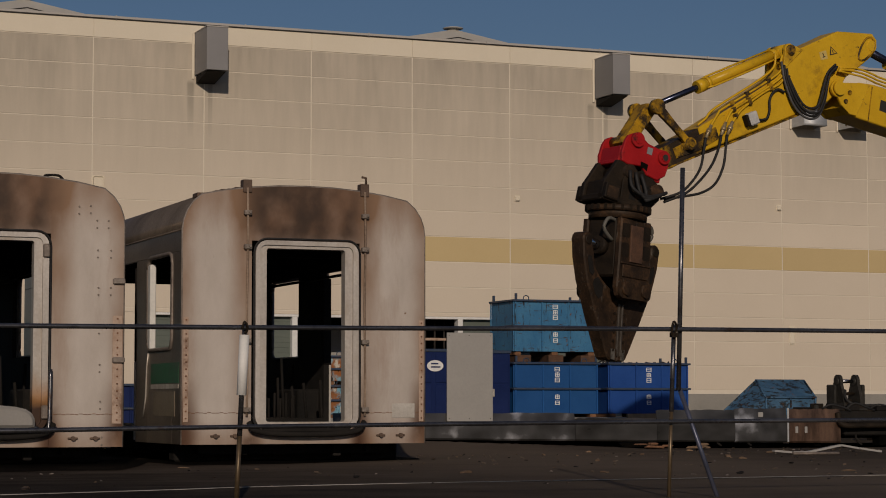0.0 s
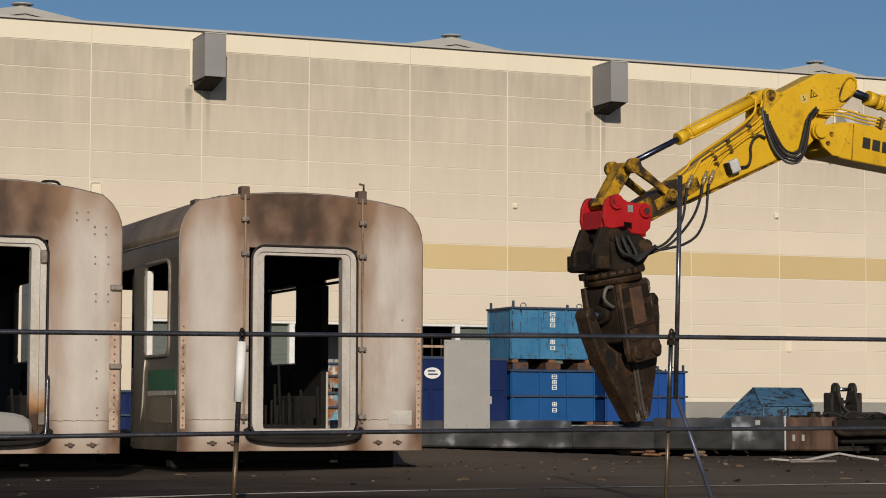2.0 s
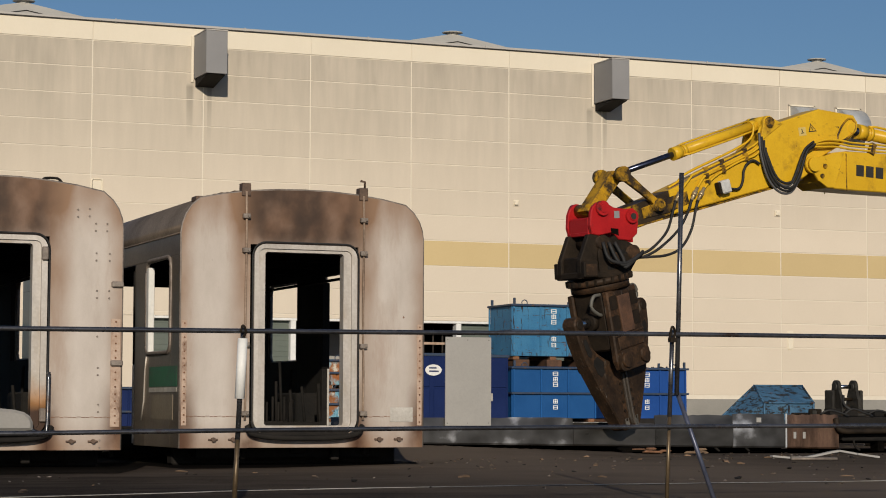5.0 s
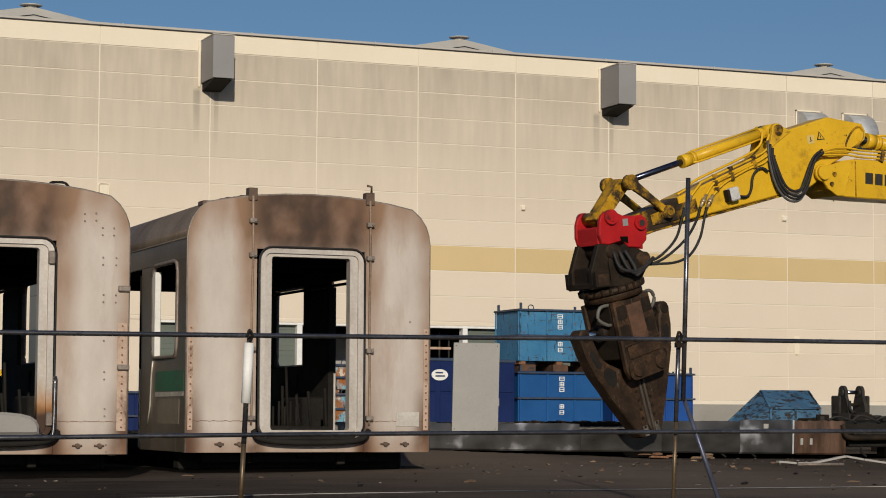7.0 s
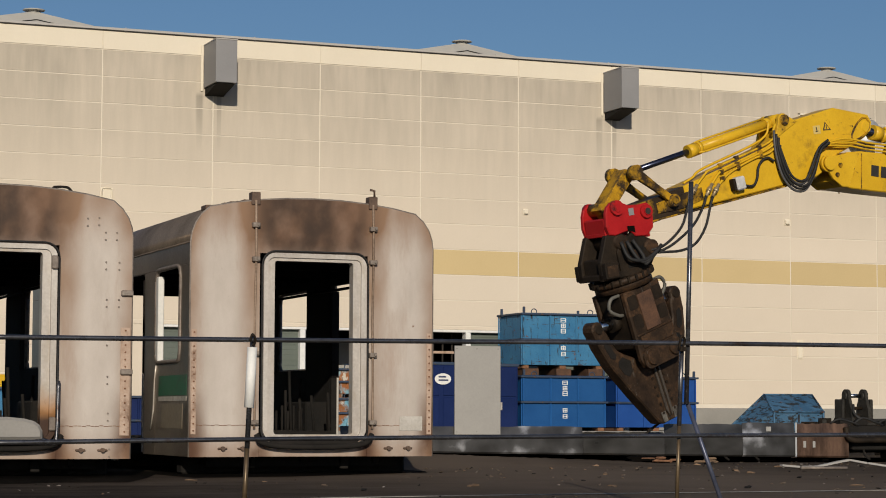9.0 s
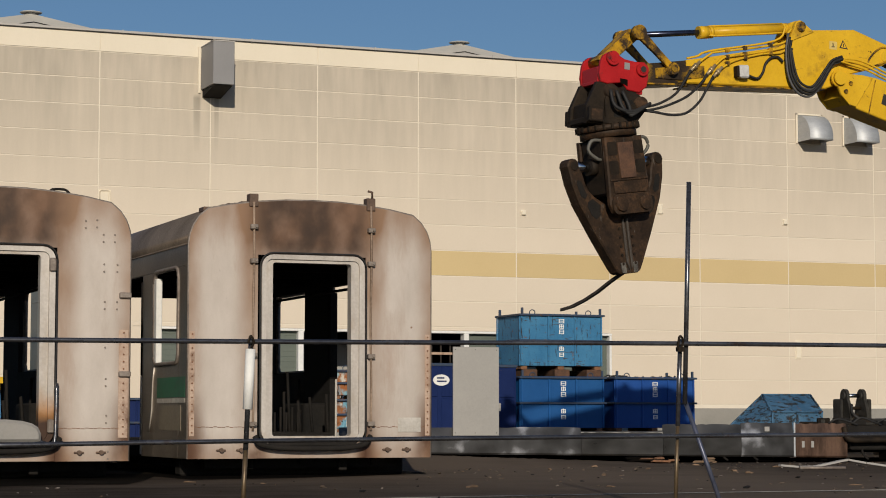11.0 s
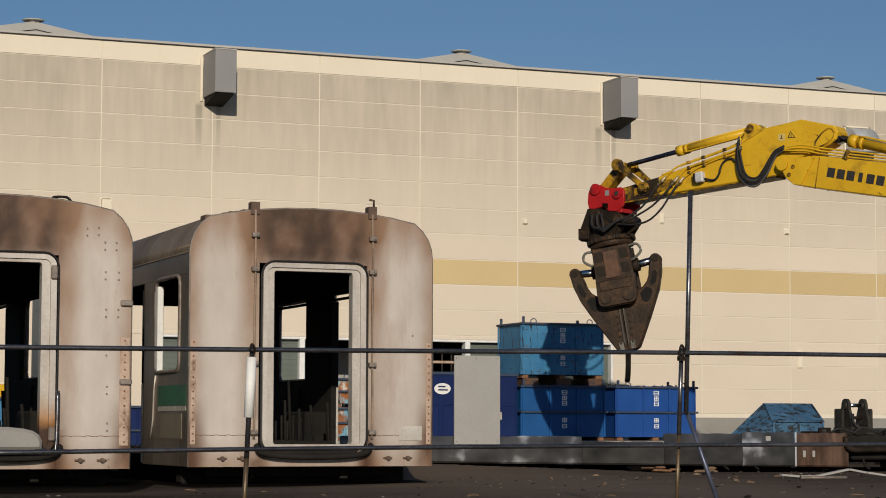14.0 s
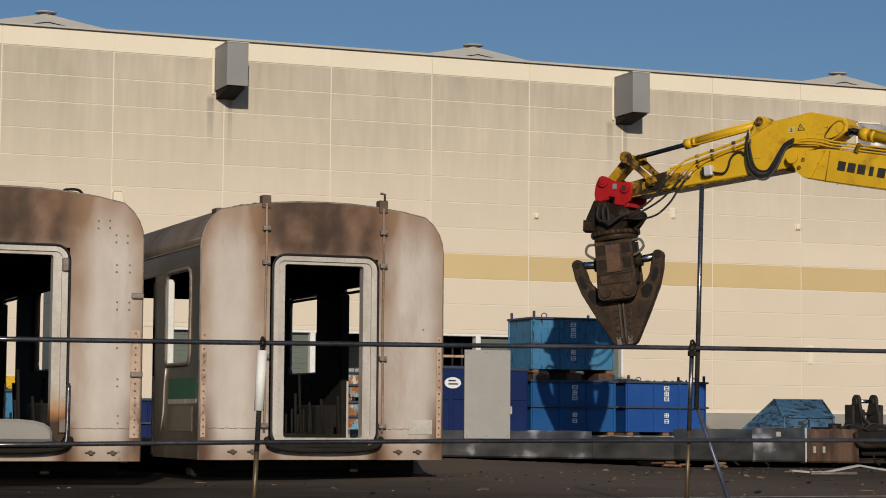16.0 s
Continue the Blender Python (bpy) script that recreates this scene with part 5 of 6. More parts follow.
    P["link_b"] = part("bucket_link", bm, "yellowdirty", ex, "greasy yellow bucket link")
    # stick cylinder
    bm = B()
    rod(bm, (0, 0, 0), (3.05, 0, 0), 0.095, 16)
    rod(bm, (2.86, 0, 0), (2.92, 0, 0), 0.115, 16)
    rod(bm, (2.98, 0, 0), (3.14, 0, 0), 0.12, 16)
    rod(bm, (0, -0.13, 0), (0, 0.13, 0), 0.14, 14)
    tube(bm, [(0.2, 0.06, 0.12), (2.8, 0.06, 0.12), (2.95, 0.06, 0.10)], 0.02, 6)
    P["sbarrel"] = part("stick_cylinder", bm, "yellow", ex, "yellow hydraulic cylinder barrel")
    bm = B()
    rod(bm, (0, 0, 0), (0.9, 0, 0), 0.065, 14)
    rod(bm, (0, -0.16, 0), (0, 0.16, 0), 0.12, 14)
    P["srod"] = part("stick_cylinder_rod", bm, "rodblue", ex)
    # boom cylinders
    bm = B()
    rod(bm, (0, 0.36, 0), (1.9, 0.36, 0), 0.11, 14)
    rod(bm, (0, -0.36, 0), (1.9, -0.36, 0), 0.11, 14)
    P["bbarrel"] = part("boom_cylinder", bm, "yellow", ex)
    bm = B()
    rod(bm, (0, 0.36, 0), (1.5, 0.36, 0), 0.06, 12)
    rod(bm, (0, -0.36, 0), (1.5, -0.36, 0), 0.06, 12)
    P["brod"] = part("boom_cylinder_rod", bm, "rodblue", ex)
    # red bracket
    bm = B()
    o = [(-0.12, 0.06), (-0.05, 0.12), (0.10, 0.11), (0.28, 0.13), (0.42, 0.20), (0.56, 0.205), (0.64, 0.15), (0.68, 0.06), (0.70, -0.12), (0.67, -0.24), (0.56, -0.26), (0.32, -0.22), (0.22, -0.32), (0.02, -0.34), (-0.10, -0.24), (-0.125, -0.1)]
    for y in (-0.28, 0.28):
        plate(bm, o, y - 0.035, y + 0.035, bevel=0.012)
    box(bm, (0.45, -0.24, -0.26), (0.69, 0.24, -0.20), 0.01)
    box(bm, (0.60, -0.243, -0.255), (0.685, 0.243, 0.0), 0.02)
    box(bm, (-0.05, -0.28, -0.36), (0.2, 0.28, -0.28), 0.01)
    P["bracket"] = part("bracket", bm, "red", ex, "red pin bracket")
    for x, z, r in ((0, 0, 0.095), (Q_PIN.x, Q_PIN.z, 0.105)):
        for y in (-0.33, 0.33):
            bm = B()
            rod(bm, (x, y - 0.035, z), (x, y + 0.035, z), r, 18)
            rod(bm, (x, y * 1.10, z), (x, y * 1.15, z), r * 0.6, 14)
            boss = part("pin_boss", bm, "red", P["bracket"])
            e = 0.004 if y > 0 else -0.004
            part("pin_end", rod(B(), (x, y * 1.15, z), (x, y * 1.15 + e, z), r * (0.5 if x == 0 else 0.36), 12), "char" if x == 0 else "red", boss)
    bm = B()
    box(bm, (0.20, 0.316, -0.02), (0.29, 0.32, 0.08))
    part("rating_plate", bm, "ventgrey", P["bracket"], "small grey plate")
    # black plate on the face imitates a recess in shade
    bm = B()
    plate(bm, [(0.23, -0.17), (0.36, -0.16), (0.35, -0.23), (0.29, -0.24), (0.23, -0.27)], 0.317, 0.321)
    part("bracket_recess", bm, "oil", P["bracket"], "black patch painted for a shaded recess in the bracket")
    # dark head below the bracket
    bm = B()
    for y in (-0.24, 0.24):
        plate(bm, [(0.72, -0.24), (0.88, -0.60), (0.88, -0.86), (0.05, -0.80), (-0.10, -0.60), (-0.08, -0.42), (0.06, -0.34), (0.2, -0.22), (0.34, -0.30), (0.50, -0.22)], y - 0.05, y + 0.05, bevel=0.012)
    box(bm, (0.02, -0.34, -0.86), (0.88, 0.34, -0.76), 0.02)
    box(bm, (0.74, -0.2, -0.8), (0.84, 0.2, -0.55), 0.02)
    box(bm, (0.64, -0.38, -0.84), (0.88, -0.28, -0.62), 0.012)
    box(bm, (0.64, 0.28, -0.84), (0.88, 0.38, -0.62), 0.012)
    for y in (-0.3, 0.3):
        plate(bm, [(0.52, -0.30), (0.60, -0.50), (0.58, -0.78), (0.10, -0.78), (0.0, -0.55), (0.2, -0.45)], y - 0.03, y + 0.03, bevel=0.01)
    head = part("rotator_head", bm, "jawblack", P["bracket"], "greasy black rotator head")
    bm = B()
    for x, z in ((0.52, -0.36), (-0.0, -0.50), (0.30, -0.60)):
        rod(bm, (x, -0.36, z), (x, 0.36, z), 0.10, 14)
    part("head_pin", bm, "jaw", head)
    for y in (-0.382, 0.382):
        bm = B()
        plate(bm, [(0.67, -0.81), (0.85, -0.81), (0.85, -0.66), (0.67, -0.66)], y - 0.003, y + 0.003)
        part("head_recess", bm, "jaw", head, "brown recessed plate")
    # slots are flat dark plates, their shade put into the colour
    bm = B()
    for x0 in (0.18, 0.34):
        box(bm, (x0, 0.329, -0.74), (x0 + 0.11, 0.334, -0.66))
    plate(bm, [(0.12, -0.52), (0.42, -0.60), (0.42, -0.54), (0.16, -0.46)], 0.329, 0.334)
    part("head_slot", bm, "dark", head, "dark plates painted as shaded slots")
    bm = B()
    for k in range(3):
        tube(bm, arc_pts([(0.55 - 0.1 * k, 0.38, -0.36), (0.5 - 0.12 * k, 0.45, -0.60), (0.25, 0.47, -0.66 - 0.03 * k), (0.0, 0.46, -0.56), (-0.1, 0.42, -0.50)], 5), 0.026, 7)
    part("head_hose", bm, "rubber", head)
    for pts_ in ([(2.58, 0.275, 0.03), (2.72, 0.31, -0.14), (2.90, 0.36, -0.33), (3.14, 0.40, -0.46), (3.40, 0.40, -0.54), (3.66, 0.24, -0.54)],
                 [(2.30, 0.275, -0.02), (2.42, 0.31, -0.15), (2.68, 0.36, -0.35), (3.00, 0.40, -0.49), (3.32, 0.40, -0.58), (3.62, 0.24, -0.60)],
                 [(2.19, 0.275, -0.05), (2.31, 0.31, -0.20), (2.50, 0.36, -0.44), (2.76, 0.40, -0.62), (3.04, 0.42, -0.66), (3.32, 0.40, -0.62), (3.60, 0.24, -0.56)]):
        bm = B()
        tube(bm, arc_pts(pts_, 6), 0.020, 7)
        part("drop_hose", bm, "rubber", P["stick"], "black hose hanging to the shear")
    # the shear
    sh = part("demolition_shear", rod(rod(B(), (0, 0, -0.16), (0, 0, -0.02), 0.42, 24), (0, 0, -0.06), (0, 0, 0.02), 0.46, 24), "jaw", ex, "rust-dark demolition shear")
    P["shear"] = sh
    for k in range(24):
        a = k * math.tau / 24
        bm = B()
        box(bm, (0.45 * math.cos(a) - 0.02, 0.45 * math.sin(a) - 0.02, -0.05), (0.45 * math.cos(a) + 0.02, 0.45 * math.sin(a) + 0.02, 0.03))
        part("turntable_bolt", bm, "jawblack", sh)
    for y in (-0.30, 0.30):
        bm = B()
        plate(bm, [(-0.35, -0.17), (0.35, -0.17), (0.37, -0.75), (0.39, -1.15), (0.34, -1.27), (0.24, -1.32), (-0.24, -1.32), (-0.34, -1.27), (-0.39, -1.15), (-0.37, -0.75)], y - 0.05, y + 0.05, bevel=0.02)
        bp = part("body_plate", bm, "jaw", sh)
        ys = y + (0.05 if y > 0 else -0.05)
        e = 0.03 if y > 0 else -0.03
        bm = B()
        box(bm, (-0.13, ys, -0.78), (0.15, ys + e, -0.26), 0.006)
        part("rusty_cover", bm, "coverrust", bp)
        bm = B()
        box(bm, (-0.30, ys, -1.0), (0.30, ys + e * 0.7, -0.83), 0.006)
        plate(bm, round_rect(-0.37, -1.30, 0.37, -1.02, 0.1), min(ys, ys + e), max(ys, ys + e))
        part("pivot_cover", bm, "jaw", bp)
        # four flat dark patches painted in place of shaded recesses
        for px in (-0.245, 0.245):
            for pz in (-0.34, -0.62):
                bm = B()
                plate(bm, round_rect(px - 0.085, pz - 0.10, px + 0.085, pz + 0.10, 0.03), min(ys, ys + e * 0.15), max(ys, ys + e * 0.15))
                part("plate_recess", bm, "jawblack", bp, "dark patch painted for a shaded recess in the plate")
        bm = B()
        box(bm, (-0.35, ys, -0.815), (0.35, ys + e * 0.6, -0.79), 0.004)
        part("plate_rib", bm, "jaw", bp)
        for x in (-0.22, 0.22):
            bm = B()
            rod(bm, (x, ys, -1.16), (x, ys + 2.4 * e, -1.16), 0.105, 8)
            part("pivot_nut", bm, "jaw", bp)
    bm = B()
    box(bm, (-0.34, -0.25, -1.0), (0.34, 0.25, -0.17), 0.03)
    part("core_body", bm, "jawblack", sh)
    for s in (-1, 1):
        bm = B()
        outer = [(0.79 + 0.11 * math.cos(radians(a)), -0.53 + 0.11 * math.sin(radians(a))) for a in range(150, -31, -30)]
        o = [(s * x, z) for x, z in outer + [(0.86, -0.78), (0.76, -1.10), (0.51, -1.60), (0.27, -2.04), (0.215, -2.13), (0.15, -2.165), (0.003, -2.165), (0.003, -1.25), (0.30, -1.12), (0.36, -1.08), (0.48, -1.00), (0.56, -0.92), (0.61, -0.82), (0.63, -0.72), (0.655, -0.63), (0.69, -0.57)]]
        plate(bm, o if s > 0 else o[::-1], -0.115, 0.115, bevel=0.02)
        jaw = part("jaw", bm, "jaw", sh, "heavy rust-brown cutting jaw")
        # flat dark patches stand in for the shade of the jaw's recesses
        for y in (-0.117, 0.117):
            e = 0.004 if y > 0 else -0.004
            bm = B()
            q = [(0.66, -0.88), (0.70, -0.76), (0.765, -0.74), (0.785, -0.80), (0.735, -0.98), (0.66, -1.02), (0.62, -0.97)]
            plate(bm, [(s * x, z) for x, z in q], min(y, y + e), max(y, y + e))
            part("jaw_pocket", bm, "dark", jaw, "dark patch painted for a shaded recess in the jaw")
            bm = B()
            q = [(0.40, -1.13), (0.53, -1.03), (0.62, -1.07), (0.64, -1.13), (0.58, -1.27), (0.50, -1.33), (0.42, -1.28)]
            plate(bm, [(s * x, z) for x, z in q], min(y, y + e), max(y, y + e))
            part("jaw_pocket", bm, "dark", jaw, "dark patch painted for a shaded recess in the jaw")
        bm = B()
        for y in (-0.135, 0.135):
            plate(bm, [(s * x, z) for x, z in [(0.02, -1.36), (0.055, -1.36), (0.06, -2.0), (0.02, -2.1)]], y - 0.018, y + 0.018, bevel=0.006)
        part("cutting_edge", bm, "worn", jaw, "bright worn cutting edge")
        for y in (-0.119, 0.119):
            e = 0.012 if y > 0 else -0.012
            for k in range(5):
                part("blade_bolt", rod(B(), (s * 0.115, y, -1.50 - 0.13 * k), (s * 0.115, y + e, -1.50 - 0.13 * k), 0.022, 8), "jawblack", jaw)
            bm = B()
            plate(bm, [(s * x, z) for x, z in [(0.07, -2.0), (0.16, -2.0), (0.15, -2.15), (0.07, -2.15)]], min(y, y + e * 0.8), max(y, y + e * 0.8))
            part("tip_plate", bm, "wornpale", jaw, "scratched pale tip plate")
        bm = B()
        rod(bm, (s * 0.79, -0.135, -0.53), (s * 0.79, 0.135, -0.53), 0.065, 12)
        part("jaw_pin", bm, "jawblack", jaw)
        bm = B()
        rod(bm, (s * 0.3, 0, -0.57), (s * 0.79, 0, -0.53), 0.075, 12)
        part("jaw_piston", bm, "chrome", sh, "chromed piston rod")
        bm = B()
        rod(bm, (s * 0.30, 0, -0.57), (s * 0.46, 0, -0.557), 0.13, 14)
        part("jaw_cylinder", bm, "jawblack", sh)
        bm = B()
        tube(bm, arc_pts([(s * 0.3, 0.2, -0.2), (s * 0.5, 0.22, -0.2), (s * 0.56, 0.2, -0.34), (s * 0.42, 0.2, -0.46), (s * 0.34, 0.18, -0.48)], 6), 0.026, 7)
        part("side_hose", bm, "greyhose", sh, "grey hose loop")
    return ex, P


excavator, ARM_PARTS = build_excavator()


def strip_thing():
    """Bent scrap strip that the shear picks up and drops."""
    st = thing("scrap_strip", "dark bent strip of cut carriage metal", "scrap metal")
    bm = B()
    pts = [(-0.12, 0.035), (0.0, 0.0), (0.25, -0.11), (0.5, -0.235), (0.75, -0.335), (1.0, -0.41), (1.2, -0.44)]
    plate(bm, [(x, z) for x, z in pts] + [(x + 0.018, z - 0.045) for x, z in pts[::-1]], -0.05, 0.05)
    part("strip", bm, "char", st)
    return st


scrap = strip_thing()

# ---- scrap bins by the hall ----
BY = 42.8


def build_platform():
    bm = B()
    box(bm, (12.0, 41.9, 0), (24.4, WY - 0.03, 0.34), 0.015)
    tagged(part("loading_platform", bm, "plinth"), "low concrete platform along the hall wall", "platform", kind="structure")


def scrap_bin(x, z, w, h, paint, label, y=BY, d=1.3, writing=True, bays=3):
    b = thing("scrap_bin", label, "scrap bin", pose(x, y, z), group="scrap bins")
    t = 0.02
    for nm, a, c in (("front_plate", (0.03, 0.03, 0.08), (w - 0.03, 0.03 + t, h)), ("back_plate", (0.03, d - 0.03 - t, 0.08), (w - 0.03, d - 0.03, h)),
                     ("side_plate", (0.03, 0.03 + t, 0.08), (0.03 + t, d - 0.03 - t, h)), ("side_plate", (w - 0.03 - t, 0.03 + t, 0.08), (w - 0.03, d - 0.03 - t, h)),
                     ("bottom_plate", (0.03 + t, 0.03 + t, 0.08), (w - 0.03 - t, d - 0.03 - t, 0.10))):
        bm = B()
        box(bm, a, c, 0.003)
        part(nm, bm, paint, b)
    for zz, e in ((h - 0.05, 0.0), (h * 0.5, 0.0)):
        bm = B()
        box(bm, (-0.02, -0.03, zz), (w + 0.02, 0.029, zz + 0.045), 0.006)
        box(bm, (-0.02, d - 0.029, zz), (w + 0.02, d + 0.03, zz + 0.045), 0.006)
        box(bm, (-0.02, 0.03, zz), (0.029, d - 0.03, zz + 0.045), 0.006)
        box(bm, (w - 0.029, 0.03, zz), (w + 0.02, d - 0.03, zz + 0.045), 0.006)
        part("rim" if zz > h * 0.6 else "waist_rail", bm, "blueedge", b)
    for k in range(bays + 1):
        xx = 0.03 + (w - 0.10) * k / bays
        for z0, z1 in ((0.08, h * 0.5 - 0.002), (h * 0.5 + 0.048, h - 0.052)):
            bm = B()
            box(bm, (xx, 0.0, z0), (xx + 0.04, 0.029, z1), 0.006)
            part("stiffener", bm, paint, b)
    for yy in (0.0, d - 0.06):
        for z0, z1 in ((0.08, h * 0.5 - 0.002), (h * 0.5 + 0.048, h - 0.052)):
            bm = B()
            box(bm, (0.0, yy + 0.03, z0), (0.029, yy + 0.06, z1), 0.005)
            part("stiffener", bm, paint, b)
    for xx in (0.05, w - 0.09):
        for yy in (0.02, d - 0.06):
            bm = B()
            box(bm, (xx, yy, h - 0.004), (xx + 0.05, yy + 0.05, h + 0.13), 0.006)
            part("corner_stake", bm, "blueedge", b)
    for xx in (0.32, w - 0.35):
        bm = B()
        tube(bm, arc_pts([(xx - 0.06, 0.05, h - 0.01), (xx - 0.06, 0.05, h + 0.05), (xx, 0.05, h + 0.085), (xx + 0.06, 0.05, h + 0.05), (xx + 0.06, 0.05, h - 0.01)], 4), 0.011, 6)
        part("lifting_eye", bm, "blueedge", b)
    for k in range(3):
        bm = B()
        box(bm, (0.05 + k * (w - 0.25) / 2, 0.06, 0.0), (0.20 + k * (w - 0.25) / 2, d - 0.06, 0.08), 0.006)
        part("skid", bm, "rust", b)
    if writing:
        cx = w * 0.5 + (0.0 if paint != "bluenew" else 0.02)
        rows = [(h - 0.20, 0.13, 0.10), (h - 0.32, 0.11, 0.10), (h - 0.44, 0.12, 0.11), (h * 0.5 - 0.20, 0.11, 0.10), (h * 0.5 - 0.33, 0.11, 0.10)]
        for i, (zz, ww, hh) in enumerate(rows):
            bm = B()
            y0, y1 = 0.024, 0.029
            # stroke bars that stand for one unreadable sign
            for q in range(3):
                z0 = zz + hh * (q / 2.6)
                box(bm, (cx - ww / 2, y0, z0), (cx + ww / 2, y1, z0 + hh * 0.13))
            box(bm, (cx - ww / 2, y0 + 0.001, zz), (cx - ww / 2 + 0.018, y1 - 0.0005, zz + hh * 0.86))
            box(bm, (cx + ww / 2 - 0.018, y0 + 0.001, zz), (cx + ww / 2, y1 - 0.0005, zz + hh * 0.86))
            if i % 2:
                box(bm, (cx - 0.009, y0 + 0.001, zz), (cx + 0.009, y1 - 0.0005, zz + hh))
            part("sign_mark", bm, "white", b, "white painted sign bars")
    return b


def scrap_heap(x, y, z, w, d, label):
    """Tangle of cables and cuttings in a bin."""
    bm = B()
    rnd = random.Random(7)
    for k in range(26):
        px, py = x + rnd.uniform(0.15, w - 0.15), y + rnd.uniform(0.15, d - 0.15)
        pts = [(px + rnd.uniform(-0.3, 0.3), py + rnd.uniform(-0.2, 0.2), z + rnd.uniform(-0.12, 0.07)) for _ in range(4)]
        tube(bm, arc_pts(pts, 4), rnd.uniform(0.01, 0.022), 5)
    box(bm, (x + 0.05, y + 0.06, z - 0.9), (x + w - 0.05, y + d - 0.06, z - 0.10), 0.03)
    tagged(part("cable_scrap", bm, "rubber"), label, "scrap", kind="stuff")


def navy_container(x, w, h, label, latch):
    c = thing("steel_container", label, "container", pose(x, BY - 0.05, 0.34), group="navy containers")
    bm = B()
    box(bm, (0, 0, 0.04), (w, 1.5, h), 0.012)
    part("body", bm, "navy", c)
    bm = B()
    box(bm, (-0.02, -0.02, h - 0.06), (w + 0.02, 1.52, h + 0.004), 0.008)
    part("top_rim", bm, "blueedge", c)
    for z0, z1 in ((0.08, h * 0.5 - 0.02), (h * 0.5 + 0.02, h - 0.08)):
        n = 2 if w > 1.2 else 1
        for k in range(n):
            bm = B()
            box(bm, (0.05 + k * w / n, -0.018, z0), (w * (k + 1) / n - 0.05, -0.001, z1), 0.008)
            part("door_panel", bm, "navy", c)
    bm = B()
    box(bm, (0.1, 0.1, 0.0), (w - 0.1, 1.4, 0.04))
    part("skid", bm, "dark", c)
    if latch:
        bm = B()
        box(bm, (w * 0.45, -0.05, 0.45), (w * 0.45 + 0.10, -0.019, 0.62), 0.01)
        part("latch", bm, "frame", c, "bare metal latch")
    else:
        bm = B()
        o = [(w * 0.52 + 0.19 * math.cos(k * math.tau / 24), h - 0.36 + 0.12 * math.sin(k * math.tau / 24)) for k in range(24)]
        plate(bm, o, -0.026, -0.019)
        bd = part("badge", bm, "white", c, "oval white badge")
        bm = B()
        for k in range(2):
            box(bm, (w * 0.52 - 0.10, -0.029, h - 0.40 + 0.07 * k), (w * 0.52 + 0.12 - 0.05 * k, -0.0265, h - 0.37 + 0.07 * k))
        part("badge_bar", bm, "navy", bd)


build_platform()
scrap_bin(19.07, 0.34, 2.07, 1.21, "bluenew", "bright blue steel scrap bin with white sign marks")
scrap_bin(21.37, 0.34, 2.03, 1.21, "bluedeep", "bright blue steel scrap bin heaped with cable scrap")
scrap_bin(19.07, 1.70, 2.03, 1.22, "blueold", "chipped light-blue scrap bin stacked on another bin")
for k_ in range(3):
    pb_ = thing("bearer", "rusty steel bearer between stacked bins", "bearer", pose(19.15 + 0.78 * k_, BY + 0.05, 1.55), group="bin bearers")
    bm = B()
    box(bm, (0, 0, -0.002), (0.36, 1.2, 0.152), 0.01)
    part("beam", bm, "coverrust", pb_)
scrap_heap(21.37, BY, 1.52, 2.03, 1.3, "dark tangle of cable scrap in the bin")
scrap_bin(14.75, 0.34, 1.4, 0.70, "bluerust", "chipped light-blue bin with rust streaks", writing=False)
scrap_bin(14.75, 1.04, 1.4, 0.62, "rustblue", "shallow rust-streaked blue bin on another bin", writing=False)
scrap_bin(7.6, 0.0, 1.7, 1.2, "blueold", "chipped light-blue bin behind the carriages", writing=False)
scrap_bin(10.05, 0.0, 1.05, 1.05, "navy", "navy blue bin standing in the gap between the carriages", writing=False, bays=2)
navy_container(16.3, 1.72, 1.47, "navy steel container with an oval white badge", False)
navy_container(18.08, 0.88, 1.45, "navy steel container with a bare latch", True)
yb_ = thing("yellow_pipe_rack", "yellow painted rail lying across a blue bin", "rail", pose(7.5, BY + 0.3, 1.2))
bm = B()
box(bm, (0, 0, 0), (1.9, 0.12, 0.26), 0.02)
part("rail", bm, "yellow", yb_)


def open_skip():
    s = thing("scrap_skip", "worn light-blue sloping scrap skip with rust scratches", "scrap bin", pose(20.15, 34.0, 0))
    s.scale = (0.944, 0.944, 0.972)
    bm = B()
    v = [bm.verts.new(p) for p in ((0, 0, 0), (1.10, 0, 0), (1.15, 1.3, 0), (-0.95, 0.95, 0), (0, 0, 0.77), (1.10, 0, 0.77), (0.14, 0.6, 1.09), (1.21, 0.6, 1.09), (1.21, 1.3, 1.09), (0.70, 1.3, 1.06), (-0.95, 0.95, 0.05))]
    for q in ((0, 1, 5, 4), (4, 5, 7, 6), (1, 2, 8, 7, 5), (0, 4, 6, 10, 3), (6, 9, 10), (9, 8, 2, 3, 10), (6, 7, 8, 9), (3, 2, 1, 0)):
        bm.faces.new([v[i] for i in q])
    bmesh.ops.recalc_face_normals(bm, faces=bm.faces)
    part("hopper", bm, "blueskip", s)
    for p, q in (((-0.02, -0.02, 0.77), (1.12, -0.02, 0.77)), ((0.12, 0.59, 1.095), (1.23, 0.59, 1.095)), ((0, -0.01, 0.77), (0.14, 0.59, 1.095)), ((1.11, -0.01, 0.77), (1.22, 0.59, 1.095)),
                 ((0, -0.02, 0.0), (0, -0.02, 0.77)), ((1.10, -0.02, 0.0), (1.10, -0.02, 0.77)), ((0.55, -0.02, 0.0), (0.55, -0.02, 0.75)), ((0.14, 0.6, 1.09), (-0.95, 0.94, 0.06))):
        bm = B()
        rod(bm, p, q, 0.02, 6)
        part("edge_bar", bm, "blueskip", s)


open_skip()

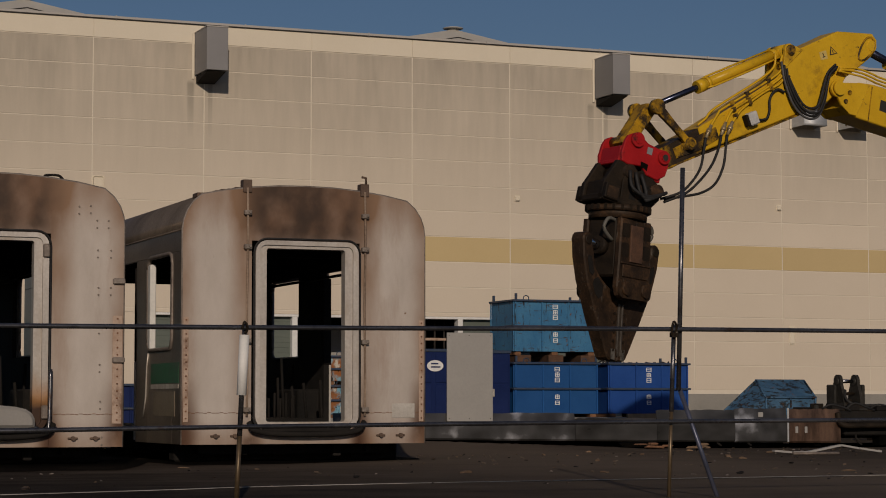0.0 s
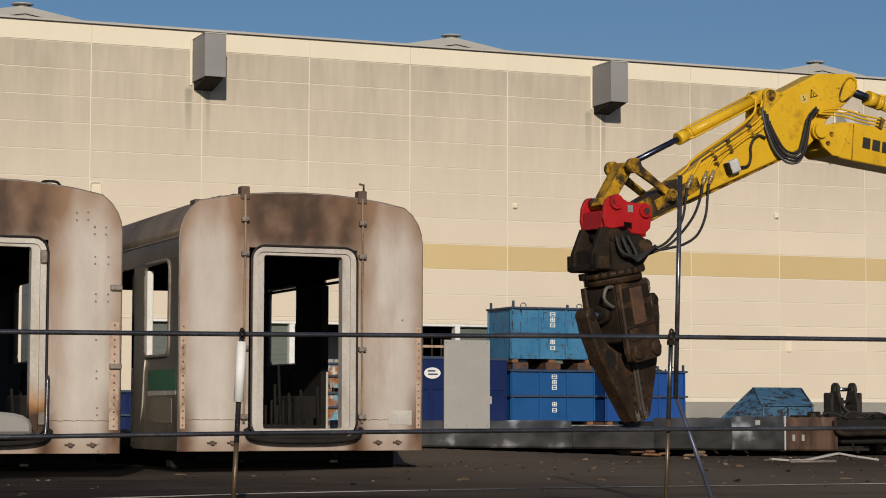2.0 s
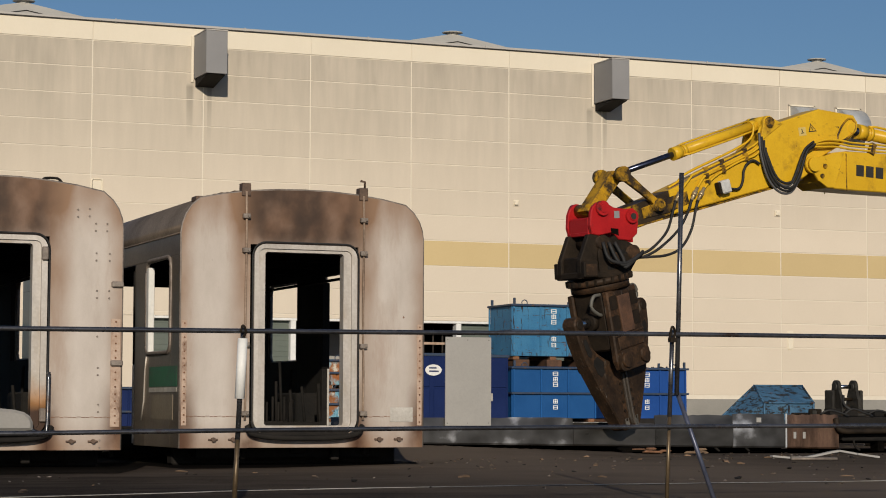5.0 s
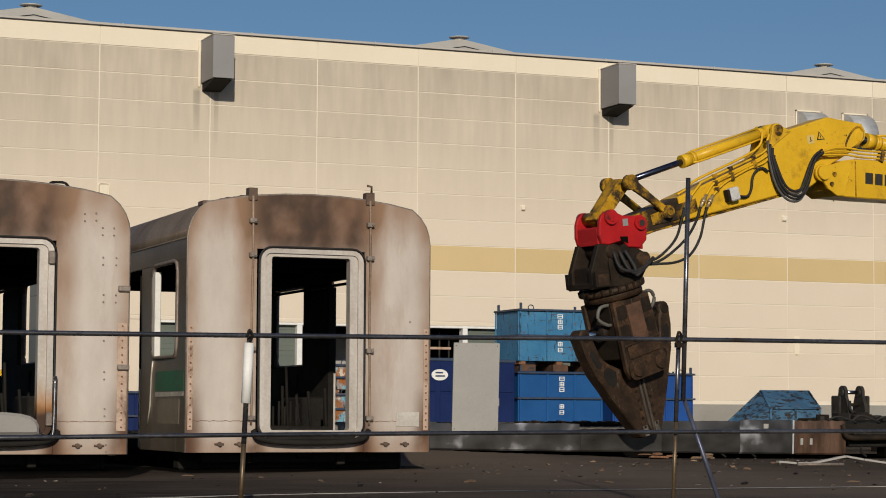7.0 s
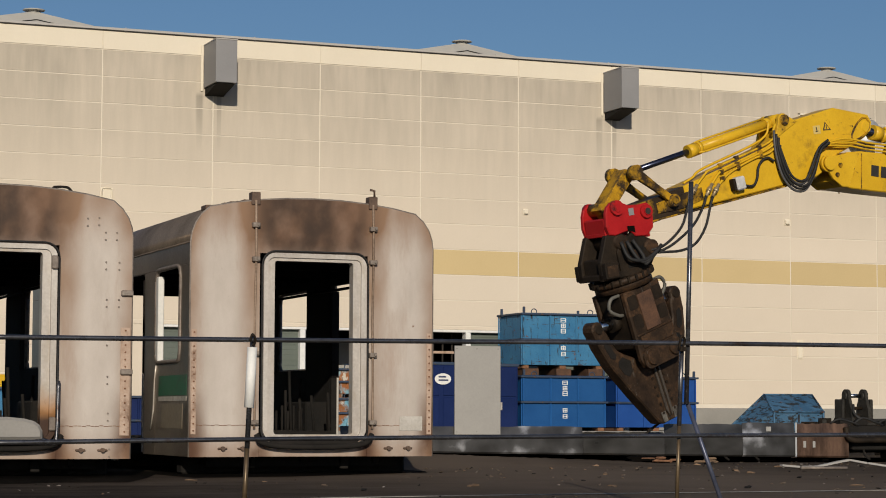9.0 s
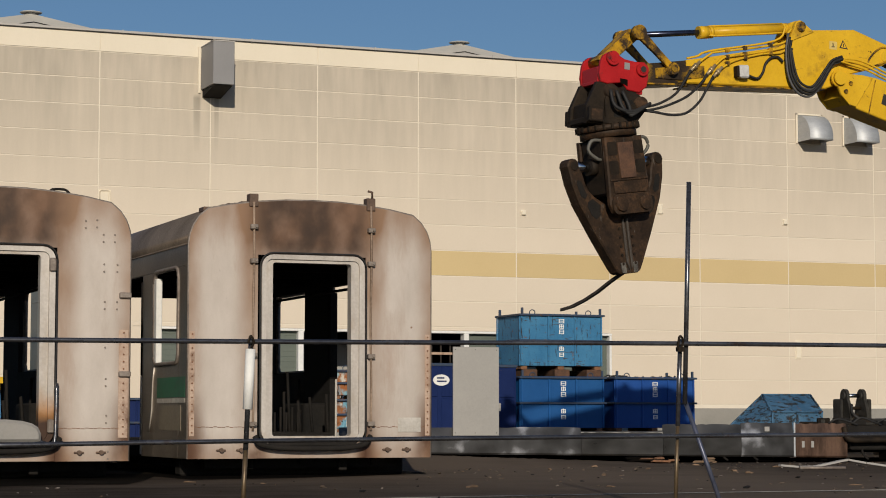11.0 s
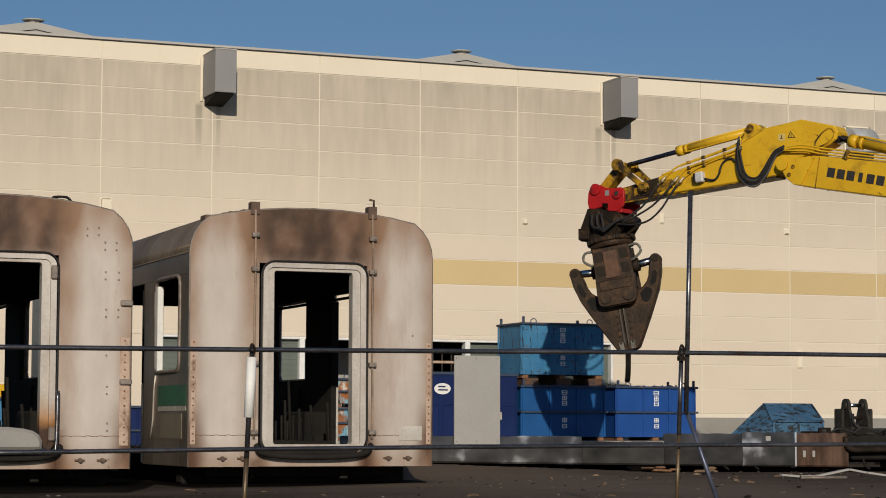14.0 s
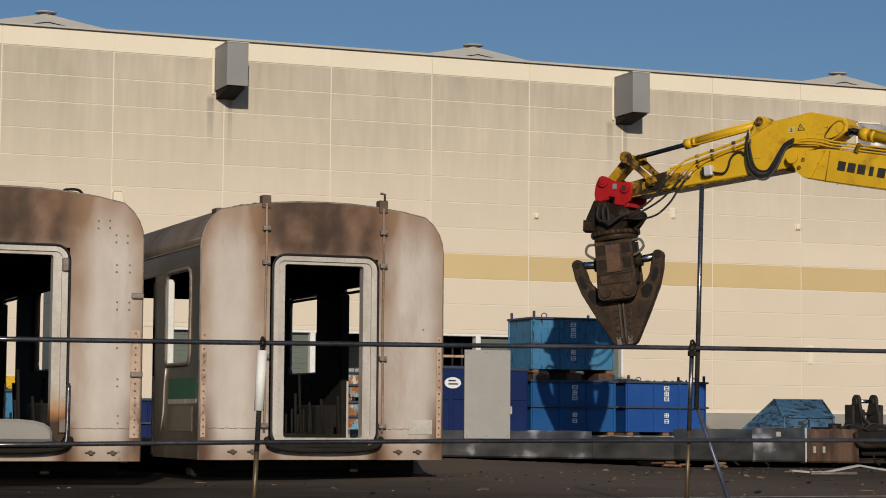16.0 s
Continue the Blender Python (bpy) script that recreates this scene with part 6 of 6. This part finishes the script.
# ---- stripped underframe that the shear is cutting ----
DY = 27.55


def build_underframe():
    d = thing("carriage_underframe", "stripped steel carriage underframe with pale-blotched cut skirts", "carriage underframe", pose(0, DY, 0))
    for x0, x1, z1, mat, lab in ((9.6, 13.22, 0.51, "deckbright", "creased side skirt with sheen painted as pale blotches"), (13.225, 14.52, 0.43, "deck", "cut-down side skirt"),
                                 (14.525, 15.80, 0.55, "deck", "dull grey side skirt"), (15.805, 16.68, 0.57, "deckbright", "creased side skirt with sheen painted as pale blotches"), (16.715, 17.60, 0.56, "deckrust", "scorched rusty skirt end")):
        bm = B()
        n = 16
        rows = []
        for i in range(n + 1):
            xx = x0 + (x1 - x0) * i / n
            wv = 0.002 * math.sin(xx * 5.3) + 0.0015 * math.sin(xx * 13.1)
            zb = 0.15 - (xx - 10.93) * 0.0138
            torn = 0.014 * abs(math.sin(xx * 17.0) * math.sin(xx * 5.1))
            rows.append([bm.verts.new((xx, yy + wv, zz)) for yy, zz in ((0.02, zb), (0.0, zb + 0.02), (0.0, 0.36), (0.010, 0.385), (0.034, z1 - torn))])
        for a, b in zip(rows, rows[1:]):
            for k in range(4):
                bm.faces.new((a[k], b[k], b[k + 1], a[k + 1]))
        bmesh.ops.recalc_face_normals(bm, faces=bm.faces)
        bmesh.ops.solidify(bm, geom=bm.faces[:], thickness=-0.012)
        part("side_skirt", bm, mat, d, lab)
    bm = B()
    box(bm, (16.684, -0.016, 0.07), (16.711, -0.004, 0.57), 0.003)
    part("joint_strip", bm, "galv", d, "pale joint strip")
    bm = B()
    box(bm, (9.6, 0.05, 0.30), (17.5, 2.6, 0.33))
    part("floor_plate", bm, "deck", d)
    for k in range(14):
        bm = B()
        box(bm, (9.7 + k * 0.58, 0.06, 0.14), (9.8 + k * 0.58, 2.58, 0.298))
        part("cross_member", bm, "dark", d)
    bm = B()
    box(bm, (9.6, 1.2, 0.10), (19.4, 1.4, 0.294))
    part("centre_sill", bm, "dark", d)
    bm = B()
    box(bm, (9.6, 2.6, 0.12), (17.5, 2.63, 0.37))
    part("far_skirt", bm, "deck", d)
    for k in range(30):
        bm = B()
        xx = 13.3 + k * 0.14 if k < 16 else 16.0 + (k - 16) * 0.13
        box(bm, (xx, 2.3, 0.33), (xx + 0.095, 2.5, 0.395 + 0.02 * ((k * 7) % 3) / 3), 0.012)
        part("spring_block", bm, "jawblack", d)
    # end with buffer pipe, brackets and legs
    bm = B()
    tube(bm, arc_pts([(17.55, -0.02, 0.50), (17.56, -0.06, 0.36), (17.66, -0.08, 0.31), (18.0, -0.08, 0.31), (19.6, -0.08, 0.33)], 6), 0.045, 8)
    part("buffer_pipe", bm, "jawblack", d)
    bm = B()
    box(bm, (17.6, 0.02, 0.34), (19.8, 1.1, 0.52), 0.02)
    box(bm, (17.7, 0.04, 0.16), (19.8, 0.5, 0.30), 0.02)
    part("end_frame", bm, "dark", d)
    rnd = random.Random(12)
    for k in range(16):
        x0, y0 = rnd.uniform(17.2, 19.4), rnd.uniform(0.15, 1.0)
        hh = rnd.uniform(0.03, 0.12)
        bm = B()
        box(bm, (x0, y0, 0.525), (x0 + rnd.uniform(0.06, 0.35), y0 + rnd.uniform(0.05, 0.2), 0.525 + hh), 0.012)
        part("bracket_stub", bm, rnd.choice(("dark", "jawblack", "lugsteel")), d)
    for k in range(5):
        x0 = 17.3 + k * 0.42
        bm = B()
        tube(bm, arc_pts([(x0, 0.02, 0.56), (x0 + 0.12, -0.03, 0.62 + 0.02 * (k % 2)), (x0 + 0.34, -0.02, 0.58), (x0 + 0.5, 0.02, 0.53)], 5), 0.016, 6)
        part("loose_cable", bm, "rubber", d)
    bm = B()
    box(bm, (17.72, -0.05, 0.35), (19.7, 0.01, 0.40), 0.012)
    part("end_rail", bm, "lugsteel", d, "grey steel end rail")
    for x0, hh in ((17.2, 0.10), (18.35, 0.14), (18.8, 0.12)):
        bm = B()
        box(bm, (x0, 0.08, 0.0), (x0 + 0.12, 0.3, hh + 0.05), 0.012)
        part("end_foot", bm, "oil", d)
    for x0 in (15.5, 16.0, 17.9, 18.9):
        bm = B()
        tube(bm, arc_pts([(x0, 0.06, 0.20), (x0 + 0.02, 0.05, 0.09), (x0 + 0.10, 0.04, 0.02)], 4), 0.018, 6)
        part("hanger", bm, "dark", d)
    for xx in (16.82, 16.98):
        bm = B()
        box(bm, (xx, -0.012, 0.20), (xx + 0.05, -0.002, 0.30), 0.004)
        part("tab", bm, "sheetgrey", d)
    bm = B()
    box(bm, (16.2, -0.004, 0.44), (16.28, 0.03, 0.51), 0.003)
    part("tab", bm, "sheetgrey", d)
    return d


underframe = build_underframe()
# black bar added to fill the shaded gap under the underframe
sl_ = thing("gap_fill_bar", "black bar added to fill the shaded gap under the underframe", "sleeper", pose(9.6, DY + 0.62, 0))
bm = B()
box(bm, (0, 0, 0), (7.4, 0.22, 0.139), 0.015)
part("sleeper", bm, "oil", sl_)
# shade under the underframe, painted as a black ground patch
bm = B()
shade_ring = [(12.9, DY + 0.5), (13.6, DY + 0.1), (14.5, DY - 0.15), (15.6, DY - 0.55), (16.9, DY - 0.85), (18.2, DY - 0.7), (19.6, DY - 0.3), (19.6, DY + 2.2), (12.9, DY + 2.2)]
bm.faces.new([bm.verts.new((x_, y_, 0.004)) for x_, y_ in shade_ring])
bmesh.ops.solidify(bm, geom=bm.faces[:], thickness=0.003)
tagged(part("oil_stain", bm, "oil"), "black patch painted for the shade under the stripped underframe", "stain", kind="structure")
for bx_, bw_ in ((16.12, 0.34), (17.05, 0.30), (12.0, 0.3), (10.2, 0.3), (14.6, 0.2)):
    for by_ in (0.15, 2.0):
        sb_ = thing("support_block", "black block under the stripped underframe", "block", pose(bx_, DY + by_, 0), group="underframe blocks")
        bm = B()
        box(bm, (0, 0, 0.0), (bw_, 0.42, 0.139), 0.02)
        part("block", bm, "oil", sb_)
bm = B()
box(bm, (11.25, -0.035, 0.392), (11.94, -0.012, 1.62), 0.004)
gp_ = part("upright_sheet", bm, "sheetgrey", underframe, "pale grey flat metal sheet standing on the skirt")
for rx_ in (11.28, 11.58, 11.90):
    for rz_ in (1.58, 0.43):
        part("rivet", rod(B(), (rx_, -0.036, rz_), (rx_, -0.040, rz_), 0.006, 6), "dark", gp_)


def coupler():
    """Black lugged attachment on a steel sled."""
    c = thing("machine_attachment", "black pin-lugged machine attachment on a steel sled", "machine part", pose(20.02, 31.6, 0))
    c.scale = (0.82, 0.9, 0.96)
    bm = B()
    box(bm, (-0.55, -0.5, 0.50), (1.9, 0.6, 0.60), 0.02)
    box(bm, (-0.45, -0.4, 0.0), (-0.3, 0.5, 0.50), 0.01)
    box(bm, (1.2, -0.4, 0.0), (1.4, 0.5, 0.50), 0.01)
    part("sled", bm, "jawblack", c)
    for x in (0.09, 0.50):
        bm = B()
        a = [(-0.30, 0.6), (-0.27, 0.82), (-0.19, 1.0)] + [(-0.07 + 0.12 * math.cos(radians(w)), 1.06 + 0.12 * math.sin(radians(w))) for w in range(170, -11, -30)] + [(0.12, 0.86), (0.16, 0.6)]
        nv = len(a)
        va = [bm.verts.new((x, y, z)) for y, z in a]
        vb = [bm.verts.new((x + 0.07, y, z)) for y, z in a]
        bm.faces.new(va)
        bm.faces.new(vb[::-1])
        for i in range(nv):
            bm.faces.new((va[i], vb[i], vb[(i + 1) % nv], va[(i + 1) % nv]))
        bmesh.ops.recalc_face_normals(bm, faces=bm.faces)
        part("lug", bm, "lugsteel", c)
        part("lug_boss", rod(B(), (x - 0.03, -0.07, 1.06), (x + 0.10, -0.07, 1.06), 0.075, 14), "lugsteel", c)
    for x0, x1 in ((-0.06, 0.0), (0.62, 0.69)):
        bm = B()
        box(bm, (x0, -0.2, 0.6), (x1, 0.1, 1.0), 0.02)
        part("cheek", bm, "lugsteel", c)
    for z, r, mat in ((1.06, 0.035, "chrome"), (0.84, 0.03, "jawblack")):
        bm = B()
        rod(bm, (0.16, -0.06, z), (0.50, -0.06, z), r, 10)
        part("cross_pin", bm, mat, c)
    bm = B()
    box(bm, (0.16, -0.05, 0.6), (0.48, 0.05, 0.74), 0.02)
    part("web", bm, "jawblack", c)
    bm = B()
    tube(bm, arc_pts([(0.16, -0.25, 0.9), (0.12, -0.32, 0.76), (0.22, -0.4, 0.66), (0.45, -0.42, 0.63), (0.8, -0.4, 0.63)], 5), 0.03, 7)
    part("hose", bm, "rubber", c)


coupler()

# ---- pipe fence between camera and yard ----
FY = 13.0


def build_fence():
    f = thing("pipe_fence", "dull steel tube fence of two rails on leaning posts", "fence")
    rail = part("top_rail", tube(B(), arc_pts([(2.017, 13.0, 1.102), (3.944, 13.0, 1.113), (5.369, 13.0, 1.125), (6.986, 13.0, 1.14), (9.358, 13.0, 1.149)], 5), 0.0155, 10), "pipe", f)
    low = part("lower_rail", tube(B(), arc_pts([(2.028, 13.0, 0.466), (3.912, 13.0, 0.489), (5.369, 13.0, 0.501), (6.95, 13.0, 0.511), (9.345, 13.0, 0.52)], 5), 0.0145, 10), "pipe", f)
    p0, p1 = Vector((3.95, 13.03, 1.135)), Vector((3.902, 13.03, 0.075))
    foot = p1 + (p1 - p0) * (p1.z / (p0.z - p1.z))
    waist = p0 + (foot - p0) * 0.62
    part("post", rod(B(), p0, waist, 0.017, 10), "pipe", f)
    part("post_foot", rod(B(), waist, foot, 0.0165, 10), "brasspipe", f, "rusty lower end of the post")
    bm = B()
    rod(bm, (3.946, 13.03, 1.067), (3.929, 13.03, 0.687), 0.032, 12)
    part("sleeve", bm, "white", f, "white plastic sleeve on the post")
    bm = B()
    tube(bm, arc_pts([(3.916, 12.98, 1.101), (3.928, 12.97, 1.147), (3.953, 12.98, 1.109), (3.941, 13.0, 1.074)], 5), 0.008, 6)
    part("wire_tie", bm, "jawblack", f)
    q0, q1 = Vector((7.09, 13.04, 2.257)), Vector((7.043, 13.04, 0.726))
    part("tall_pole", rod(B(), q0, q1, 0.0165, 10), "pipe", f, "tall dark steel pole")
    r0, r1 = Vector((7.012, 13.04, 1.175)), Vector((6.963, 13.04, 0.028))
    foot = r1 + (r1 - r0) * (r1.z / (r0.z - r1.z))
    mid = r0 + (r1 - r0) * 0.52
    part("post", rod(B(), r0, mid, 0.0155, 10), "pipe", f)
    part("post_foot", rod(B(), mid, foot, 0.014, 10), "brasspipe", f, "rusty lower end of the post")
    bm = B()
    tube(bm, arc_pts([(6.957, 12.98, 1.095), (6.965, 12.96, 1.187), (7.001, 12.98, 1.157), (6.99, 13.0, 1.088)], 5), 0.009, 6)
    box(bm, (6.967, 12.99, 1.118), (7.018, 13.02, 1.085))
    part("clamp", bm, "jawblack", f)
    s0, s1 = Vector((7.055, 13.07, 0.765)), Vector((7.247, 12.9, 0.029))
    foot = s1 + (s1 - s0) * (s1.z / (s0.z - s1.z))
    part("brace", rod(B(), s0, foot, 0.016, 10), "pipeblue", f, "blue-grey slanting brace")


build_fence()


# ---- litter on the asphalt ----
def litter():
    rnd = random.Random(21)
    bm = B()
    for k in range(560):
        x, y = rnd.uniform(3, 19), rnd.uniform(15.5, 27.2)
        if k > 300:
            x, y = rnd.uniform(9.2, 18.5), rnd.gauss(25.2, 1.2)
            if y > 27.3:
                continue
        if x < 9.0 and y > 21.8:
            continue
        s = rnd.uniform(0.006, 0.020) * (2.0 if rnd.random() < 0.06 else 0.8)
        m = Matrix.Translation((x, y, s * 0.25)) @ Euler((rnd.uniform(-0.4, 0.4), rnd.uniform(-0.4, 0.4), rnd.uniform(0, 6))).to_matrix().to_4x4() @ Matrix.Diagonal((s * rnd.uniform(1, 2.5), s, s * 0.5, 1))
        r = bmesh.ops.create_icosphere(bm, subdivisions=1, radius=1, matrix=m)
        mi = rnd.choice((0, 0, 0, 0, 1, 2, 2, 3))
        for v in r["verts"]:
            v.co += Vector((rnd.uniform(-1, 1), rnd.uniform(-1, 1), rnd.uniform(-0.5, 0.5))) * s * 0.3
            for f_ in v.link_faces:
                f_.material_index = mi
    # shadow at the burnt carriage ends, painted as a black ground patch
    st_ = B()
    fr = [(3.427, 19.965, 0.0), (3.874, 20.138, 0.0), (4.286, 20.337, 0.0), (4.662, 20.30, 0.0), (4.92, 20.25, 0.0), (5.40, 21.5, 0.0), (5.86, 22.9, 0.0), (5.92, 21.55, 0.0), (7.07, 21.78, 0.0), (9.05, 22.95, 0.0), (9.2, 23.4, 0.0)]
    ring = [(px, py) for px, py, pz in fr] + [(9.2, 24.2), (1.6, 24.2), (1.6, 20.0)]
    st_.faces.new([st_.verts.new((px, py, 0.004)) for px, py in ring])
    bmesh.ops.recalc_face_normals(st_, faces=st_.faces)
    tagged(part("soot_stain", st_, "oil"), "black shadow patch painted on the asphalt", "stain", kind="structure")
    tagged(part("yard_litter", bm, ["asphalt", "wood", "dark", "clampgrey"]), "scattered grit, chips and leaves on the asphalt", "litter", kind="stuff")
    spots = [(11.442, 26.708, 0.0), (11.583, 26.651, 0.0), (10.582, 21.476, 0.0), (12.309, 25.262, 0.0), (14.014, 25.658, 0.0), (14.649, 26.574, 0.0), (12.937, 22.73, 0.0), (14.02, 27.242, 0.0),
             (6.376, 18.761, 0.0), (3.16, 15.981, 0.0), (8.894, 17.91, 0.0), (12.879, 26.895, 0.0), (7.646, 18.243, 0.0), (12.567, 21.728, 0.0), (12.378, 19.3, 0.0), (11.261, 17.49, 0.0), (5.666, 20.749, 0.0), (14.128, 23.176, 0.0)]
    for i, (x, y, z) in enumerate(spots):
        w = thing("wood_scrap", "splintered piece of pale board on the asphalt", "wood scrap", pose(x, y, 0.0, 0, 0, rnd.uniform(0, 180)), group="board splinters")
        bm = B()
        l, b_, h = rnd.uniform(0.06, 0.15), rnd.uniform(0.03, 0.06), rnd.uniform(0.008, 0.02)
        o = [(-l / 2, 0), (l / 2, 0), (l / 2 * 0.8, h), (0.1 * l, h * 1.4), (-l / 2 * 0.9, h * 0.7)]
        plate(bm, o, -b_ / 2, b_ / 2, bevel=0.003)
        part("splinter", bm, "wood", w)
    m = thing("bent_trim", "long bent pale metal trim on the asphalt", "scrap metal", pose((13.901, 23.268, 0.0)[0], (13.901, 23.268, 0.0)[1], 0))
    bm = B()
    pts = [(0, 0.0, 0.05), (0.25, 0.0, 0.03), (0.5, 0.0, 0.03), (0.85, 0.05, 0.09), (1.0, 0.05, 0.11), (1.25, 0.02, 0.07), (1.55, 0.0, 0.03)]
    for (xa, ya, za), (xb, yb, zb) in zip(pts, pts[1:]):
        r = bmesh.ops.create_cube(bm, size=1, matrix=Matrix.Translation(((xa + xb) / 2, (ya + yb) / 2, (za + zb) / 2)) @ Euler((0, -math.atan2(zb - za, xb - xa), 0)).to_matrix().to_4x4() @ Matrix.Diagonal((math.hypot(xb - xa, zb - za) + 0.02, 0.07, 0.024, 1)))
    part("trim_bar", bm, "sheetgrey", m)
    bm = B()
    rod(bm, (0.15, -0.2, 0.02), (0.75, -0.3, 0.02), 0.02, 6)
    part("loose_rod", bm, "clampgrey", m)
    for x, y, mat, label, size in ((13.80, 26.75, "oil", "black torn rubber sheet beside the underframe", 0.62), (13.95, 26.60, "rust", "broken rust-brown boards by the underframe", 0.30), (14.42, 26.20, "wood", "splintered pale boards by the underframe", 0.26)):
        h = thing("board_pile", label, "wood scrap", pose(x, y, 0))
        for k in range(5):
            l, w_ = size * rnd.uniform(0.45, 1.0), size * rnd.uniform(0.12, 0.28)
            bm = B()
            o = [(-l / 2, 0), (l * 0.42, 0), (l / 2, 0.012), (l * 0.36, 0.026), (-l * 0.40, 0.030), (-l / 2, 0.016)]
            plate(bm, o, -w_ / 2, w_ / 2, bevel=0.004)
            part("board", bm, mat, h, m=pose(rnd.uniform(-0.15, 0.2), rnd.uniform(-0.12, 0.12), 0.012 + 0.014 * k, rnd.uniform(-8, 8), rnd.uniform(-5, 5), rnd.uniform(-40, 40)))


litter()


# ---- what moves ----
def motions():
    rows = {k: [] for k in ("house", "boom", "stick", "bracket", "barrel", "rod", "link_a", "link_b", "sbarrel", "srod", "bbarrel", "brod", "shear")}
    base = Matrix.Translation((*PIVOT, 0))
    held_rows = []
    for t, th, be, ph, ps, spin in ARM:
        sw = swing_pose(th)
        boom, stick, bracket = chain(th, be, ph, ps)
        k = link_pin(stick, bracket, sw)
        c, s, q = stick @ C_PIN, stick @ S_PIN, bracket @ Q_PIN
        r, m = stick @ R_PIN, boom @ M_PIN
        bf, bt = sw @ Vector((0.75, 0, 1.25)), boom @ Vector((2.7, 0, 1.2))
        shear = bracket @ SHEAR @ pose(0, 0, 0, 0, 0, spin)
        for name, mat in (("house", sw), ("boom", boom), ("stick", stick), ("bracket", bracket), ("barrel", aimed(c, k, sw)), ("rod", aimed(k, c, sw)),
                          ("link_a", aimed(s, k, sw)), ("link_b", aimed(q, k, sw)), ("sbarrel", aimed(m, r, sw)), ("srod", aimed(r, m, sw)),
                          ("bbarrel", aimed(bf, bt, sw)), ("brod", aimed(bt, bf, sw)), ("shear", shear)):
            rows[name].append((t, mat))
        held_rows.append((t, base @ shear @ pose(0.02, 0, -2.12, 0, 0, -75)))
    for name, rr in rows.items():
        walk(ARM_PARTS[name], rr)
    rock = [(0.0, 0.0), (4.2, 0.0), (5.2, 0.6), (6.2, 2.9), (7.7, 3.1), (8.2, 1.5), (8.5, 0.0), (16.0, 0.0)]
    walk(underframe, [(t, pose(0, DY, -0.004 * a, a, 0, 0)) for t, a in rock])
    lying = pose(14.3, 27.9, 0.44, 90, 0, 20)
    dropped = [(14.65, pose(19.35, 37.2, 1.05, 60, 20, 30)), (14.9, pose(19.35, 37.2, 0.12, 90, 20, 40)), (16.0, pose(19.35, 37.2, 0.12, 90, 20, 40))]
    lift = [(0.0, lying), (8.4, lying)]
    walk(scrap, lift + [(t, m) for t, m in held_rows if 8.9 < t < 14.45] + dropped)


motions()
